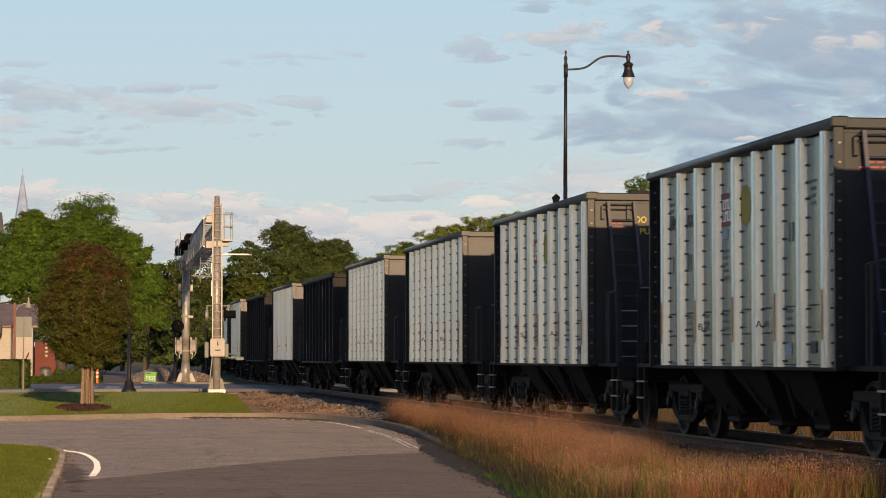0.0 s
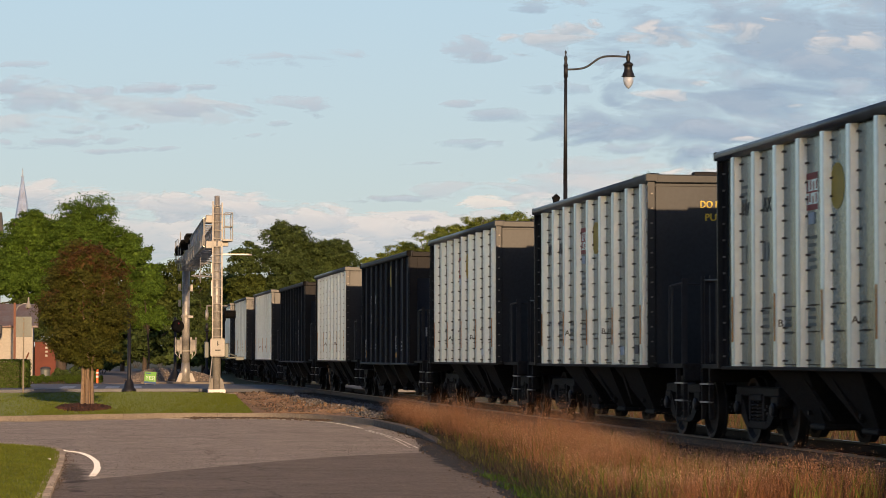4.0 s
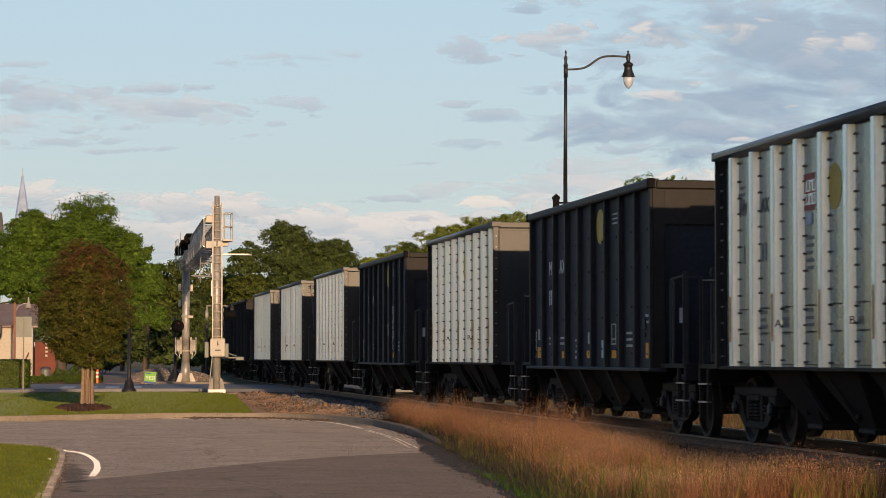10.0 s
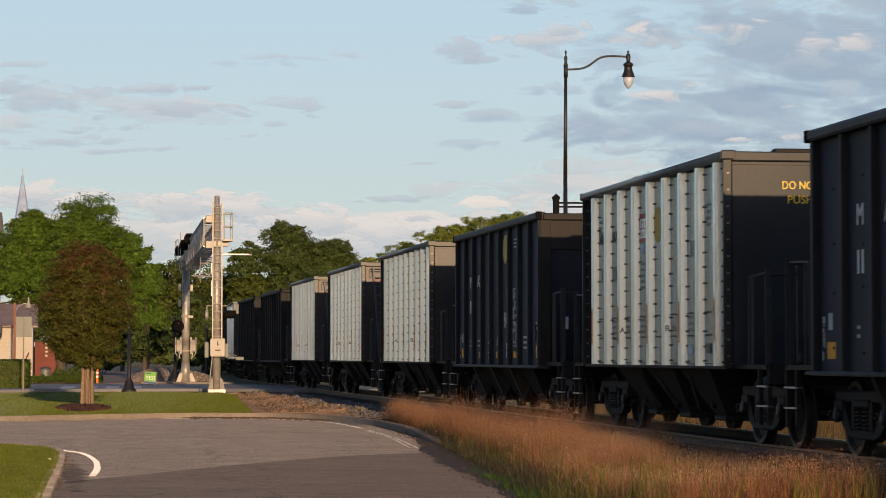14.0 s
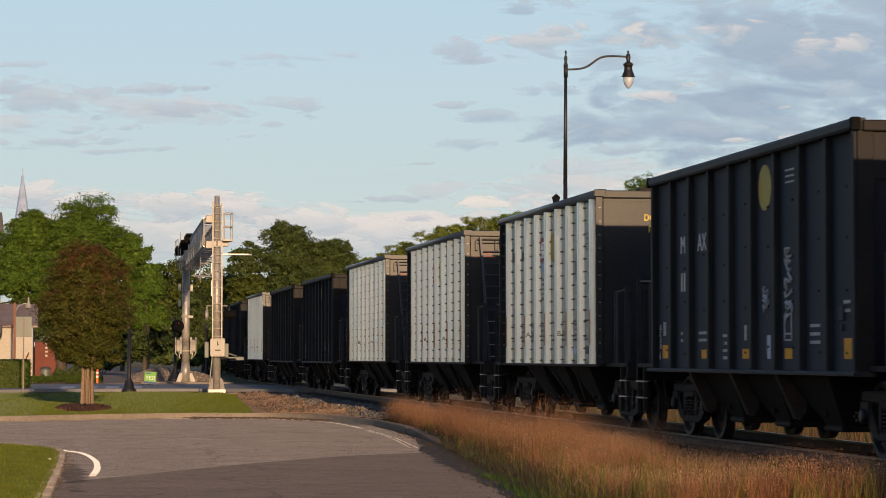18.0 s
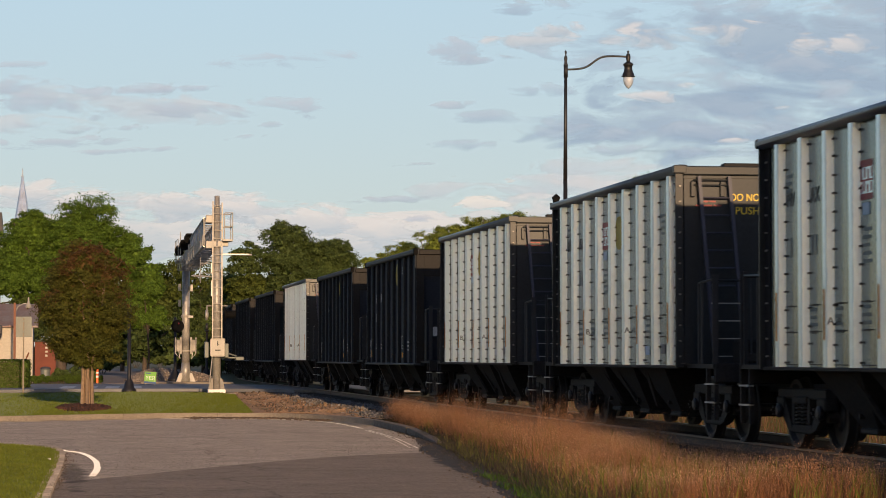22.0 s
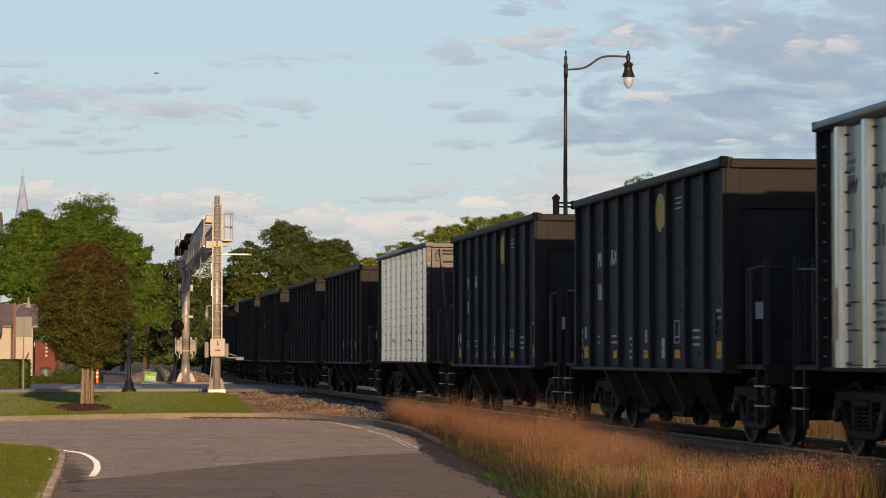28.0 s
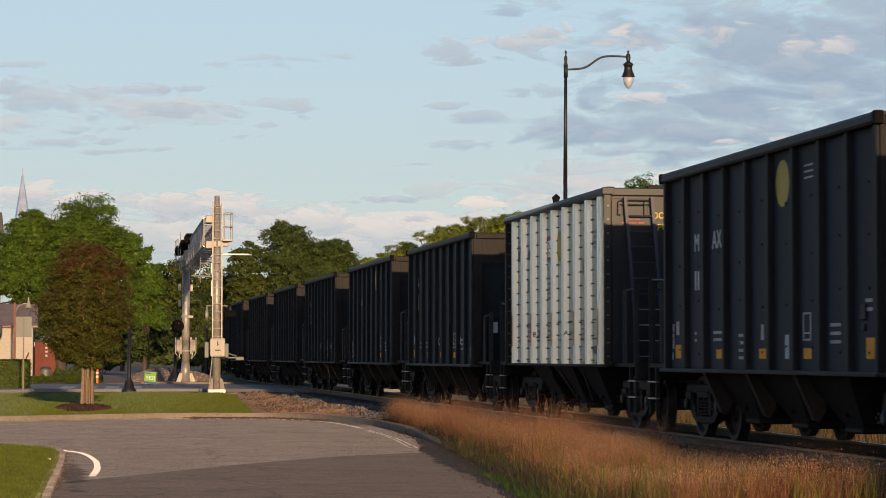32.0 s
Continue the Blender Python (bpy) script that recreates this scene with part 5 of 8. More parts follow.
def in_strip(p, lo):
    """Which points stand in the grass strip between the lot and the ballast."""
    far = np.interp(p[:, 1], [24, 30, 36, 45, 60, 66], [9.2, 9.0, 8.75, 8.4, 8.5, 9.0]) + 0.22 * np.sin(p[:, 1] * 0.7)
    return (p[:, 0] > edge_x(p[:, 1]) + lo) & (p[:, 0] < far)


def dip(p):
    """Lower growth along the foot of the ballast."""
    return 1 - 0.45 * np.interp(p[:, 1], [36, 40.5, 46, 52], [0, 1, 1, 0]) * np.clip((p[:, 0] - 7.3) / 0.8, 0, 1)


def field(p, a, b, seed):
    return np.array([0.5 + 0.5 * noise.noise((x * a, y * b, seed)) for x, y in p])


cl = np.column_stack([r2.uniform(4.6, 9.1, 12500), r2.uniform(24, 64.5, 12500)])
cl = np.concatenate([cl, np.column_stack([r2.uniform(7.0, 9.1, 2600), r2.uniform(50, 64.5, 2600)])])
cl = np.concatenate([cl, np.column_stack([r2.uniform(5.0, 9.1, 4500), r2.uniform(24, 38, 4500)])])
cl = cl[in_strip(cl, 0.12) & (cl[:, 0] - edge_x(cl[:, 1]) > np.interp(cl[:, 1], [28, 30, 35, 39, 42], [0.25, 0.5, 0.5, 0.3, 0.1]) + 0.25 * np.sin(cl[:, 1] * 2.3))]
cl = cl[r2.uniform(0, 1, len(cl)) < np.clip((cl[:, 0] - edge_x(cl[:, 1])) / np.interp(cl[:, 1], [38, 48], [1.25, 0.3]), np.interp(cl[:, 1], [42, 47], [0.03, 0.3]), 1)]
hf = field(cl, 0.9, 0.35, 3.0)
seg = np.repeat(np.arange(len(cl)), 10)
pos = cl[seg] + r2.normal(0, 0.08, (len(seg), 2))
near = np.clip((pos[:, 0] - edge_x(pos[:, 1])) / np.interp(pos[:, 1], [38, 48], [0.8, 0.25]), 0.2, 1)
grow = np.clip(0.52 + 2.1 * (hf[seg] - 0.36), 0.36, 1.34) * np.clip(0.38 + near * 0.78, 0.45, 1.14) * dip(pos) * np.interp(pos[:, 1], [24, 26.5, 29, 31, 33, 34.5, 37, 39, 42.5, 50, 58, 64], [0.66, 0.56, 0.50, 0.56, 0.72, 0.86, 1.02, 1.12, 0.94, 0.98, 1.10, 1.14])
me, tips = blades("dry_grass", pos, np.full(len(pos), -0.44), 0.30, 0.72, 0.0038, STRAW, 0.62, 32, grow)
tagged(new("dry_grass", me), "tall dry orange grass with seed heads", "grass", kind="stuff")
# single stems that stand above the rest
ts = np.column_stack([r2.uniform(4.8, 9.0, 1100), r2.uniform(25, 64, 1100)])
ts = ts[in_strip(ts, 0.3)]
me, tips2 = blades("tall_stems", ts, np.full(len(ts), -0.44), 0.46, 0.74, 0.0045, STRAW, 0.25, 33, np.interp(ts[:, 1], [24, 27, 29, 31, 34, 38, 43, 64], [0.72, 0.6, 0.5, 0.56, 0.76, 1.1, 0.95, 1.05]) * dip(ts))
tagged(new("tall_stems", me), "thin dry stems standing above the grass", "grass", kind="stuff")
tips = np.concatenate([tips, tips2, tips2 - [0, 0, 0.05]])
tips = tips[(tips[:, 2] > -0.08) | (r2.uniform(0, 1, len(tips)) < 0.25)]
close = tips[tips[:, 1] < 40]
hd = np.concatenate([tips + r2.normal(0, 0.04, tips.shape) * [1, 1, 1.3] for _ in range(2)] + [close + r2.normal(0, 0.045, close.shape) * [1, 1, 1.6] for _ in range(1)])
axx = r2.normal(0, 1, hd.shape)
axx /= np.linalg.norm(axx, axis=1)[:, None]
upv = np.zeros_like(axx)
upv[:, 2] = 1
upv += r2.normal(0, 0.6, upv.shape)
tagged(new("grass_seed_heads", quads("grass_seed_heads", hd, axx * 0.0029, upv * 0.0048, SEED)), "fluffy pale grass seed heads", "grass", kind="stuff")
# matted growth between the stems, its colour kept dark to deepen the shaded base
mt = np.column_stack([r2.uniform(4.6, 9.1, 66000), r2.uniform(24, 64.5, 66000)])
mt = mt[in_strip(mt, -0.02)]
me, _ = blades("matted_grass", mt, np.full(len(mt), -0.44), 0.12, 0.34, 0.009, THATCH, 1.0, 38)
tagged(new("matted_grass", me), "matted brown growth, coloured dark for the shaded grass base", "grass", kind="stuff")
gpos = np.column_stack([r2.uniform(4.5, 8.8, 42000), r2.uniform(23, 60, 42000)])
dist = gpos[:, 0] - edge_x(gpos[:, 1])
tuft = np.clip((field(gpos, 2.6, 1.1, 9.0) - np.interp(gpos[:, 1], [36, 42], [0.53, 0.57])) * 9, 0, 1.3) + np.clip(1.2 - dist, 0, 1) * 0.42
keep = (dist > -0.05) & in_strip(gpos, -0.05) & (r2.uniform(0, 1, len(dist)) < tuft * np.where(gpos[:, 1] < 46, 0.9, 0.25))
gpos, dist = gpos[keep], dist[keep]
me, _ = blades("green_grass", gpos, np.full(len(gpos), -0.44), 0.22, 0.62, 0.010, STRAW_G, 0.35, 34, np.clip(0.45 + dist * 0.6, 0.40, 1.0) * np.interp(gpos[:, 1], [26, 29, 32, 36], [1.0, 0.75, 0.8, 1.0]))
tagged(new("green_grass", me), "tufts of green grass among the dry stems", "grass", kind="stuff")
epos = np.column_stack([r2.uniform(4.4, 6.4, 30000), r2.uniform(22, 37, 30000)])
dist = epos[:, 0] - edge_x(epos[:, 1])
epos = epos[(dist > -0.20) & (dist < 0.55) & (field(epos, 2.0, 0.8, 5.0) > np.interp(epos[:, 1], [29, 32.0, 33.6], [0.38, 0.48, 0.80]) + np.clip(dist - 0.2, 0, 1) * 0.3)]
me, _ = blades("green_grass", epos, np.full(len(epos), LOT_Z - 0.02), 0.03, 0.11, 0.009, FRESH_G, 0.9, 35)
tagged(new("green_grass", me), "short bright green grass creeping over the asphalt edge", "grass", kind="stuff")
# soil over the edge of the asphalt, darkened to paint in the grass shadow
dv = []
for j in range(300):
    y = 27.0 + j * 0.066
    w = 0.14 + (0.46 * max(0.0, 0.45 + noise.noise((y * 0.45, 3.0, 0))) + 0.16 * abs(noise.noise((y * 1.9, 7.0, 0))) + 0.12 * noise.noise((y * 5.3, 9.0, 0))) * float(np.interp(y, [27, 31, 34, 44, 46.8], [0.4, 0.7, 1.3, 1.0, 0.3]))
    xe = float(edge_x(y))
    dv += [(xe + 0.25, y, LOT_Z + 0.03), (xe - w * 0.5, y, LOT_Z + 0.018), (xe - w, y + 0.05 * noise.noise((y * 9.0, 1.0, 0)), LOT_Z + 0.007)]
tagged(new("soil_drift", flat_mesh("soil_drift", dv, [(j * 3 + i, j * 3 + 3 + i, j * 3 + 4 + i, j * 3 + 1 + i) for j in range(299) for i in range(2)], SOIL_SHADE)), "soil over the asphalt edge, coloured dark for grass shade", "soil", kind="structure")
# crumbs of soil and dead grass along the edge of the asphalt
cr = np.column_stack([np.zeros(3200), r2.uniform(24, 58, 3200), np.full(3200, LOT_Z + 0.006)])
cr[:, 0] = edge_x(cr[:, 1]) + 0.08 - np.abs(r2.normal(0, 0.17, 3200))
tagged(new("edge_debris", rubble("edge_debris", cr, 0.006, 0.022, BRICKBIT, 39)), "crumbs of soil and dead grass on the asphalt edge", "debris", kind="stuff")
lt = cr[r2.uniform(0, 1, 3200) < 0.55]
me, _ = blades("dead_grass", lt[:, :2], np.full(len(lt), LOT_Z + 0.004), 0.02, 0.09, 0.006, THATCH, 2.5, 40)
tagged(new("dead_grass", me), "flattened dead grass on the asphalt edge", "grass", kind="stuff")
me, _ = blades("dry_grass", FRINGE, np.array([soil_z(a, b) - 0.02 for a, b in FRINGE]), 0.02, 0.08, 0.006, STRAW, 1.2, 53)
tagged(new("dry_grass", me), "short dry orange grass on the bare soil", "grass", kind="stuff")
# the same grass beyond the track
bpos = np.column_stack([r2.uniform(13.2, 18.5, 9000), r2.uniform(24, 75, 9000)])
me, _ = blades("dry_grass", bpos, np.full(len(bpos), -0.46), 0.22, 0.62, 0.010, STRAW_FAR, 0.5, 36)
tagged(new("dry_grass", me), "dry straw-coloured grass beyond the track", "grass", kind="stuff")
bpos = np.column_stack([r2.uniform(13.0, 18.5, 5000), r2.uniform(24, 75, 5000)])
me, _ = blades("green_grass", bpos, np.full(len(bpos), -0.46), 0.25, 0.7, 0.010, WEED_FAR, 0.5, 37)
tagged(new("green_grass", me), "green weeds beyond the track", "grass", kind="stuff")


# ---- trees ----
def crown_mesh(name, env, lobes, per_lobe, leaf, material, seed, flat=0.75, low=-0.55):
    """Leaves in clumps: env is (centre, radii) of the whole crown, filled with smaller lobes that stick out unevenly."""
    r = np.random.default_rng(seed)
    c, rad = np.array(env[0]), np.array(env[1])
    cs, ax, up = [], [], []
    for i in range(int(lobes * 1.15)):
        d = r.normal(0, 1, 3)
        d /= np.linalg.norm(d)
        if d[2] < low:
            d[2] *= -0.5
        f = r.uniform(0.45, 1.0)
        q = c + d * rad * f
        lr = rad.min() * r.uniform(0.12, 0.30) * (1.35 if f < 0.7 else 1.0)
        n = int(per_lobe * 1.6 * (lr / rad.min() / 0.24) ** 1.3)
        v = r.normal(0, 1, (n, 3))
        v /= np.linalg.norm(v, axis=1)[:, None]
        p = q + v * lr * (0.35 + 0.9 * r.uniform(0, 1, (n, 1)) ** 0.45) * np.array([1.2, 1.2, flat])
        face = v * 1.1 + np.array([0, 0, 0.35]) + r.normal(0, 0.55, (n, 3))
        a = np.cross(face, r.normal(0, 1, (n, 3)))
        a /= np.linalg.norm(a, axis=1)[:, None]
        b = np.cross(a, face)
        b /= np.linalg.norm(b, axis=1)[:, None]
        s = leaf * 1.17 * r.uniform(0.6, 1.3, (n, 1))
        cs.append(p)
        ax.append(a * s * 0.6)
        up.append(b * s)
    return quads(name, np.concatenate(cs), np.concatenate(ax), np.concatenate(up), material)


def leafy(name, env, lobes, subs, leaves, leaf, material, seed, low=-0.5, open_=0.0):
    """A crown of boughs, each of clusters of small three-cornered leaves, with gaps between, round a thin core."""
    r = np.random.default_rng(seed)
    c, rad = np.array(env[0], float), np.array(env[1], float)
    cs, ns, sz = [], [], []
    for i in range(lobes):
        h = 1 - 2 * (i + 0.5) / lobes
        if h < low:
            h = low + 0.3 * r.uniform()
        a = i * 2.39996 + r.normal(0, 0.25)
        d = np.array([math.cos(a) * math.sqrt(1 - h * h), math.sin(a) * math.sqrt(1 - h * h), h]) + r.normal(0, 0.12, 3)
        q = c + d * rad * r.uniform(0.48, 0.78)
        lr = float(np.prod(rad) ** (1 / 3)) * r.uniform(0.20, 0.36)
        v = r.normal(0, 1, (subs, 3)) + d * 0.5 + np.array([0, 0, 0.25])
        v /= np.linalg.norm(v, axis=1)[:, None]
        sub = q + v * lr * r.uniform(0.45, 1.1, (subs, 1)) * np.array([1.2, 1.2, 0.72])
        p = np.repeat(sub, leaves, 0) + r.normal(0, 1, (subs * leaves, 3)) * lr * np.array([0.20, 0.20, 0.12])
        keep = r.uniform(0, 1, len(p)) > open_ * r.uniform(0, 1)
        cs.append(p[keep])
        ns.append((np.repeat(v, leaves, 0) + np.array([0, 0, 0.5]))[keep])
        sz.append(np.full(int(keep.sum()), leaf))
    n = int(sum(len(x) for x in cs) * 0.07 * (1 - open_))
    u = r.normal(0, 1, (n, 3))
    u /= np.linalg.norm(u, axis=1)[:, None]
    cs.append(c + u * rad * 0.68 * r.uniform(0, 1, (n, 1)) ** 0.33)
    ns.append(u)
    sz.append(np.full(n, leaf * 2.4))
    p, nv, s = np.concatenate(cs), np.concatenate(ns), np.concatenate(sz)[:, None]
    m = len(p)
    nv = nv + r.normal(0, 0.55, (m, 3))
    a = np.cross(nv, r.normal(0, 1, (m, 3)))
    a /= np.linalg.norm(a, axis=1)[:, None]
    b = np.cross(a, nv)
    b /= np.linalg.norm(b, axis=1)[:, None]
    s = s * r.uniform(0.6, 1.3, (m, 1))
    co = np.stack([p - a * s * 0.45, p + a * s * 0.45, p + b * s], 1)
    me = bpy.data.meshes.new(name)
    me.vertices.add(m * 3)
    me.vertices.foreach_set("co", co.ravel())
    me.loops.add(m * 3)
    me.loops.foreach_set("vertex_index", np.arange(m * 3))
    me.polygons.add(m)
    me.polygons.foreach_set("loop_start", np.arange(m) * 3)
    me.polygons.foreach_set("loop_total", np.full(m, 3))
    me.materials.append(material)
    me.update()
    return me


def tree(label, x, y, z0, top, crowns, trunk_r, bark, seed, group="trees beyond the crossing"):
    """A tree: tapered trunk with limbs, and crowns of many leaves. crowns: (centre, radii, boughs, clusters, leaves, leaf size, material, openness)."""
    t = thing("tree", label, "tree", group, pose(x, y, z0))
    r = random.Random(seed)
    s = Shape()
    h = (top - z0) * 0.45
    pts = [(0, 0, -0.15), (0.05, 0.05, h * 0.4), (-0.05, 0.02, h)]
    s.rod(pts[0], pts[1], trunk_r, 9, trunk_r * 0.8).rod(pts[1], pts[2], trunk_r * 0.8, 9, trunk_r * 0.6)
    part("trunk", s, bark, t)
    for i in range(7):
        cc, rr = crowns[i % len(crowns)][:2]
        a = r.uniform(0, 6.283)
        e = Vector((cc[0] + rr[0] * 0.75 * math.cos(a), cc[1] + rr[1] * 0.75 * math.sin(a), cc[2] + rr[2] * r.uniform(-0.2, 0.7)))
        b = Vector((0, 0, h * r.uniform(0.6, 1.0)))
        m = b.lerp(e, 0.5) + Vector((0, 0, 0.3))
        l = Shape().rod(b, m, trunk_r * 0.42, 6, trunk_r * 0.28).rod(m, e, trunk_r * 0.28, 6, trunk_r * 0.1)
        part("limb", l, bark, t)
    for i, (cc, rr, lobes, subs, n, leaf, m, gap) in enumerate(crowns):
        part("crown", leafy("crown", (cc, rr), lobes, subs, n, leaf, m, seed * 7 + i, -0.6, gap), None, t)
    return t


tree("broad bright green shade tree behind a low building", 0.4, 150, 0, 10.8,
     [((1.15, 0, 7.5), (2.75, 2.7, 3.1), 70, 20, 50, 0.105, LEAF, 0.0), ((-1.85, 0.2, 8.3), (1.5, 1.6, 1.8), 28, 18, 44, 0.105, LEAF, 0.0),
      ((3.8, -0.1, 7.2), (1.25, 1.3, 1.9), 24, 18, 44, 0.105, LEAF, 0.0), ((4.4, -0.2, 5.4), (1.2, 1.2, 1.7), 20, 18, 44, 0.105, LEAF, 0.0),
      ((-2.4, 0.4, 6.2), (2.5, 2.2, 2.5), 44, 18, 46, 0.11, LEAF, 0.0), ((1.0, 0.2, 4.8), (3.1, 2.6, 2.4), 44, 18, 46, 0.115, LEAF, 0.0), ((-1.6, 1.0, 3.4), (2.6, 2.2, 1.9), 26, 16, 40, 0.13, LEAF_DK, 0.1)], 0.35, BARK_DK, 3)
tree("light green young tree by the lane", 5.35, 147, 0, 7.2,
     [((0.0, 0, 5.3), (1.0, 1.1, 1.85), 28, 18, 44, 0.105, LEAF, 0.2), ((-0.6, 0.3, 3.7), (0.95, 0.9, 1.4), 18, 16, 40, 0.11, LEAF, 0.2), ((0.55, 0.1, 3.4), (0.65, 0.7, 1.0), 12, 16, 36, 0.11, LEAF, 0.25)], 0.07, BARK_DK, 5)
tree("tall dark green tree behind the signal bridge", 17.3, 182, 0, 11.5,
     [((-0.6, 0, 8.8), (2.05, 2.0, 2.75), 44, 16, 40, 0.125, LEAF_DK, 0.3), ((2.2, -0.4, 7.8), (2.0, 2.0, 2.5), 42, 16, 44, 0.125, LEAF_DK, 0.1),
      ((-3.7, 0.2, 8.0), (1.3, 1.3, 1.6), 20, 14, 34, 0.12, LEAF_DK, 0.4), ((0.0, -0.5, 6.0), (3.9, 2.4, 2.8), 58, 16, 42, 0.13, LEAF_DK, 0.1), ((-3.4, -0.6, 5.7), (2.0, 1.6, 2.0), 26, 16, 40, 0.13, LEAF_MID, 0.2)], 0.4, BARK_DK, 7)
for i, (x, y, top, w) in enumerate(((9.2, 190, 9.2, 2.6), (12.6, 196, 8.6, 2.6), (7.0, 200, 8.6, 2.4), (14.6, 205, 8.4, 2.6), (10.8, 186, 6.2, 2.2), (5.6, 212, 7.4, 2.4), (3.2, 216, 7.0, 2.4), (13.9, 184, 5.6, 2.2))):
    tree("dark green roadside tree in a dense row", x, y, 0, top,
         [((0, 0, top * 0.64), (w, w, top * 0.37), 34, 14, 30, 0.16, LEAF_DK if i % 3 else LEAF_MID, 0.3), ((0.4, -0.5, top * 0.30), (w * 0.9, w * 0.8, top * 0.26), 18, 14, 26, 0.17, LEAF_MID if i % 2 else LEAF_DK, 0.15)], 0.2, BARK_DK, 20 + i)
for i, (x, top, w) in enumerate(((25.4, 9.7, 1.5), (27.0, 10.1, 1.6), (28.8, 11.0, 1.7), (30.5, 11.5, 1.8), (32.2, 12.3, 1.9), (33.8, 12.65, 1.9), (35.5, 13.0, 2.0), (37.4, 13.0, 2.0), (39.8, 13.2, 2.2), (42.4, 12.7, 2.3))):
    tree("yellow-green sunlit tree beyond the train", x, 203 + (i % 3) * 3, 0, top,
         [((0, 0, top - 2.0), (w, w, 2.1), 28, 14, 36, 0.12, LEAF_YG, 0.15), ((0, 0, top - 5.0), (w * 1.1, w, 2.6), 14, 12, 22, 0.2, LEAF_YG, 0.1)], 0.25, BARK_DK, 40 + i)
tree("small green tree top showing above the train", 28.6, 121, 0, 9.5,
     [((-0.3, 0, 9.3), (1.0, 0.8, 0.8), 22, 10, 26, 0.06, LEAF, 0.4), ((1.2, 0.4, 9.6), (0.4, 0.4, 0.6), 9, 10, 20, 0.06, LEAF, 0.4), ((2.2, 0.2, 9.5), (0.5, 0.4, 0.55), 9, 10, 20, 0.06, LEAF, 0.4), ((0.6, 0.3, 7.9), (1.8, 1.3, 1.2), 14, 12, 26, 0.12, LEAF, 0.1)], 0.12, BARK_DK, 55)

# the crape myrtle on the lawn
MY = (0.86, 68.0)
myrtle = thing("crape_myrtle", "crape myrtle with tan stems and reddish leaves above mulch", "tree", at=pose(MY[0], MY[1], -0.17))
rm = random.Random(8)
for i in range(6):
    a = i * 1.05 + 0.3
    b = Vector((0.13 * math.cos(a) + (i - 2.5) * 0.025, 0.12 * math.sin(a), -0.05))
    s = Shape()
    p, rad, twigs = b, 0.055, []
    tgt = Vector((0.7 * math.cos(a) * (0.5 + 0.5 * rm.random()), -0.15 + 0.5 * math.sin(a), 3.5 + rm.uniform(-0.5, 0.3)))
    for j in range(1, 6):
        f = j / 5
        q = b.lerp(tgt, f) + Vector((0.04 * math.sin(j * 2 + i), 0.03 * math.cos(j + i), 0)) - Vector((tgt.x - b.x, tgt.y - b.y, 0)) * 0.75 * math.sin(f * 3.14) ** 1.0 * (1 - f)
        s.rod(p, q, rad, 8, rad * 0.82)
        p, rad = q, rad * 0.82
        if j > 1:
            for w in range(3):
                a2 = rm.uniform(0, 6.28)
                e = q + Vector((0.42 * math.cos(a2), 0.3 * math.sin(a2) - 0.08, rm.uniform(0.35, 0.6)))
                twigs.append(Shape().rod(q, e, rad * 0.5, 5, rad * 0.2))
    part("stem", s, BARK, myrtle, "smooth tan bark stem")
    for tg in twigs:
        part("branch", tg, BARK, myrtle)


part("crown", leafy("crown", ((-0.05, 0, 2.36), (1.34, 1.28, 1.36)), 66, 16, 60, 0.046, LEAF_OLIVE, 71, -0.85, 0.35), None, myrtle, "olive green leaves")
part("crown", leafy("crown", ((0, 0, 3.45), (1.08, 1.0, 0.98)), 34, 16, 50, 0.046, LEAF_OLIVE, 74, -0.3, 0.35), None, myrtle, "olive green leaves")
part("crown", leafy("crown", ((-0.02, 0, 1.52), (0.86, 0.8, 0.62)), 22, 14, 44, 0.046, LEAF_OLIVE, 75, -0.9, 0.4), None, myrtle, "olive green leaves")
part("crown", leafy("crown", ((0, 0, 3.65), (1.06, 1.0, 0.98)), 26, 14, 40, 0.046, LEAF_RED, 72, -0.2, 0.45), None, myrtle, "reddish new leaves at the top")
part("crown", leafy("crown", ((0.02, 0, 2.75), (1.36, 1.3, 1.2)), 16, 9, 30, 0.044, LEAF_RED, 73, -0.3, 0.6), None, myrtle, "reddish new leaves round the rim")
mb = np.random.default_rng(9)
ang, rr = mb.uniform(0, 6.283, 1500), np.sqrt(mb.uniform(0, 1, 1500))
mp = np.column_stack([MY[0] - 0.05 + rr * 0.72 * np.cos(ang), MY[1] + 0.3 + rr * 2.6 * np.sin(ang), -0.175 + 0.09 * (1 - rr ** 2)])
tagged(new("mulch_bed", rubble("mulch_bed", mp, 0.02, 0.06, MULCH, 10)), "dark red bark mulch round the stems", "mulch", kind="stuff")


def bush(label, x, y, z, rad, n, leaf, material, seed, group="", per=50):
    b = thing("bush", label, "bush", group, pose(x, y, z))
    part("foliage", crown_mesh("foliage", ((0, 0, rad[2] * 0.9), rad), n, per, leaf, material, seed, 0.8), None, b)
    s = Shape()
    for i in range(4):
        s.rod((0.1 * i - 0.15, 0, -0.05), ((0.3 * i - 0.45) * rad[0], 0.1, rad[2]), 0.03, 5, 0.012)
    part("stem", s, BARK_DK, b)


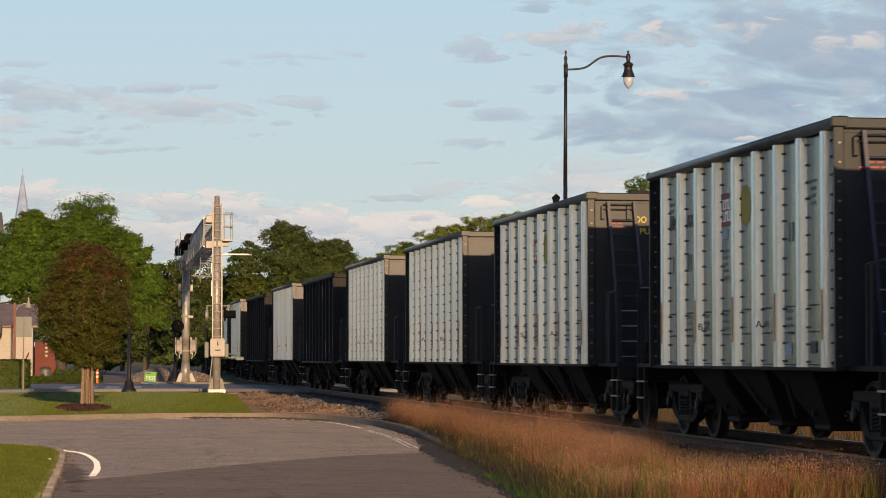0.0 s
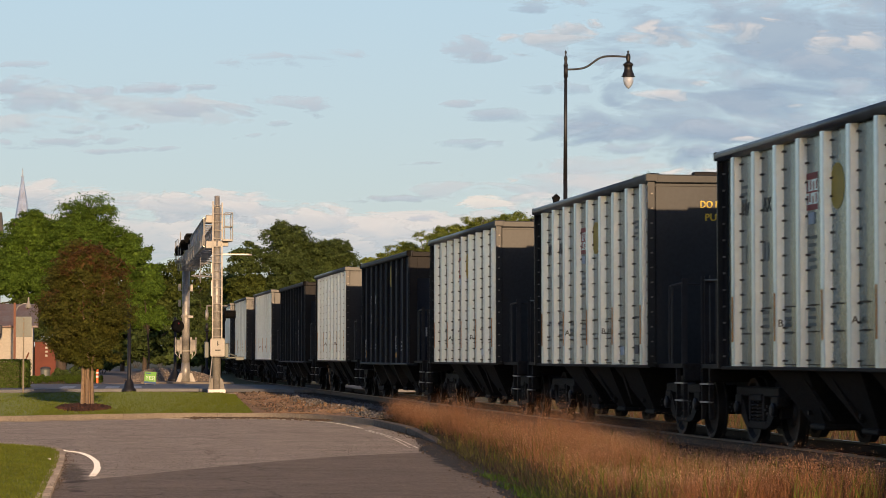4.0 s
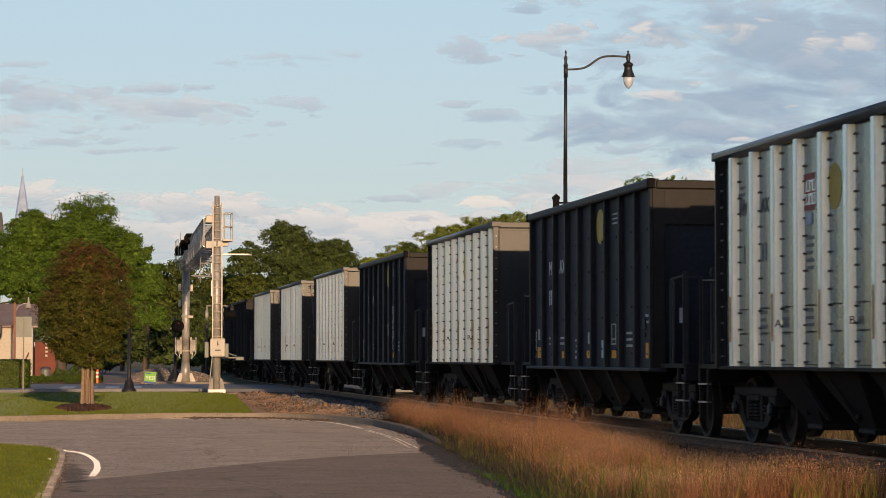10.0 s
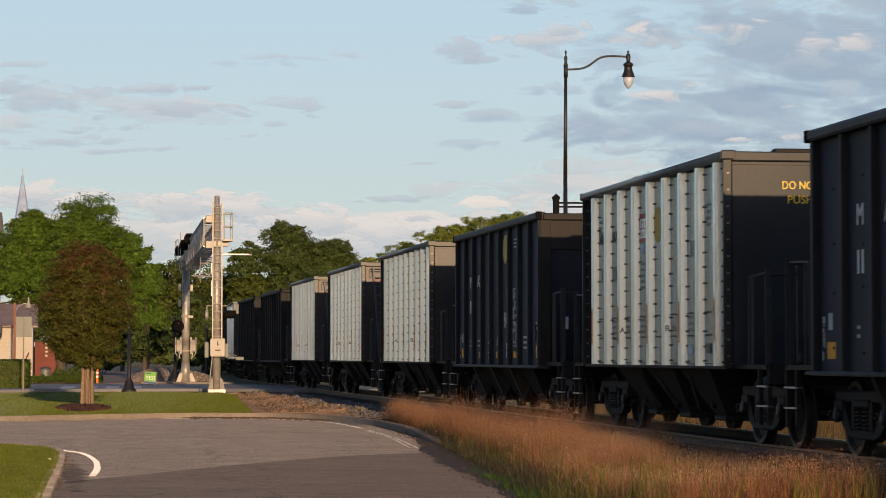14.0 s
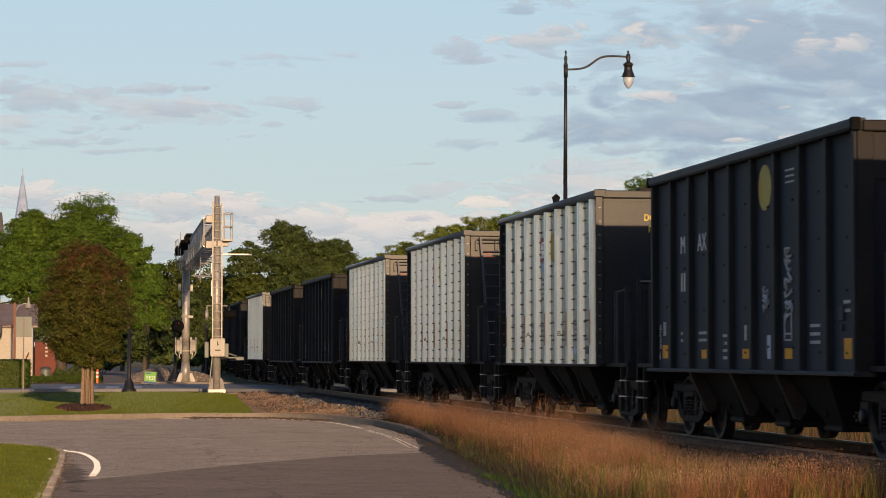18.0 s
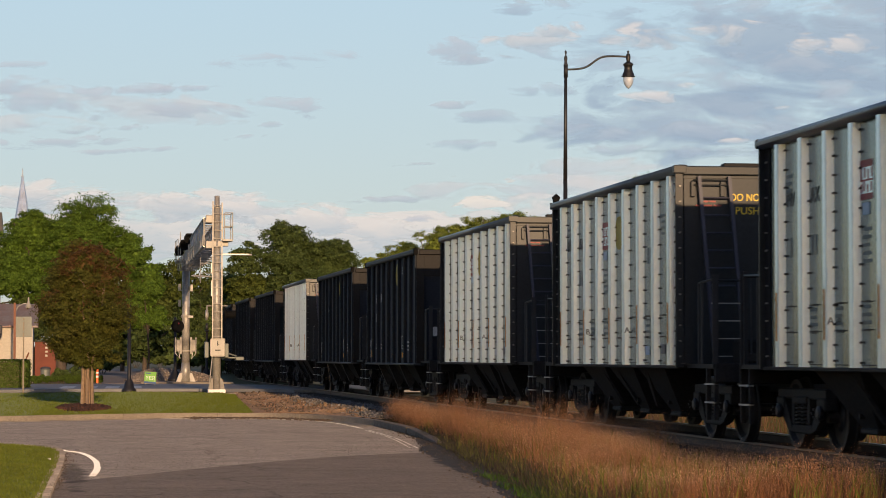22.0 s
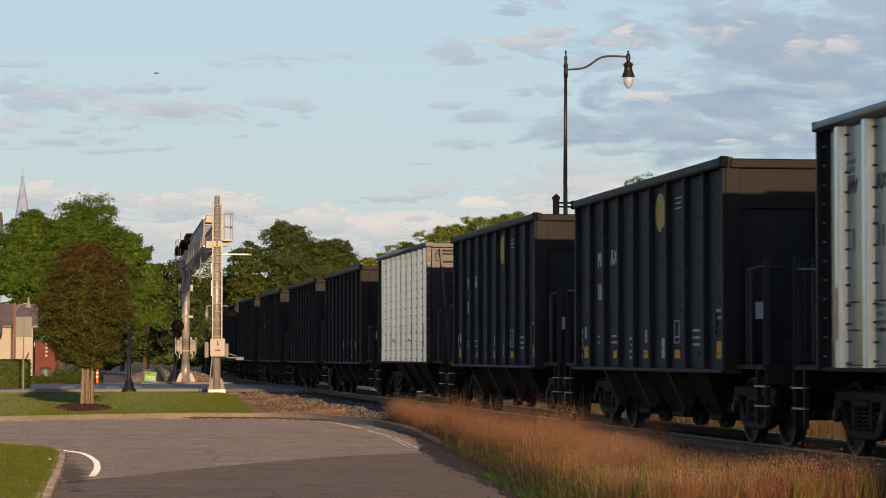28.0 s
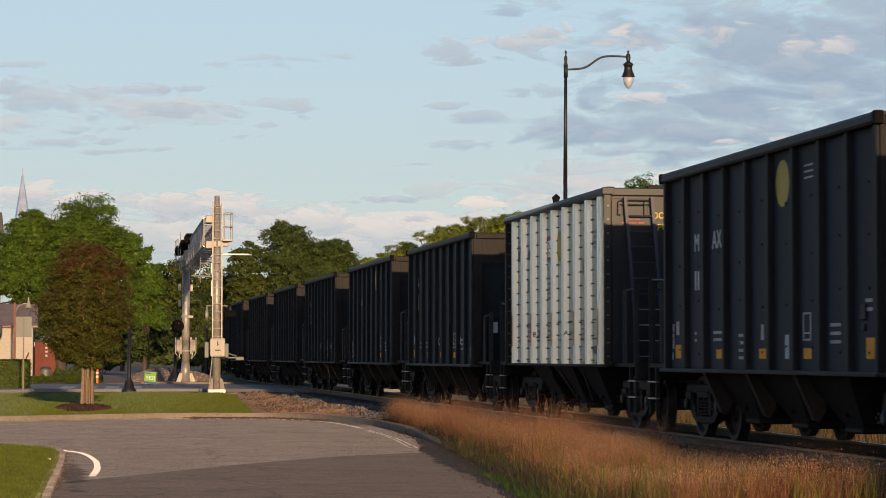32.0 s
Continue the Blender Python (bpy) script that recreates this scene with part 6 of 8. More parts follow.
def clipped_hedge(label, x, y, z, w, d, h, n, leaf, seed):
    """A hedge cut to a box: leaves spread over its faces, a little uneven."""
    b = thing("hedge", label, "hedge", at=pose(x, y, z))
    r = np.random.default_rng(seed)
    u = r.uniform(-1, 1, (n, 3))
    k = r.integers(0, 3, n)
    face = np.zeros((n, 3))
    face[np.arange(n), k] = np.sign(u[np.arange(n), k])
    u[np.arange(n), k] = face[np.arange(n), k]
    u *= (1 + r.normal(0, 0.03, (n, 1))) * np.minimum(1, 1.5 / np.linalg.norm(u, axis=1))[:, None]
    nrm = face + r.normal(0, 0.45, (n, 3))
    a = np.cross(nrm, r.normal(0, 1, (n, 3)))
    a /= np.linalg.norm(a, axis=1)[:, None]
    c = np.cross(a, nrm)
    c /= np.linalg.norm(c, axis=1)[:, None]
    s = leaf * r.uniform(0.6, 1.3, (n, 1))
    part("foliage", quads("foliage", u * [w / 2, d / 2, h / 2] + [0, 0, h / 2], a * s * 0.6, c * s, HEDGE), None, b)
    part("core", Shape().box(-w * 0.46, w * 0.46, -d * 0.46, d * 0.46, 0, h * 0.94, 0.05), EARTH, b, "dark twiggy inside")


clipped_hedge("dense box-clipped green hedge by the street", -2.3, 104, -0.06, 2.6, 1.8, 1.12, 22000, 0.032, 81)
for i in range(8):
    bush("low leafy hedge plant along the street", -0.95 + i * 0.42, 118.5, -0.06, (0.32, 0.4, 0.22), 14, 0.05, HEDGE, 90 + i, "hedge plants", 110)
for x, y in ((0.9, 121), (1.5, 123), (0.3, 125)):
    bush("low shrub by the building", x, y, -0.05, (0.5, 0.6, 0.4), 18, 0.07, LEAF_DK, int(100 + x * 10), "hedge plants")

for i in range(12):
    x = (-1.5, 0.2, 1.9, 3.3, 9.6, 11.0, 12.4, 13.8, 15.2, 16.6, 18.2, 20.0)[i]
    bush("dark undergrowth below the far trees", x, 176 + (i * 37 % 5) * 4, -0.05, (1.7, 1.4, 1.0 + 0.4 * (i % 3)), 40, 0.2, LEAF_DK, 130 + i, "undergrowth")

for i in range(7):
    bush("dark undergrowth below the far trees", 6.5 + i * 2.9, 292 + (i % 3) * 3, -0.05, (2.3, 1.6, 1.3 + 0.3 * (i % 2)), 44, 0.26, LEAF_DK, 160 + i, "undergrowth")

# ---- signal bridge ----
MAST_A, MAST_B = (6.01, 95.2, -0.19), (6.13, 120.0, 0.0)
bridge = thing("signal_bridge", "galvanised steel railway signal bridge on two tubular masts", "signal bridge")
s = Shape()
s.rod((MAST_A[0], MAST_A[1], -0.1), (MAST_A[0], MAST_A[1], 6.75), 0.158, 20, 0.132)
s.lathe([(0.14, 6.75), (0.15, 6.78), (0.10, 6.8), (0.10, 7.2), (0.06, 7.22)], 14, (MAST_A[0], MAST_A[1], 0))
ma = part("mast", s, GALV, bridge, "galvanised tubular mast", True)
s = Shape()
s.box(MAST_A[0] - 0.32, MAST_A[0] + 0.32, MAST_A[1] - 0.32, MAST_A[1] + 0.32, -0.24, -0.02, 0.01)
part("base_plate", s, PAINT, ma, "white painted base plate")
for ex, ey in ((-1, -1), (1, -1), (1, 1), (-1, 1)):
    s = Shape()
    x, y = MAST_A[0] + ex * 0.13, MAST_A[1] + ey * 0.13
    s.add([(x, y, -0.03), (x + ex * 0.17, y + ey * 0.1, -0.03), (x + ex * 0.10, y + ey * 0.06, 0.32), (x, y, 0.45),
           (x, y + 0.03, -0.03), (x + ex * 0.17, y + ey * 0.1 + 0.03, -0.03), (x + ex * 0.10, y + ey * 0.06 + 0.03, 0.32), (x, y + 0.03, 0.45)],
          [(0, 1, 2, 3), (7, 6, 5, 4), (0, 4, 5, 1), (1, 5, 6, 2), (2, 6, 7, 3)])
    part("gusset", s, CASE, ma)
lad = Shape()
LX, LY = MAST_A[0] + 0.005, MAST_A[1] - 0.20
for x in (-0.17, 0.17):
    lad.box(LX + x - 0.024, LX + x + 0.024, LY - 0.03, LY + 0.03, 1.85, 6.95 if x > 0 else 7.0, 0.004)
ladder = part("ladder", lad, PALE_STEEL, bridge, "pale steel climbing ladder")
for j in range(17):
    rg = Shape()
    rg.rod((LX - 0.17, LY, 1.95 + j * 0.305), (LX + 0.17, LY, 1.95 + j * 0.305), 0.022)
    part("rung", rg, PALE_STEEL, ladder)
s = Shape()
s.box(MAST_A[0] - 0.25, MAST_A[0] + 0.27, LY - 0.22, LY + 0.02, 1.22, 1.86, 0.02)
case = part("relay_case", s, CASE, bridge, "cream painted relay case with rounded rim")
s = Shape()
for a, b, c, d in ((-0.27, 0.29, 1.20, 1.235), (-0.27, 0.29, 1.845, 1.88)):
    s.box(MAST_A[0] + a, MAST_A[0] + b, LY - 0.24, LY - 0.20, c, d)
for a in (-0.27, 0.255):
    s.box(MAST_A[0] + a, MAST_A[0] + a + 0.035, LY - 0.24, LY - 0.20, 1.20, 1.88)
part("case_rim", s, BOX_GREY, case)
s = Shape()
s.rod((MAST_A[0] + 0.02, LY - 0.23, 1.66), (MAST_A[0] + 0.02, LY - 0.21, 1.66), 0.03, 10).box(MAST_A[0], MAST_A[0] + 0.03, LY - 0.235, LY - 0.21, 1.6, 1.78).box(MAST_A[0] - 0.08, MAST_A[0] + 0.12, LY - 0.23, LY - 0.215, 1.42, 1.46)
part("case_latch", s, BOLT, case)
for i, (w, h) in enumerate(((0.42, 0.10), (0.36, 0.09), (0.30, 0.12), (0.34, 0.08))):
    solo("paving_stone", Shape().box(-w / 2, w / 2, -0.2, 0.2, -0.1, h, 0.02), KERB_OLD, "rough tan stone block at the foot of the mast", "stone", "stones by the mast", at=pose(5.72 + i * 0.40, MAST_A[1] - 0.62 + 0.05 * (i % 2), -0.26, 2 * i - 2, 0, (4, -7, 9, -3)[i]))
# truss between the masts
x0, y0, x1, y1 = MAST_A[0] - 0.19, MAST_A[1] + 0.15, MAST_B[0] + 0.22, MAST_B[1] - 0.6
zt, zb = 6.36, 5.36
tr = Shape()
for dx in (0.0, 0.55):
    for z in (zt, zb):
        tr.rod((x0 + dx - 0.28, y0, z), (x1 + dx - 0.28, y1, z), 0.055, 8)
truss = part("truss_chords", tr, GALV, bridge)
for i in range(15):
    f, g = i / 14, min(1, (i + 1) / 14)
    ti = Shape()
    xa, ya = x0 + (x1 - x0) * f - 0.28, y0 + (y1 - y0) * f
    xb, yb = x0 + (x1 - x0) * g - 0.28, y0 + (y1 - y0) * g
    for dx in (0.0, 0.55):
        ti.rod((xa + dx, ya, zb), (xa + dx, ya, zt), 0.045, 6)
        if i < 14:
            ti.rod((xa + dx, ya, zb), (xb + dx, yb, zt), 0.035, 6)
    ti.rod((xa, ya, zb), (xa + 0.55, ya, zb), 0.03, 6).rod((xa, ya, zt), (xa + 0.55, ya, zt), 0.03, 6)
    part("truss_web", ti, GALV, truss)
for z in (zt - 0.02, zb + 0.02):
    s = Shape()
    s.box(MAST_A[0] - 0.42, MAST_A[0] - 0.13, MAST_A[1] - 0.14, MAST_A[1] + 0.14, z - 0.14, z + 0.14, 0.02)
    part("truss_bracket", s, CASE, bridge, "pale steel bracket box")
s = Shape()
s.box(MAST_A[0] - 0.15, MAST_A[0] + 0.42, MAST_A[1] - 0.13, MAST_A[1] + 0.13, 5.32, 5.52, 0.02)
part("truss_bracket", s, CASE, bridge)
# platform with railing by the mast
s = Shape()
s.box(MAST_A[0] + 0.18, MAST_A[0] + 0.56, MAST_A[1] - 0.5, MAST_A[1] + 0.5, 5.50, 5.56)
plat = part("platform", s, CASE, bridge)
rl = Shape()
for y in (-0.5, 0.5):
    for x in (0.25, 0.55):
        rl.rod((MAST_A[0] + x, MAST_A[1] + y, 5.55), (MAST_A[0] + x, MAST_A[1] + y, 6.55), 0.018)
    for z in (6.05, 6.55):
        rl.rod((MAST_A[0] + 0.25, MAST_A[1] + y, z), (MAST_A[0] + 0.55, MAST_A[1] + y, z), 0.018)
for z in (6.05, 6.55):
    rl.rod((MAST_A[0] + 0.55, MAST_A[1] - 0.5, z), (MAST_A[0] + 0.55, MAST_A[1] + 0.5, z), 0.018)
part("platform_rail", rl, CASE, plat)
s = Shape()
s.rod((MAST_A[0], MAST_A[1], 5.02), (MAST_A[0] + 1.32, MAST_A[1] + 0.1, 5.02), 0.035, 8)
s.box(MAST_A[0] + 0.15, MAST_A[0] + 1.18, MAST_A[1] - 0.05, MAST_A[1] + 0.05, 5.0, 5.05)
part("side_arm", s, GALV, bridge)
# far mast
s = Shape()
s.rod((MAST_B[0], MAST_B[1], 0.02), (MAST_B[0], MAST_B[1], 6.0), 0.19, 20, 0.17)
s.lathe([(0.30, 0.02), (0.22, 0.6), (0.19, 0.9)], 16, (MAST_B[0], MAST_B[1], 0))
mb2 = part("mast", s, GALV, bridge, "galvanised tubular mast", True)
for ex in (-1, 1):
    s = Shape()
    s.add([(MAST_B[0] + ex * 0.16, MAST_B[1] - 0.2, 0.0), (MAST_B[0] + ex * 0.46, MAST_B[1] - 0.2, 0.0), (MAST_B[0] + ex * 0.30, MAST_B[1] - 0.2, 0.42), (MAST_B[0] + ex * 0.18, MAST_B[1] - 0.2, 0.45),
           (MAST_B[0] + ex * 0.16, MAST_B[1] + 0.2, 0.0), (MAST_B[0] + ex * 0.46, MAST_B[1] + 0.2, 0.0), (MAST_B[0] + ex * 0.30, MAST_B[1] + 0.2, 0.42), (MAST_B[0] + ex * 0.18, MAST_B[1] + 0.2, 0.45)],
          [(0, 1, 2, 3), (7, 6, 5, 4), (0, 4, 5, 1), (1, 5, 6, 2), (2, 6, 7, 3)])
    part("gusset", s, CASE, mb2)
s = Shape()
s.lathe([(0.30, 1.42), (0.31, 1.46), (0.30, 1.5)], 14, (MAST_B[0], MAST_B[1], 0))
s.lathe([(0.22, 3.02), (0.24, 3.1), (0.22, 3.16)], 14, (MAST_B[0], MAST_B[1], 0))
s.box(MAST_B[0] + 0.1, MAST_B[0] + 0.33, MAST_B[1] - 0.3, MAST_B[1] - 0.2, 3.02, 3.12)
part("mast_collar", s, CASE, mb2)
for ex in (-0.36, 0.32):
    s = Shape()
    s.box(MAST_B[0] + ex - 0.11, MAST_B[0] + ex + 0.11, MAST_B[1] - 0.45, MAST_B[1] + 0.1, 1.42, 2.0, 0.03).box(MAST_B[0] + ex * 0.7 - 0.05, MAST_B[0] + ex * 0.7 + 0.05, MAST_B[1] - 0.5, MAST_B[1] - 0.3, 1.3, 2.12, 0.02)
    part("cable_box", s, BOX_GREY, bridge)
    s = Shape()
    s.path([(MAST_B[0] + ex, MAST_B[1] - 0.46, 1.5), (MAST_B[0] + ex * 0.8, MAST_B[1] - 0.46, 1.1), (MAST_B[0] + ex * 1.4, MAST_B[1] - 0.46, 1.35), (MAST_B[0] + ex * 1.4, MAST_B[1] - 0.46, 2.1)], 0.03)
    part("conduit", s, GALV, bridge)
s = Shape()
s.box(MAST_B[0] - 0.5, MAST_B[0] + 0.6, MAST_B[1] - 2.6, MAST_B[1] + 0.2, 5.62, 5.68)
for y in (-2.6, -1.3, 0.1):
    for x in (-0.5, 0.6):
        s.rod((MAST_B[0] + x, MAST_B[1] + y, 5.66), (MAST_B[0] + x, MAST_B[1] + y, 6.6), 0.016)
for x in (-0.5, 0.6):
    for z in (6.1, 6.6):
        s.rod((MAST_B[0] + x, MAST_B[1] - 2.6, z), (MAST_B[0] + x, MAST_B[1] + 0.1, z), 0.016)
part("walkway", s, GALV, bridge)


def signal_head(parent, x, y, z, r=0.22, lit=False, facing=1, n=1):
    """A round black signal head: backing disc, hood and lens."""
    s = Shape()
    s.lathe([(0.05, 0.12), (r * 0.55, 0.10), (r * 0.6, 0.02), (r, 0.02), (r, 0.0)], 18, (x, y, z), "y")
    hd = part("signal_head", s, SIG_BLACK, parent, "black round signal head with a hood")
    s = Shape()
    m, vsh, fsh = 12, [], []
    for i in range(m + 1):
        a = -0.4 + (math.pi + 0.8) * i / m
        for d in (0.0, facing * 0.34):
            rr = r * 0.62 if d == 0 else r * 0.66
            if d and (i < 2 or i > m - 2):
                d *= 0.4
            vsh.append((x + rr * math.cos(a), y + d, z + rr * math.sin(a)))
    fsh = [(2 * i, 2 * i + 2, 2 * i + 3, 2 * i + 1) for i in range(m)]
    s.add(vsh, fsh)
    part("hood", s, SIG_BLACK, hd)
    s = Shape()
    s.lathe([(r * 0.5, 0.0), (r * 0.42, -0.03), (r * 0.1, -0.045)], 14, (x, y + 0.13, z), "y")
    part("lens", s, LAMP_RED if lit else LENS_RED, hd)


for x, y, z in ((5.70, 118.0, 6.10), (5.77, 115.0, 6.24), (5.83, 112.0, 6.38)):
    signal_head(bridge, x, y, z, 0.21, facing=-1)
    s = Shape()
    s.rod((x, y + 0.12, z + 0.05), (x + 0.5, y + 0.12, z + 0.05), 0.04, 6).box(x - 0.12, x + 0.22, y + 0.1, y + 0.6, z - 0.22, z + 0.24, 0.04)
    part("signal_bracket", s, SIG_BLACK, bridge)
# gear hung below the truss
rg_ = random.Random(61)
for i in range(11):
    y = 103.0 + i * 1.45
    x = 5.72 + (y - 95) * 0.0137 + rg_.uniform(-0.05, 0.4)
    h, w = rg_.uniform(0.10, 0.34), rg_.uniform(0.06, 0.16)
    part("cable_box", Shape().box(x - w, x + w, y - 0.2, y + 0.2, 5.40 - h, 5.40, 0.015), GALV if i % 3 else CASE, bridge)
gr = Shape()
for i in range(9):
    y = 103.2 + i * 2.0
    x = 5.62 + i * 0.012
    gr.rod((x, y, 5.22), (6.5, y, 5.22), 0.03).rod((x, y, 5.22), (x, y, 5.75), 0.022)
gr.rod((5.62, 103.2, 5.74), (5.72, 119.2, 5.74), 0.02)
part("catwalk", gr, GALV, bridge)
# arm and meter frame on the near mast
s = Shape()
s.rod((MAST_A[0] - 0.95, MAST_A[1], 4.22), (MAST_A[0], MAST_A[1], 4.18), 0.028, 8)
s.rod((MAST_A[0] - 0.62, MAST_A[1], 4.32), (MAST_A[0], MAST_A[1], 4.32), 0.014).rod((MAST_A[0] - 0.62, MAST_A[1], 4.68), (MAST_A[0], MAST_A[1], 4.68), 0.014).rod((MAST_A[0] - 0.62, MAST_A[1], 3.95), (MAST_A[0] - 0.62, MAST_A[1], 4.9), 0.014)
part("side_arm", s, GALV, bridge)
s = Shape()
s.box(MAST_A[0] - 0.22, MAST_A[0] - 0.15, MAST_A[1] - 0.1, MAST_A[1] + 0.1, 3.45, 4.05, 0.01).box(MAST_A[0] - 0.23, MAST_A[0] - 0.15, MAST_A[1] - 0.1, MAST_A[1] + 0.1, 4.3, 4.7, 0.01)
part("terminal_box", s, GALV, bridge)
for x, z in ((-0.30, 4.45), (0.25, 4.42), (-0.30, 3.7)):
    part("terminal_box", Shape().box(MAST_B[0] + x - 0.06, MAST_B[0] + x + 0.06, MAST_B[1] - 0.25, MAST_B[1], z - 0.16, z + 0.16, 0.01), CASE, bridge)
part("aerial", Shape().rod((5.74, 117.5, 5.9), (5.74, 117.5, 6.95), 0.02), GALV, bridge)
part("gate_box", Shape().box(MAST_A[0] - 0.46, MAST_A[0] - 0.30, MAST_A[1] - 0.2, MAST_A[1] + 0.2, 1.15, 1.76, 0.03), SIGN_BACK, bridge)
s = Shape()
s.path([(MAST_A[0] - 0.30, MAST_A[1] - 0.2, -0.1), (MAST_A[0] - 0.24, MAST_A[1] - 0.22, 0.5), (MAST_A[0] - 0.17, MAST_A[1] - 0.2, 1.22)], 0.025)
part("conduit", s, GALV, bridge)
solo("concrete_pad", Shape().box(5.52, 6.95, 94.5, 96.2, -0.35, -0.16, 0.02), CONCRETE, "low concrete pad under the signal mast", "concrete pad")
signal_head(bridge, 5.72, 119.4, 2.62, 0.30)
part("flasher", Shape().lathe([(0.04, 0.0), (0.03, -0.03), (0.01, -0.04)], 12, (5.74, 118.85, 2.74), "y"), LAMP_RED, bridge, "dim red flasher lens")
part("flasher", Shape().lathe([(0.045, 0.0), (0.04, -0.03), (0.01, -0.04)], 12, (MAST_A[0] + 0.60, MAST_A[1] + 0.1, 2.76), "y"), LAMP_RED, bridge, "lit red flasher")
part("side_lamp", Shape().lathe([(0.05, -0.06), (0.19, -0.04), (0.20, 0.0), (0.17, 0.05), (0.06, 0.08)], 16, (MAST_A[0] - 0.38, MAST_A[1], 2.75), "x"), GALV, bridge, "round silver lamp seen edge on", True)
part("side_lamp", Shape().lathe([(0.05, -0.08), (0.26, -0.04), (0.26, 0.0), (0.15, 0.02), (0.15, 0.38), (0.13, 0.38), (0.13, 0.04)], 16, (MAST_A[0] + 0.34, MAST_A[1] + 0.2, 2.78), "x"), SIG_BLACK, bridge, "black hooded lamp seen from the side")
s = Shape()
s.rod((MAST_A[0] - 0.38, MAST_A[1], 3.1), (MAST_A[0] + 0.4, MAST_A[1], 3.1), 0.03).rod((MAST_A[0] - 0.36, MAST_A[1], 2.85), (MAST_A[0] - 0.36, MAST_A[1], 3.1), 0.03)
part("signal_arm", s, GALV, bridge)
# crossing gate mechanism at the street
part("gate_box", Shape().box(MAST_A[0] + 0.30, MAST_A[0] + 0.44, MAST_A[1] - 0.2, MAST_A[1] + 0.25, 1.15, 1.70, 0.03), SIGN_BACK, bridge)
part("gate_arm", Shape().box(MAST_A[0] + 0.10, MAST_A[0] + 1.0, MAST_A[1] + 0.05, MAST_A[1] + 0.15, 1.13, 1.19, 0.01).rod((MAST_A[0] + 0.2, MAST_A[1], 1.4), (MAST_A[0] + 0.75, MAST_A[1] + 0.1, 1.22), 0.03), SIGN_BACK, bridge)
part("counterweight", Shape().box(MAST_A[0] + 0.72, MAST_A[0] + 1.02, MAST_A[1], MAST_A[1] + 0.2, 1.06, 1.20, 0.02), SIGN_BACK, bridge)

# ---- street lamps ----
def bent_lamp(x, y, z):
    L = thing("street_lamp", "tall black street lamp with curved arm and pendant globe", "street lamp", at=pose(x, y, z))
    s = Shape()
    s.lathe([(0.24, 0), (0.24, 0.12), (0.16, 0.3), (0.14, 0.9), (0.10, 1.0)], 16)
    s.rod((0, 0, 0.9), (-0.02, 0, 6.5), 0.085, 14, 0.062).rod((-0.02, 0, 6.5), (0.0, 0, 9.95), 0.062, 14, 0.045)
    s.rod((0, 0, 9.62), (0, 0, 10.02), 0.062, 12)
    s.lathe([(0.066, 9.96), (0.075, 9.99), (0.05, 10.03), (0.04, 10.12), (0.06, 10.18), (0.045, 10.24), (0.015, 10.30), (0.03, 10.35), (0.035, 10.39), (0.01, 10.44)], 12)
    part("pole", s, IRON, L, "slim tapered black pole with a finial", True)
    pts = []
    for i in range(17):
        f = i / 16
        u = 0.12 + 1.73 * f
        z = 9.86 + 0.42 / (1 + math.exp(-(f - 0.42) * 13)) + 0.02 * math.sin(f * 3.14)
        pts.append((u, 0, z))
    s = Shape()
    s.path([(0.0, 0, 9.86)] + pts + [(1.95, 0, 10.28)], 0.030, 8)
    part("arm", s, IRON, L, "", True)
    s = Shape()
    X = 1.93
    s.rod((X, 0, 10.15), (X, 0, 10.34), 0.045, 12)
    s.lathe([(0.01, 10.47), (0.035, 10.45), (0.03, 10.41), (0.015, 10.39), (0.055, 10.36), (0.075, 10.27), (0.06, 10.16), (0.05, 10.12)], 12, (X, 0, 0))
    part("knuckle", s, IRON, L, "", True)
    s = Shape()
    s.lathe([(0.03, 10.16), (0.05, 10.13), (0.09, 10.105), (0.152, 10.06), (0.155, 10.02), (0.125, 10.008), (0.122, 9.90), (0.135, 9.85), (0.155, 9.79), (0.18, 9.745), (0.178, 9.71), (0.208, 9.69), (0.208, 9.67), (0.167, 9.66)], 16, (X, 0, 0))
    part("housing", s, IRON, L, "bell-shaped black lamp housing", True)
    s = Shape()
    s.lathe([(0.155, 9.655), (0.16, 9.57), (0.14, 9.48), (0.095, 9.39), (0.045, 9.33), (0.012, 9.31)], 18, (X, 0, 0))
    g = part("globe", s, GLOBE, L, "clear ribbed glass globe", True)
    return L


bent_lamp(15.22, 75.0, 0.0)
capped = thing("capped_post", "dark post with a small pyramid cap behind the train", "post", at=pose(17.5, 88, -0.2))
part("shaft", Shape().box(-0.10, 0.10, -0.10, 0.10, 0, 6.95, 0.01), SIG_BLACK, capped)
s = Shape()
s.box(-0.12, 0.12, -0.12, 0.12, 6.95, 7.02)
s.add([(-0.13, -0.13, 7.02), (0.13, -0.13, 7.02), (0.13, 0.13, 7.02), (-0.13, 0.13, 7.02), (0, 0, 7.16)], [(0, 1, 4), (1, 2, 4), (2, 3, 4), (3, 0, 4)])
part("cap", s, SIG_BLACK, capped)
part("cross_arm", Shape().box(0.1, 0.95, -0.05, 0.05, 6.66, 6.72, 0.01), SIG_BLACK, capped)
part("cross_arm", Shape().box(0.1, 0.95, -0.05, 0.05, 6.80, 6.86, 0.01), SIG_BLACK, capped)


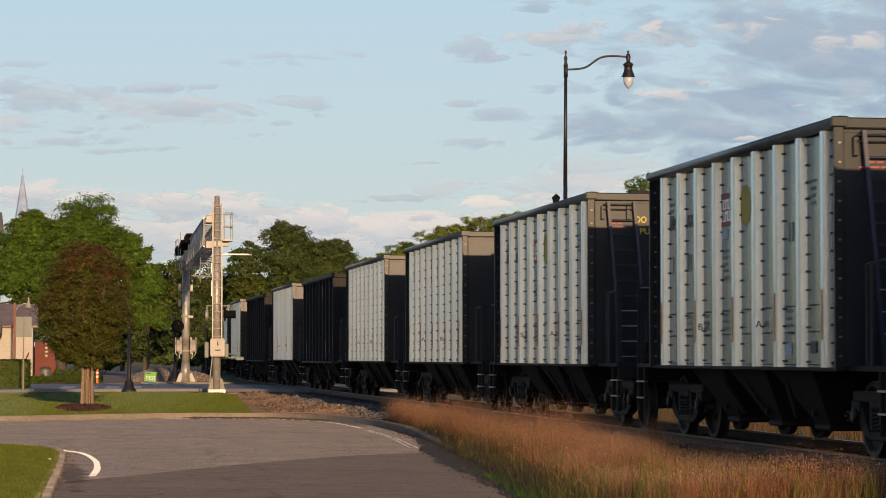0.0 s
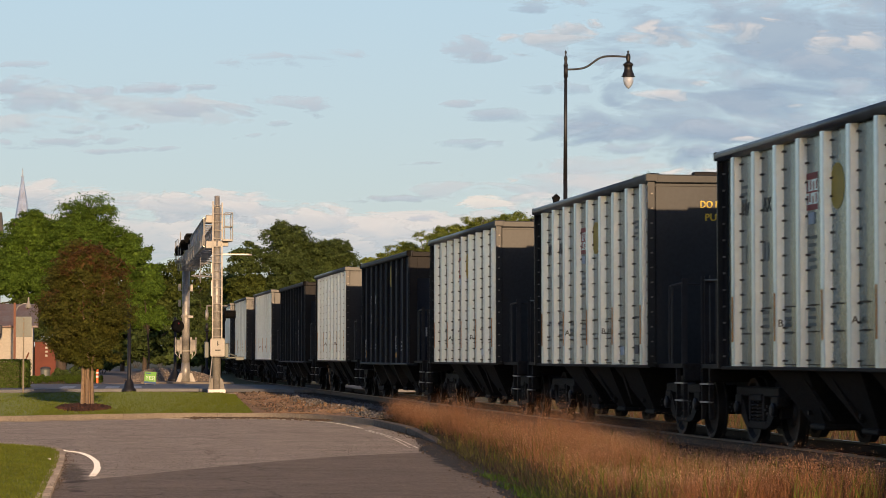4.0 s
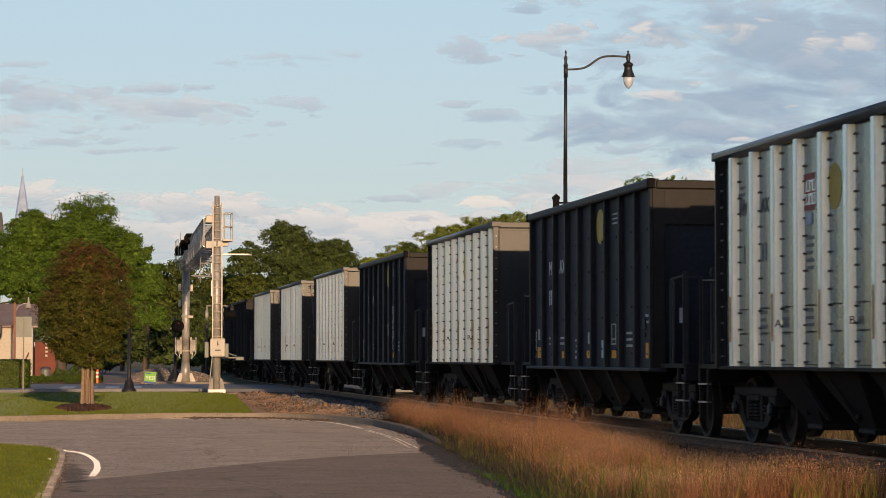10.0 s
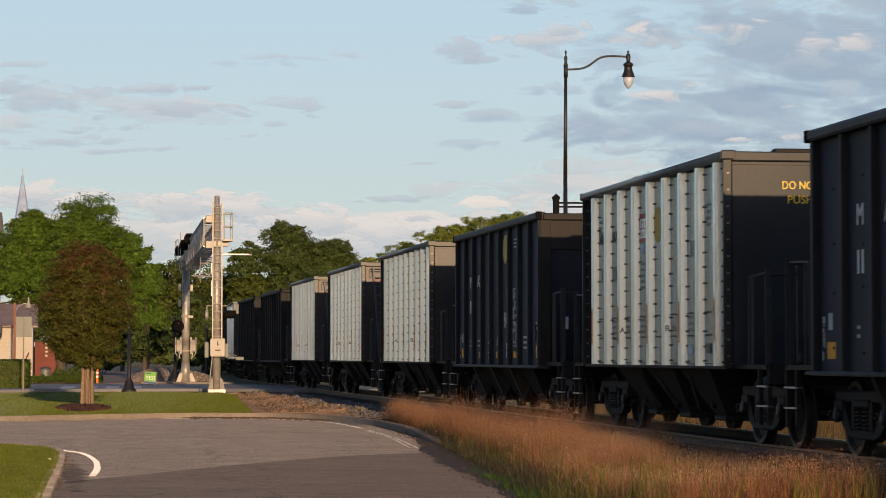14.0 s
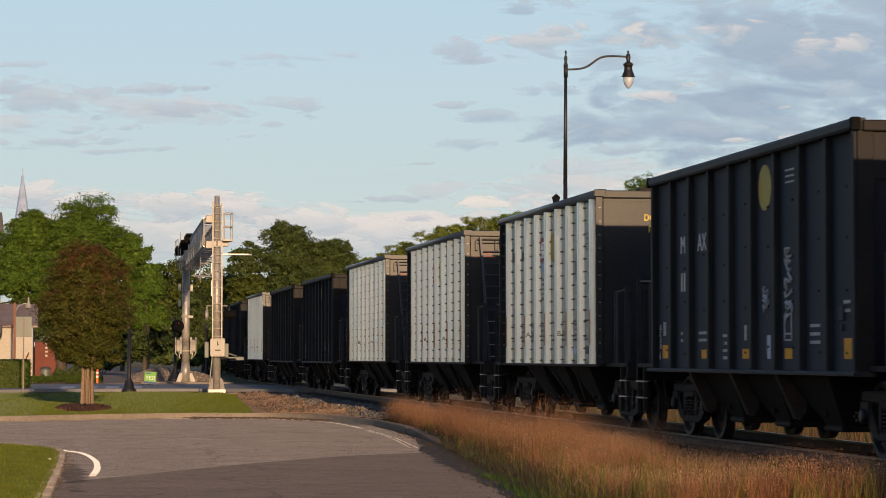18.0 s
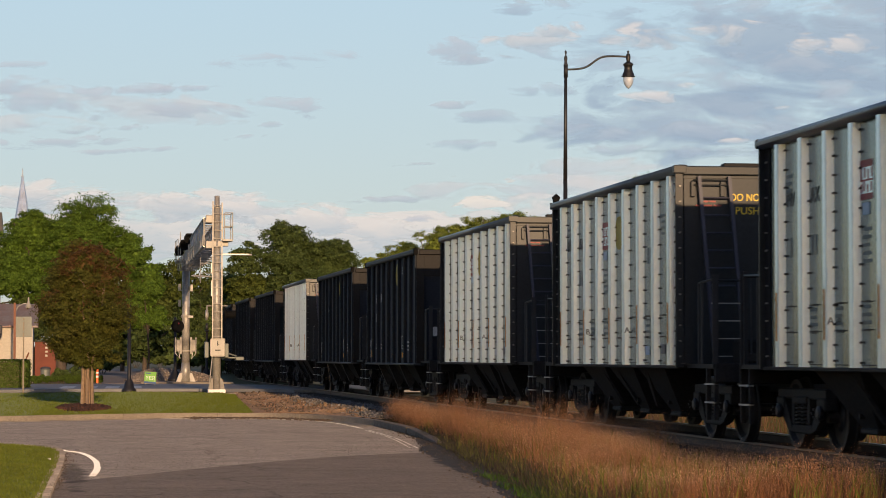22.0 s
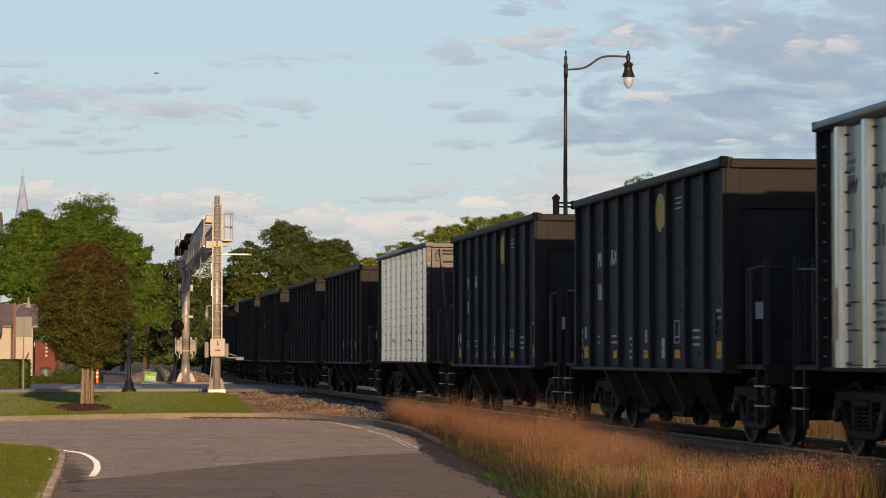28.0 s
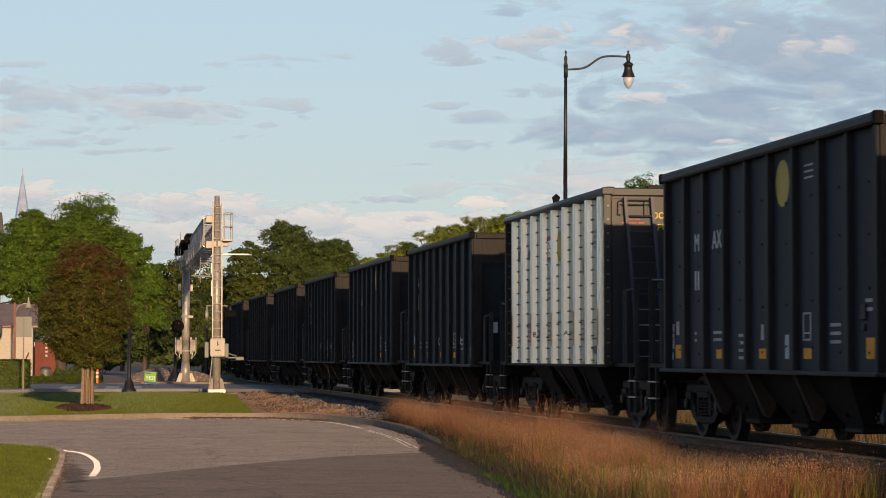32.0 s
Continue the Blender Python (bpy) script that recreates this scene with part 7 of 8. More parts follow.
def post_lamp(x, y, z, h, scale, label):
    L = thing("post_lamp", label, "street lamp", "short post lamps", pose(x, y, z))
    s = Shape()
    s.lathe([(0.36 * scale, 0), (0.36 * scale, 0.12), (0.26 * scale, 0.20), (0.20 * scale, 0.42), (0.13 * scale, 0.5), (0.075, 0.58), (0.06, h)], 14)
    part("pole", s, IRON, L, "", True)
    s = Shape()
    s.lathe([(0.08, h), (0.15, h + 0.05), (0.10, h + 0.1)], 12)
    part("collar", s, IRON, L)
    s = Shape()
    s.lathe([(0.07, h + 0.1), (0.09, h + 0.25), (0.08, h + 0.4), (0.03, h + 0.5)], 12)
    part("lantern", s, IRON, L, "dark unlit lantern", True)
    return L


post_lamp(2.87, 98.6, -0.2, 2.9, 0.8, "black post lamp with a heavy flared base")
post_lamp(5.75, 122.5, 0.0, 2.6, 1.0, "black post lamp beside the gravel heap")
post_lamp(8.6, 145.0, 0.0, 2.6, 0.8, "slender post lamp with a lantern top")

# ---- buildings ----
house = thing("low_building", "low cream-walled building with a rusty metal roof", "building", at=pose(-4.2, 126, 0))
s = Shape()
s.box(-4.0, 3.18, 0, 9, -0.1, 2.72)
part("wall", s, CREAM, house, "cream painted wall with stains")
s = Shape()
s.add([(-4.2, -0.25, 2.70), (3.42, -0.25, 2.70), (3.42, 4.5, 3.85), (-4.2, 4.5, 3.85), (-4.2, -0.25, 2.62), (3.42, -0.25, 2.62), (3.42, 4.5, 3.77), (-4.2, 4.5, 3.77), (3.42, 9.25, 2.70), (-4.2, 9.25, 2.70)],
      [(0, 1, 2, 3), (7, 6, 5, 4), (0, 4, 5, 1), (1, 5, 6, 2), (2, 8, 9, 3)])
roof = part("roof", s, ROOFING, house, "weathered standing-seam metal roof")
for i in range(19):
    x = -4.1 + i * 0.41
    s = Shape()
    s.add([(x, -0.25, 2.70), (x + 0.04, -0.25, 2.70), (x + 0.04, 4.5, 3.85), (x, 4.5, 3.85), (x, -0.25, 2.75), (x + 0.04, -0.25, 2.75), (x + 0.04, 4.5, 3.90), (x, 4.5, 3.90)],
          [(3, 2, 1, 0), (4, 5, 6, 7), (0, 1, 5, 4), (1, 2, 6, 5), (2, 3, 7, 6), (3, 0, 4, 7)])
    part("roof_seam", s, ROOFING, roof)
part("gable", Shape().add([(3.18, 0, 2.72), (3.18, 9, 2.72), (3.18, 4.5, 3.75), (3.14, 0, 2.72), (3.14, 9, 2.72), (3.14, 4.5, 3.75)], [(0, 1, 2), (5, 4, 3)]), CREAM, house)
s = Shape()
s.rod((2.4, -0.35, 0), (3.0, -0.1, 1.4), 0.035)
part("leaning_pipe", s, RUSTY_POLE, house)
can = thing("awning_edge", "dark flat awning edge beside the cream wall", "awning", at=pose(-3.6, 124.5, 0))
part("canopy", Shape().box(-3.2, 1.12, -0.4, 1.2, 2.28, 2.72, 0.03), SLATE, can)
part("bracket", Shape().box(-0.2, -0.05, 0.9, 1.15, -0.05, 2.28).box(-2.2, -2.05, 0.9, 1.15, -0.05, 2.28), SLATE, can)
annex = thing("brick_annex", "red brick wing with pale quoins beside the low building", "building", at=pose(-0.95, 131, 0))
part("wall", Shape().box(0, 1.05, 0, 6, -0.1, 1.95), BRICK, annex)
part("roof", Shape().box(-0.05, 1.1, -0.1, 6.1, 1.95, 2.03), SLATE, annex)
for i in range(5):
    part("quoin", Shape().box(0.52, 0.64, -0.02, 0.0, 1.2 + i * 0.2, 1.3 + i * 0.2), CASE, annex)
bin_ = thing("trash_bin", "grey metal trash bin by the wall", "bin", at=pose(-0.38, 121, -0.05))
part("drum", Shape().lathe([(0.21, 0), (0.23, 0.08), (0.23, 0.62), (0.25, 0.66)], 14), SIGN_BACK, bin_)
part("lid", Shape().lathe([(0.25, 0.66), (0.23, 0.73), (0.08, 0.78)], 14), SLATE, bin_)
pole = thing("wall_lamp_post", "rust-brown post with a small curved lamp arm", "street lamp", at=pose(-1.78, 118.5, -0.05))
part("post", Shape().box(-0.055, 0.055, -0.055, 0.055, 0, 3.72), RUSTY_POLE, pole)
part("arm", Shape().path([(0, 0, 3.25), (0.15, 0, 3.55), (0.38, 0, 3.68), (0.62, 0, 3.70)], 0.022), CASE, pole)
part("shade", Shape().lathe([(0.03, 3.98), (0.05, 3.75), (0.15, 3.55), (0.14, 3.5)], 12, (0.62, 0, 0)), CASE, pole)
sign = thing("road_sign", "bare metal road sign seen from behind on a post", "road sign", at=pose(-1.12, 96.5, -0.2))
part("post", Shape().box(-0.03, 0.03, -0.02, 0.04, 0, 2.85), SIGN_POST, sign)
part("plate", Shape().box(-0.29, 0.30, 0.04, 0.05, 2.13, 2.90, 0.004), SIGN_BACK, sign, "bare aluminium sign plate")
part("bracket", Shape().box(-0.05, 0.05, -0.04, 0.04, 2.3, 2.36).box(-0.05, 0.05, -0.04, 0.04, 2.7, 2.76), SIGN_BACK, sign)

church = thing("church_steeple", "slender bright metal church spire behind the trees", "church", at=pose(-3.72, 300, 0))
part("spire", Shape().rod((0, 0, 17.0), (0, 0, 22.4), 0.92, 8, 0.06), SPIRE, church, "octagonal bright metal spire")
part("finial", Shape().rod((0, 0, 22.3), (0, 0, 23.1), 0.05, 6).rod((0, 0, 22.1), (0, 0, 22.25), 0.2, 8), SPIRE, church)
part("spire_base", Shape().lathe([(0.92, 16.6), (1.05, 16.66), (1.05, 16.8), (0.94, 17.0)], 8), CASE, church)
part("tower", Shape().box(-0.85, 0.85, -0.85, 0.85, -0.1, 16.6), SIGN_BACK, church)
gab = thing("roof_gable", "dark slate gable roof behind the trees", "building", at=pose(-7.2, 250, 0))
part("roof", Shape().add([(-3, 0, 13.0), (2.3, 0, 13.0), (2.1, 0, 15.2), (-3, 0, 14.0), (-3, 4, 13.0), (2.3, 4, 13.0), (2.1, 4, 15.2), (-3, 4, 14.0)], [(0, 1, 2, 3), (7, 6, 5, 4), (0, 4, 5, 1), (1, 5, 6, 2), (2, 6, 7, 3), (3, 7, 4, 0)]), SLATE, gab)
part("wall", Shape().box(-3, 2.0, 0.1, 3.9, -0.1, 13.0), CREAM, gab)

# ---- small things ----
yes = thing("yard_sign", "lime green yard sign with white letters on wire legs", "sign", at=pose(4.12, 111.0, -0.04, 0, 4, 12))
part("card", Shape().box(-0.26, 0.26, -0.006, 0.006, 0.08, 0.58), YES_GREEN, yes)
part("wire_leg", Shape().rod((-0.2, 0, -0.02), (-0.2, 0, 0.3), 0.008), GALV, yes)
part("wire_leg", Shape().rod((0.2, 0, -0.02), (0.2, 0, 0.3), 0.008), GALV, yes)
for one in letters_of(text_mesh("YES!", 0.235, LITTER)):
    part("letter", one, None, yes, "white capital letter").location = (0, -0.009, 0.31)
part("print_bars", Shape().box(-0.22, 0.02, -0.009, -0.006, 0.49, 0.54).box(-0.26, 0.26, -0.009, -0.006, 0.08, 0.16), YES_BLUE, yes)
dl = thing("delineator", "orange and white striped plastic delineator post", "traffic post", at=pose(1.98, 117.8, -0.05))
part("post", Shape().rod((0, 0, 0.04), (0, 0, 0.66), 0.06, 12), CONE_ORANGE, dl)
part("band", Shape().rod((0, 0, 0.28), (0, 0, 0.38), 0.062, 12).rod((0, 0, 0.47), (0, 0, 0.55), 0.062, 12), LITTER, dl)
part("base", Shape().rod((0, 0, 0), (0, 0, 0.05), 0.16, 12), SLATE, dl)
for i, (x, y, z) in enumerate(((6.45, 121.0, 0.5), (6.7, 121.6, 0.48), (0.70, 36.6, -0.265))):
    solo("litter", rubble("litter", np.array([[0, 0, 0.01]]), 0.015, 0.035, LITTER, 200 + i), None, "crumpled white paper litter", "litter", at=pose(x - (0.75 if i == 2 else 0), y, z))


def far_car(x, y, lit):
    c = thing("parked_car", "silver car facing the camera far down the lane" if lit else "dark car far down the lane", "car", at=pose(x, y, -0.04))
    s = Shape()
    s.box(-0.88, 0.88, -2.1, 2.1, 0.3, 0.85, 0.1)
    part("body", s, SLATE, c)
    part("cabin", Shape().add([(-0.8, -1.0, 0.85), (0.8, -1.0, 0.85), (0.8, 1.8, 0.85), (-0.8, 1.8, 0.85), (-0.6, -0.3, 1.4), (0.6, -0.3, 1.4), (0.6, 1.3, 1.4), (-0.6, 1.3, 1.4)],
                              [(0, 1, 5, 4), (1, 2, 6, 5), (2, 3, 7, 6), (3, 0, 4, 7), (4, 5, 6, 7)]), GLASSY, c)
    for sx in (-0.62, 0.62):
        for sy in (-1.35, 1.35):
            part("wheel", Shape().rod((sx - 0.1, sy, 0.32), (sx + 0.1, sy, 0.32), 0.32, 14), SLATE, c)
        part("headlight", Shape().lathe([(0.06, -0.03), (0.05, -0.05), (0.02, -0.06)], 10, (sx, -2.08, 0.68), "y"), CAR_LIGHT if lit else CASE, c)


far_car(19.2, 540, True)
bird = thing("bird", "small dark bird gliding across the sky", "bird")
part("body", Shape().lathe([(0.01, -0.16), (0.035, -0.08), (0.04, 0.02), (0.025, 0.09), (0.008, 0.13)], 8, (0, 0, 0), "x"), SLATE, bird)
for e in (-1, 1):
    part("wing", Shape().add([(-0.06, 0, 0.01), (0.05, 0, 0.01), (0.02, e * 0.12, 0.05), (-0.04, e * 0.22, 0.02), (-0.07, e * 0.11, 0.04), (-0.06, 0, 0.0), (0.05, 0, 0.0), (0.02, e * 0.12, 0.04), (-0.04, e * 0.22, 0.015), (-0.07, e * 0.11, 0.03)],
                             [(0, 1, 2, 3, 4), (9, 8, 7, 6, 5)] + [(i, (i + 1) % 5, 5 + (i + 1) % 5, 5 + i) for i in range(5)]), SLATE, bird)
weed = Shape()
weed.path([(0, 0, 0), (0.02, 0, 0.4), (-0.02, 0, 0.9), (-0.08, 0, 1.25)], 0.008, 5)
solo("dry_stalk", weed, BARK_DK, "single tall dry stalk on the ballast", "weed", at=pose(8.15, 75.5, -0.3))
tw = Shape()
rt = random.Random(77)
for i in range(15):
    a, l = rt.uniform(0, 6.28), rt.uniform(0.25, 0.5)
    q = Vector((math.cos(a) * l * 0.4, math.sin(a) * l * 0.4, l))
    tw.rod((0, 0, 0), q * 0.6, 0.006, 4, 0.004)
    for j in range(3):
        tw.rod(q * 0.6, q + Vector((rt.uniform(-.12, .12), rt.uniform(-.12, .12), rt.uniform(-.05, .15))), 0.004, 4, 0.002)
solo("dead_shrub", tw, BARK_DK, "leafless grey dead shrub in the dry grass", "shrub", at=pose(8.6, 25.6, -0.40))

# ---- clouds, far behind everything ----
def cloud_mat(name, lit, shade, dense, power, soft=0.62, grain=1.0):
    m = bpy.data.materials.new(name)
    m.use_nodes = True
    n, k = m.node_tree.nodes, m.node_tree.links
    n.remove(n["Principled BSDF"])
    tc, info = n.new("ShaderNodeTexCoord"), n.new("ShaderNodeObjectInfo")
    geo = n.new("ShaderNodeNewGeometry")
    loc = n.new("ShaderNodeVectorMath")
    loc.operation = 'SUBTRACT'
    k.new(geo.outputs["Position"], loc.inputs[0])
    k.new(info.outputs["Location"], loc.inputs[1])
    off = n.new("ShaderNodeVectorMath")
    off.operation = 'MULTIPLY_ADD'
    off.inputs[1].default_value = (0.0125 * grain, 0.0, 0.042 * grain)
    sc = n.new("ShaderNodeMath")
    sc.operation = 'MULTIPLY'
    sc.inputs[1].default_value = 40.0
    k.new(info.outputs["Random"], sc.inputs[0])
    k.new(loc.outputs[0], off.inputs[0])
    k.new(sc.outputs[0], off.inputs[2])
    nz = n.new("ShaderNodeTexNoise")
    nz.inputs["Scale"].default_value, nz.inputs["Detail"].default_value, nz.inputs["Roughness"].default_value = 1.0, 8, 0.54
    nz.inputs["Distortion"].default_value = 0.7
    k.new(off.outputs[0], nz.inputs[0])
    ln = n.new("ShaderNodeVectorMath")
    ln.operation = 'LENGTH'
    k.new(tc.outputs["Object"], ln.inputs[0])
    a1 = n.new("ShaderNodeMath")
    a1.operation = 'MULTIPLY_ADD'
    a1.inputs[1].default_value = 4.2
    a1.inputs[2].default_value = -1.62 + dense
    k.new(nz.outputs[0], a1.inputs[0])
    p4, fall = n.new("ShaderNodeMath"), n.new("ShaderNodeMath")
    p4.operation, p4.inputs[1].default_value = 'POWER', 4.0
    fall.operation, fall.inputs[1].default_value = 'MULTIPLY_ADD', 0.8
    k.new(ln.outputs["Value"], p4.inputs[0])
    k.new(ln.outputs["Value"], fall.inputs[0])
    k.new(p4.outputs[0], fall.inputs[2])
    a2 = n.new("ShaderNodeMath")
    a2.operation = 'SUBTRACT'
    k.new(a1.outputs[0], a2.inputs[0])
    k.new(fall.outputs[0], a2.inputs[1])
    rg = n.new("ShaderNodeMapRange")
    rg.interpolation_type = 'SMOOTHSTEP'
    rg.inputs[1].default_value, rg.inputs[2].default_value = -0.12, soft
    rg.inputs[4].default_value = power
    k.new(a2.outputs[0], rg.inputs[0])
    mix = n.new("ShaderNodeMix")
    mix.data_type = 'RGBA'
    mix.inputs[6].default_value, mix.inputs[7].default_value = (*shade, 1), (*lit, 1)
    sep = n.new("ShaderNodeSeparateXYZ")
    k.new(tc.outputs["Object"], sep.inputs[0])
    hm = n.new("ShaderNodeMath")
    hm.operation = 'MULTIPLY_ADD'
    hm.inputs[1].default_value = 0.55
    k.new(sep.outputs["Z"], hm.inputs[0])
    k.new(nz.outputs[0], hm.inputs[2])
    mr = n.new("ShaderNodeMapRange")
    mr.inputs[1].default_value, mr.inputs[2].default_value = 0.25, 0.8
    k.new(hm.outputs[0], mr.inputs[0])
    k.new(mr.outputs[0], mix.inputs[0])
    em, tr_, ms = n.new("ShaderNodeEmission"), n.new("ShaderNodeBsdfTransparent"), n.new("ShaderNodeMixShader")
    k.new(mix.outputs[2], em.inputs[0])
    k.new(rg.outputs[0], ms.inputs[0])
    k.new(tr_.outputs[0], ms.inputs[1])
    k.new(em.outputs[0], ms.inputs[2])
    k.new(ms.outputs[0], n["Material Output"].inputs[0])
    return m


CLOUD_LIT = cloud_mat("sunlit_cloud", (0.76, 0.71, 0.69), (0.46, 0.53, 0.60), 0.14, 0.85, 0.6, 0.9)
CLOUD_CREAM = cloud_mat("bright_cumulus", (0.86, 0.78, 0.70), (0.66, 0.66, 0.66), 0.25, 0.95, 0.30)
CLOUD_GREY = cloud_mat("grey_cloud", (0.50, 0.555, 0.63), (0.345, 0.44, 0.56), 0.10, 0.72, 0.95, 0.85)
CLOUD_MASS = cloud_mat("wide_grey_cloud", (0.415, 0.50, 0.60), (0.315, 0.41, 0.54), 0.42, 0.90, 0.9, 0.4)
CLOUD_THIN = cloud_mat("thin_violet_cloud", (0.57, 0.575, 0.63), (0.40, 0.465, 0.56), 0.10, 0.62, 0.8)
CLOUD_PALE = cloud_mat("thin_pale_cloud", (0.66, 0.645, 0.655), (0.55, 0.60, 0.65), 0.10, 0.6, 0.62, 0.6)
CLOUD_BANK = cloud_mat("low_pale_cloud", (0.80, 0.735, 0.69), (0.53, 0.58, 0.62), 0.22, 0.9, 0.40, 0.7)
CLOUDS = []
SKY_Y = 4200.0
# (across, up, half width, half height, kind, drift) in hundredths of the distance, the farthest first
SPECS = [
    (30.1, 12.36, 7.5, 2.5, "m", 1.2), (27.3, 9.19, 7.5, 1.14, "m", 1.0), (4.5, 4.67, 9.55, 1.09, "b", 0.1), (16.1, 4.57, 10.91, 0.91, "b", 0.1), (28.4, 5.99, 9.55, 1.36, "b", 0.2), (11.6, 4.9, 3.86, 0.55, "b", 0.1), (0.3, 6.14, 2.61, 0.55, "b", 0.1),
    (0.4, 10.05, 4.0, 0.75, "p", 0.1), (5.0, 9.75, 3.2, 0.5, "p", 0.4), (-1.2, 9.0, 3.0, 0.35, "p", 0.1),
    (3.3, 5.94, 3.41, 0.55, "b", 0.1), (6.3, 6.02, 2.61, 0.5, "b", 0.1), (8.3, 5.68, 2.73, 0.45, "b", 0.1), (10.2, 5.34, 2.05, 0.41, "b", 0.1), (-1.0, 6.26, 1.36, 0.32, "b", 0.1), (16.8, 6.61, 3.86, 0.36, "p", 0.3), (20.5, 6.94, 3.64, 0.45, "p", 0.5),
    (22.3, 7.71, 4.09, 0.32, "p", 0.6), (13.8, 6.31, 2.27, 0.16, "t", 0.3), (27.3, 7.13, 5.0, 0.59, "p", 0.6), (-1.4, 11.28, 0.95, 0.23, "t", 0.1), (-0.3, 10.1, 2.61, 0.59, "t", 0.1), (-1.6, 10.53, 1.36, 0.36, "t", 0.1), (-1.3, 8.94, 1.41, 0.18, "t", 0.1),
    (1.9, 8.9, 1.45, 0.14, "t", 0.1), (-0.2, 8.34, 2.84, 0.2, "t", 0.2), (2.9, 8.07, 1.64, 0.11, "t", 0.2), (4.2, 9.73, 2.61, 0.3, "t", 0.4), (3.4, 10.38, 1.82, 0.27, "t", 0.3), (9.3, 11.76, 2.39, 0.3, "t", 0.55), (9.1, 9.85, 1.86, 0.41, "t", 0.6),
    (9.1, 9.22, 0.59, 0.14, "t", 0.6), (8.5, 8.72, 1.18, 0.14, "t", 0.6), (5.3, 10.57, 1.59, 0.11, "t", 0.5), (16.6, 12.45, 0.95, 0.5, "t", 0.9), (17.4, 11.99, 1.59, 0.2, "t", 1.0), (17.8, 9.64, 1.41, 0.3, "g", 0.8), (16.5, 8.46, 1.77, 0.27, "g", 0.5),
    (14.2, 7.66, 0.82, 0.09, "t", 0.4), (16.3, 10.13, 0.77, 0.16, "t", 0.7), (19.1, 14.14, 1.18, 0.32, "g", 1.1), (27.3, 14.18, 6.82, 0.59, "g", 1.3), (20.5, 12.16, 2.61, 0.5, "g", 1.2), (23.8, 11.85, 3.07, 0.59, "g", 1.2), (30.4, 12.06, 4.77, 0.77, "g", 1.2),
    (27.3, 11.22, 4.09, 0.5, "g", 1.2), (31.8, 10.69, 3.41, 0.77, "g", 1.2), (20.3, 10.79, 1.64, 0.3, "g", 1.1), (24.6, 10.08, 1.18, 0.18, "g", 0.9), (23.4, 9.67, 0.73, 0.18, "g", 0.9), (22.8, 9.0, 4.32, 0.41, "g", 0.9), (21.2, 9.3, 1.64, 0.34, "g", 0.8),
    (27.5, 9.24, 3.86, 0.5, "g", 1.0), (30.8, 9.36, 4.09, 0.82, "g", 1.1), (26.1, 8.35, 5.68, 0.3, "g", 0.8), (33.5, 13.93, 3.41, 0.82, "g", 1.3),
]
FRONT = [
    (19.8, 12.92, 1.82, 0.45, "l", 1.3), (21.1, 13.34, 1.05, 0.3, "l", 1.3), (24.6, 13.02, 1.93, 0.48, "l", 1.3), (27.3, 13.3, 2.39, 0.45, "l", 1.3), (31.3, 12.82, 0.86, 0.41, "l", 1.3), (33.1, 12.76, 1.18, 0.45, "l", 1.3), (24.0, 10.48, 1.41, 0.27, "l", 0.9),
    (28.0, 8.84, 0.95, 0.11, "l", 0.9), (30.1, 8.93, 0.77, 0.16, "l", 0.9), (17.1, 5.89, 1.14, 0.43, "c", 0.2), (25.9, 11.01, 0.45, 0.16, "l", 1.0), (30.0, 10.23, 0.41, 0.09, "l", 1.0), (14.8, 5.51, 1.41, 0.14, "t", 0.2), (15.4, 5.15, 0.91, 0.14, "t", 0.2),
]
KINDS = {
    "g": (CLOUD_GREY, "soft blue-grey evening cloud"), "m": (CLOUD_MASS, "wide blue-grey evening cloud"), "t": (CLOUD_THIN, "thin violet-grey evening cloud"),
    "l": (CLOUD_LIT, "sunlit pinkish evening cloud"), "c": (CLOUD_CREAM, "small bright cream cumulus"), "p": (CLOUD_PALE, "thin pale evening cloud"), "b": (CLOUD_BANK, "low pale pinkish cloud bank"),
}
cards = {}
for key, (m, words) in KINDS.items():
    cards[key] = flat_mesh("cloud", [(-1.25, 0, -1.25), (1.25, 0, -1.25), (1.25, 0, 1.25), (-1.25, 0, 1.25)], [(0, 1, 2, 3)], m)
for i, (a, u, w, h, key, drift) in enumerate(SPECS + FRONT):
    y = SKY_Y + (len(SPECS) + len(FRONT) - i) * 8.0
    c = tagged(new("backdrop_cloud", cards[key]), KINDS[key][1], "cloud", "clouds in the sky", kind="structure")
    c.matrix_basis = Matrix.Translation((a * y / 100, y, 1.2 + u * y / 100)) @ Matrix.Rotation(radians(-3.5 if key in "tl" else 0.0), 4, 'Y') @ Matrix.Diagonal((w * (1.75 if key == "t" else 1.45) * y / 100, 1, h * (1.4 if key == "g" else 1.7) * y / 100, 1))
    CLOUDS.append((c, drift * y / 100))


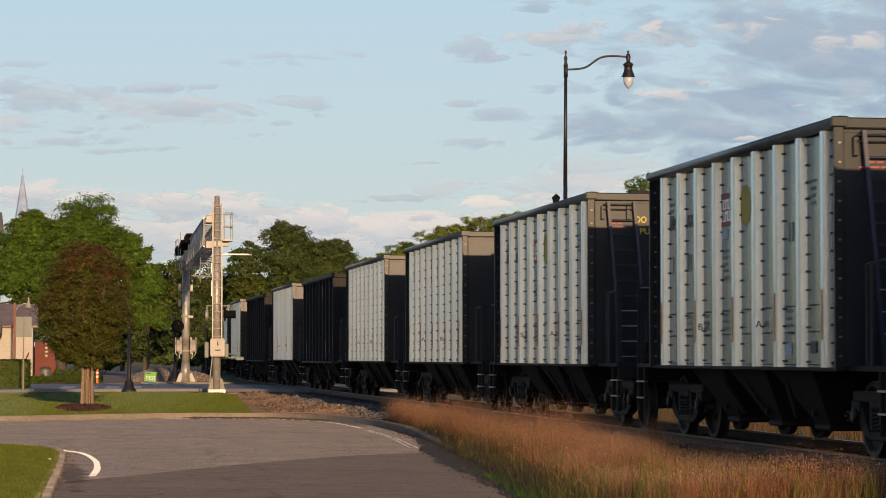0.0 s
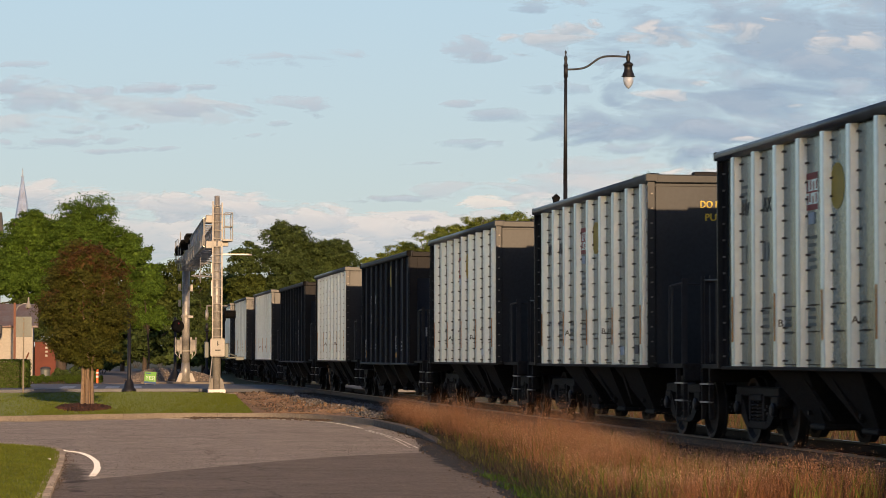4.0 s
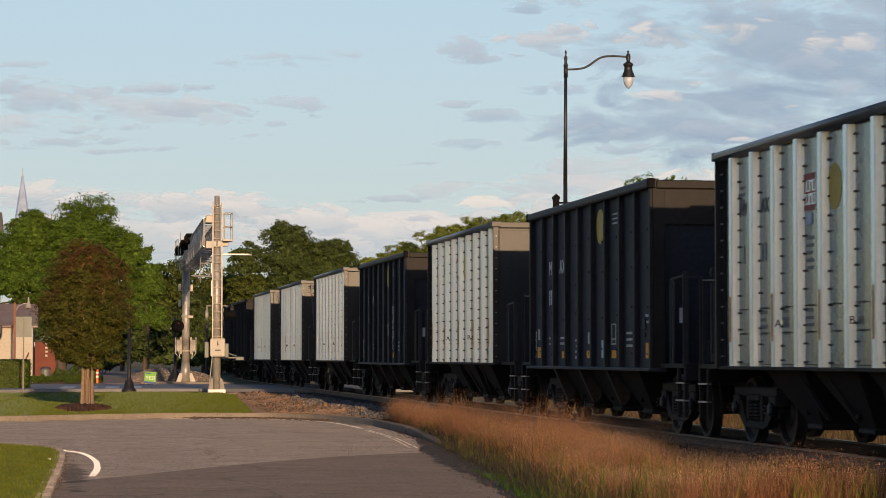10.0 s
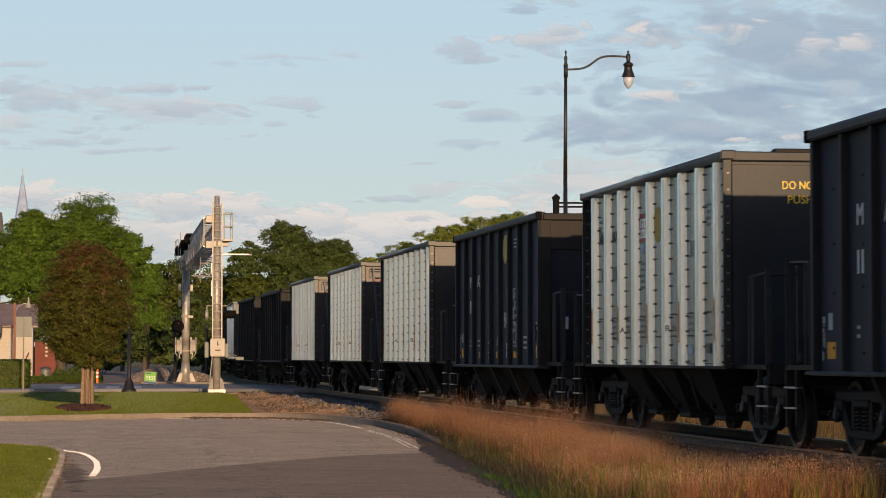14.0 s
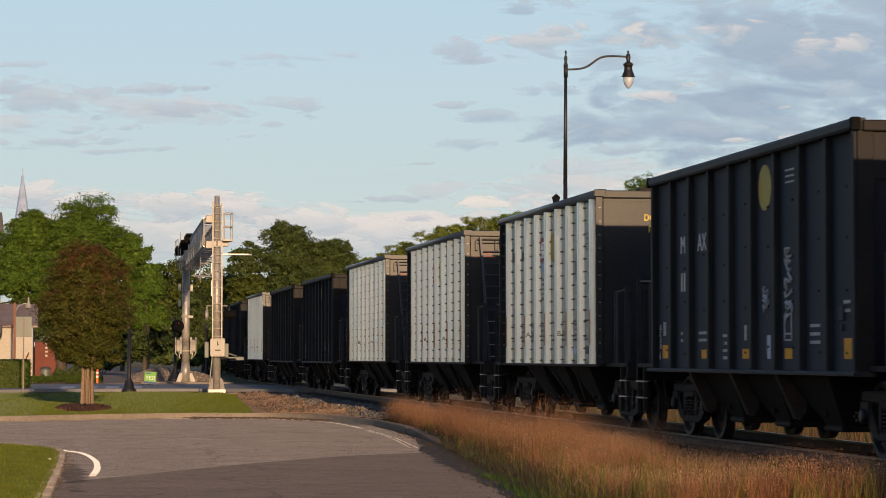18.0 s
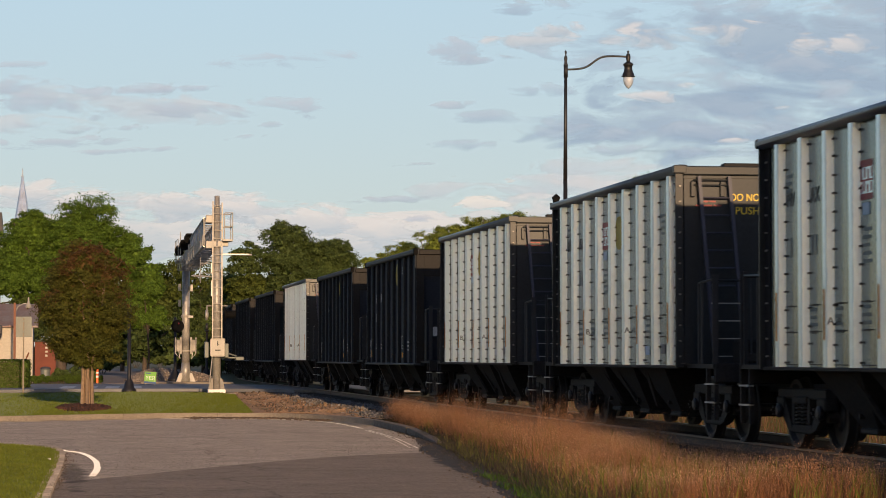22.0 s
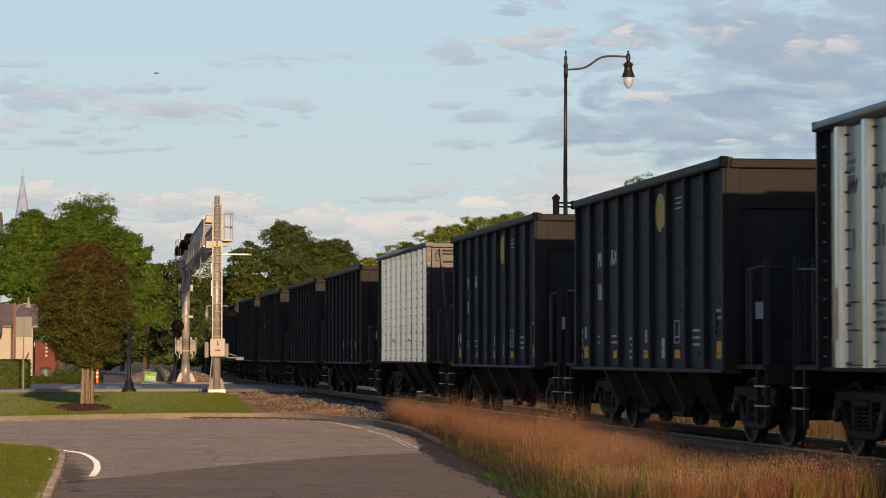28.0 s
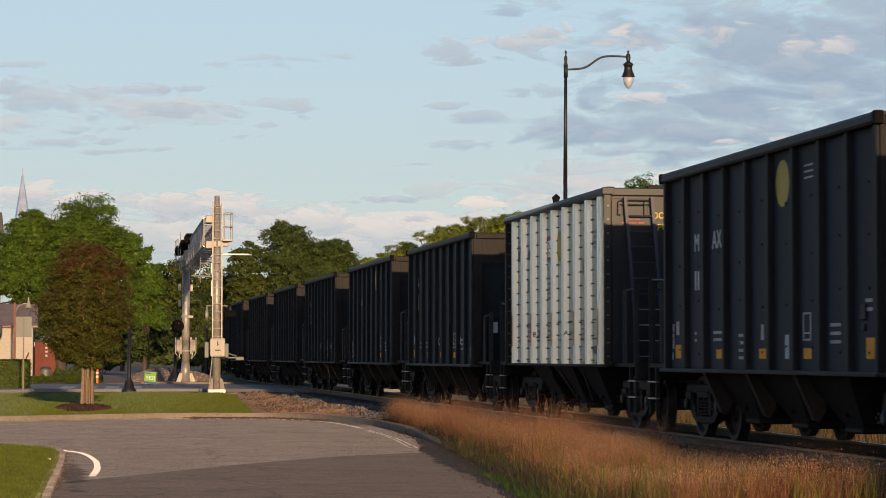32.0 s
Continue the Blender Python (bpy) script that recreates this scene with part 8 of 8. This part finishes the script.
def sky_card_mat():
    """A glowing sky gradient, painted: cool blue above, paler and greyer below."""
    m = bpy.data.materials.new("glowing_sky_gradient")
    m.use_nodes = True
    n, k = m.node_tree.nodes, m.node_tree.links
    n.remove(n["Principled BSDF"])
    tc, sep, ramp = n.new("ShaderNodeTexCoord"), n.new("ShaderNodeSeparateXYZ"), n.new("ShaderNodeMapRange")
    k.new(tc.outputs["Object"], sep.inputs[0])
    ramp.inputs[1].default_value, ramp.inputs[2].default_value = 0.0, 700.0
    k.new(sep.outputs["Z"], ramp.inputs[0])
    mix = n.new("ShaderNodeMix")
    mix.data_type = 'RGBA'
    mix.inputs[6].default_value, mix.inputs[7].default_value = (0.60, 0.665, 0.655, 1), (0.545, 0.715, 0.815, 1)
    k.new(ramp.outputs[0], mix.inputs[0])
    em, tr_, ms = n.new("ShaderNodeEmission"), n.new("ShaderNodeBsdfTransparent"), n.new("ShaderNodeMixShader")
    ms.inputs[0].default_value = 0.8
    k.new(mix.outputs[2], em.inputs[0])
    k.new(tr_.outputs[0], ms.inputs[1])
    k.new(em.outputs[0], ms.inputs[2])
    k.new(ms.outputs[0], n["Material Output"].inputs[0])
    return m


# emissive card added behind the clouds to recolour the sky
SKY_CARD_Y = 4790.0
sky_card = tagged(new("backdrop_haze", flat_mesh("haze", [(-1400, 0, -60), (3600, 0, -60), (3600, 0, 1500), (-1400, 0, 1500)], [(0, 1, 2, 3)], sky_card_mat())), "glowing card with a painted sky gradient", "haze", kind="structure")
sky_card.location = (0, SKY_CARD_Y, 0)


# ---- what moves ----
def gone_at(t):
    """Metres that the train has gone by t seconds."""
    i = min(int(t // 2), len(DONE) - 2)
    u = t / 2 - i
    m = [(DONE[min(j + 1, 16)] - DONE[max(j - 1, 0)]) / (min(j + 1, 16) - max(j - 1, 0)) for j in (i, i + 1)]
    a, b = DONE[i], DONE[i + 1]
    return a * (2 * u ** 3 - 3 * u ** 2 + 1) + m[0] * (u ** 3 - 2 * u ** 2 + u) + b * (3 * u ** 2 - 2 * u ** 3) + m[1] * (u ** 3 - u ** 2)


def motions():
    beats = [i * 1.0 for i in range(33)]
    for k, car in enumerate(CARS):
        walk(car, [(t, car_at(k, gone_at(t))) for t in beats])
    spin = [(i * 0.1, math.degrees(gone_at(i * 0.1) / 0.457)) for i in range(0, 321, 1)]
    for car in CARS:
        for o in car.children_recursive:
            if o.name.startswith("wheelset"):
                x, y, z = o.location
                walk(o, [(t, pose(x, y, z, a, 0, 0)) for t, a in spin])
    way = [(0.0, -310.0, 27.0), (27.6, 1.0, 18.25), (28.0, 5.88, 17.87), (28.5, 11.8, 18.4), (29.0, 17.4, 19.0), (29.5, 22.8, 18.6), (30.5, 33.4, 16.5), (31.0, 38.1, 16.0), (32.0, 48.7, 15.0)]
    walk(bird, [(t, pose(x, 150.0, z, 12)) for t, x, z in way])
    for c, shift in CLOUDS:
        m = c.matrix_basis.copy()
        walk(c, [(0.0, m), (32.0, Matrix.Translation((-shift, 0, -shift * 0.15)) @ m)])


motions()
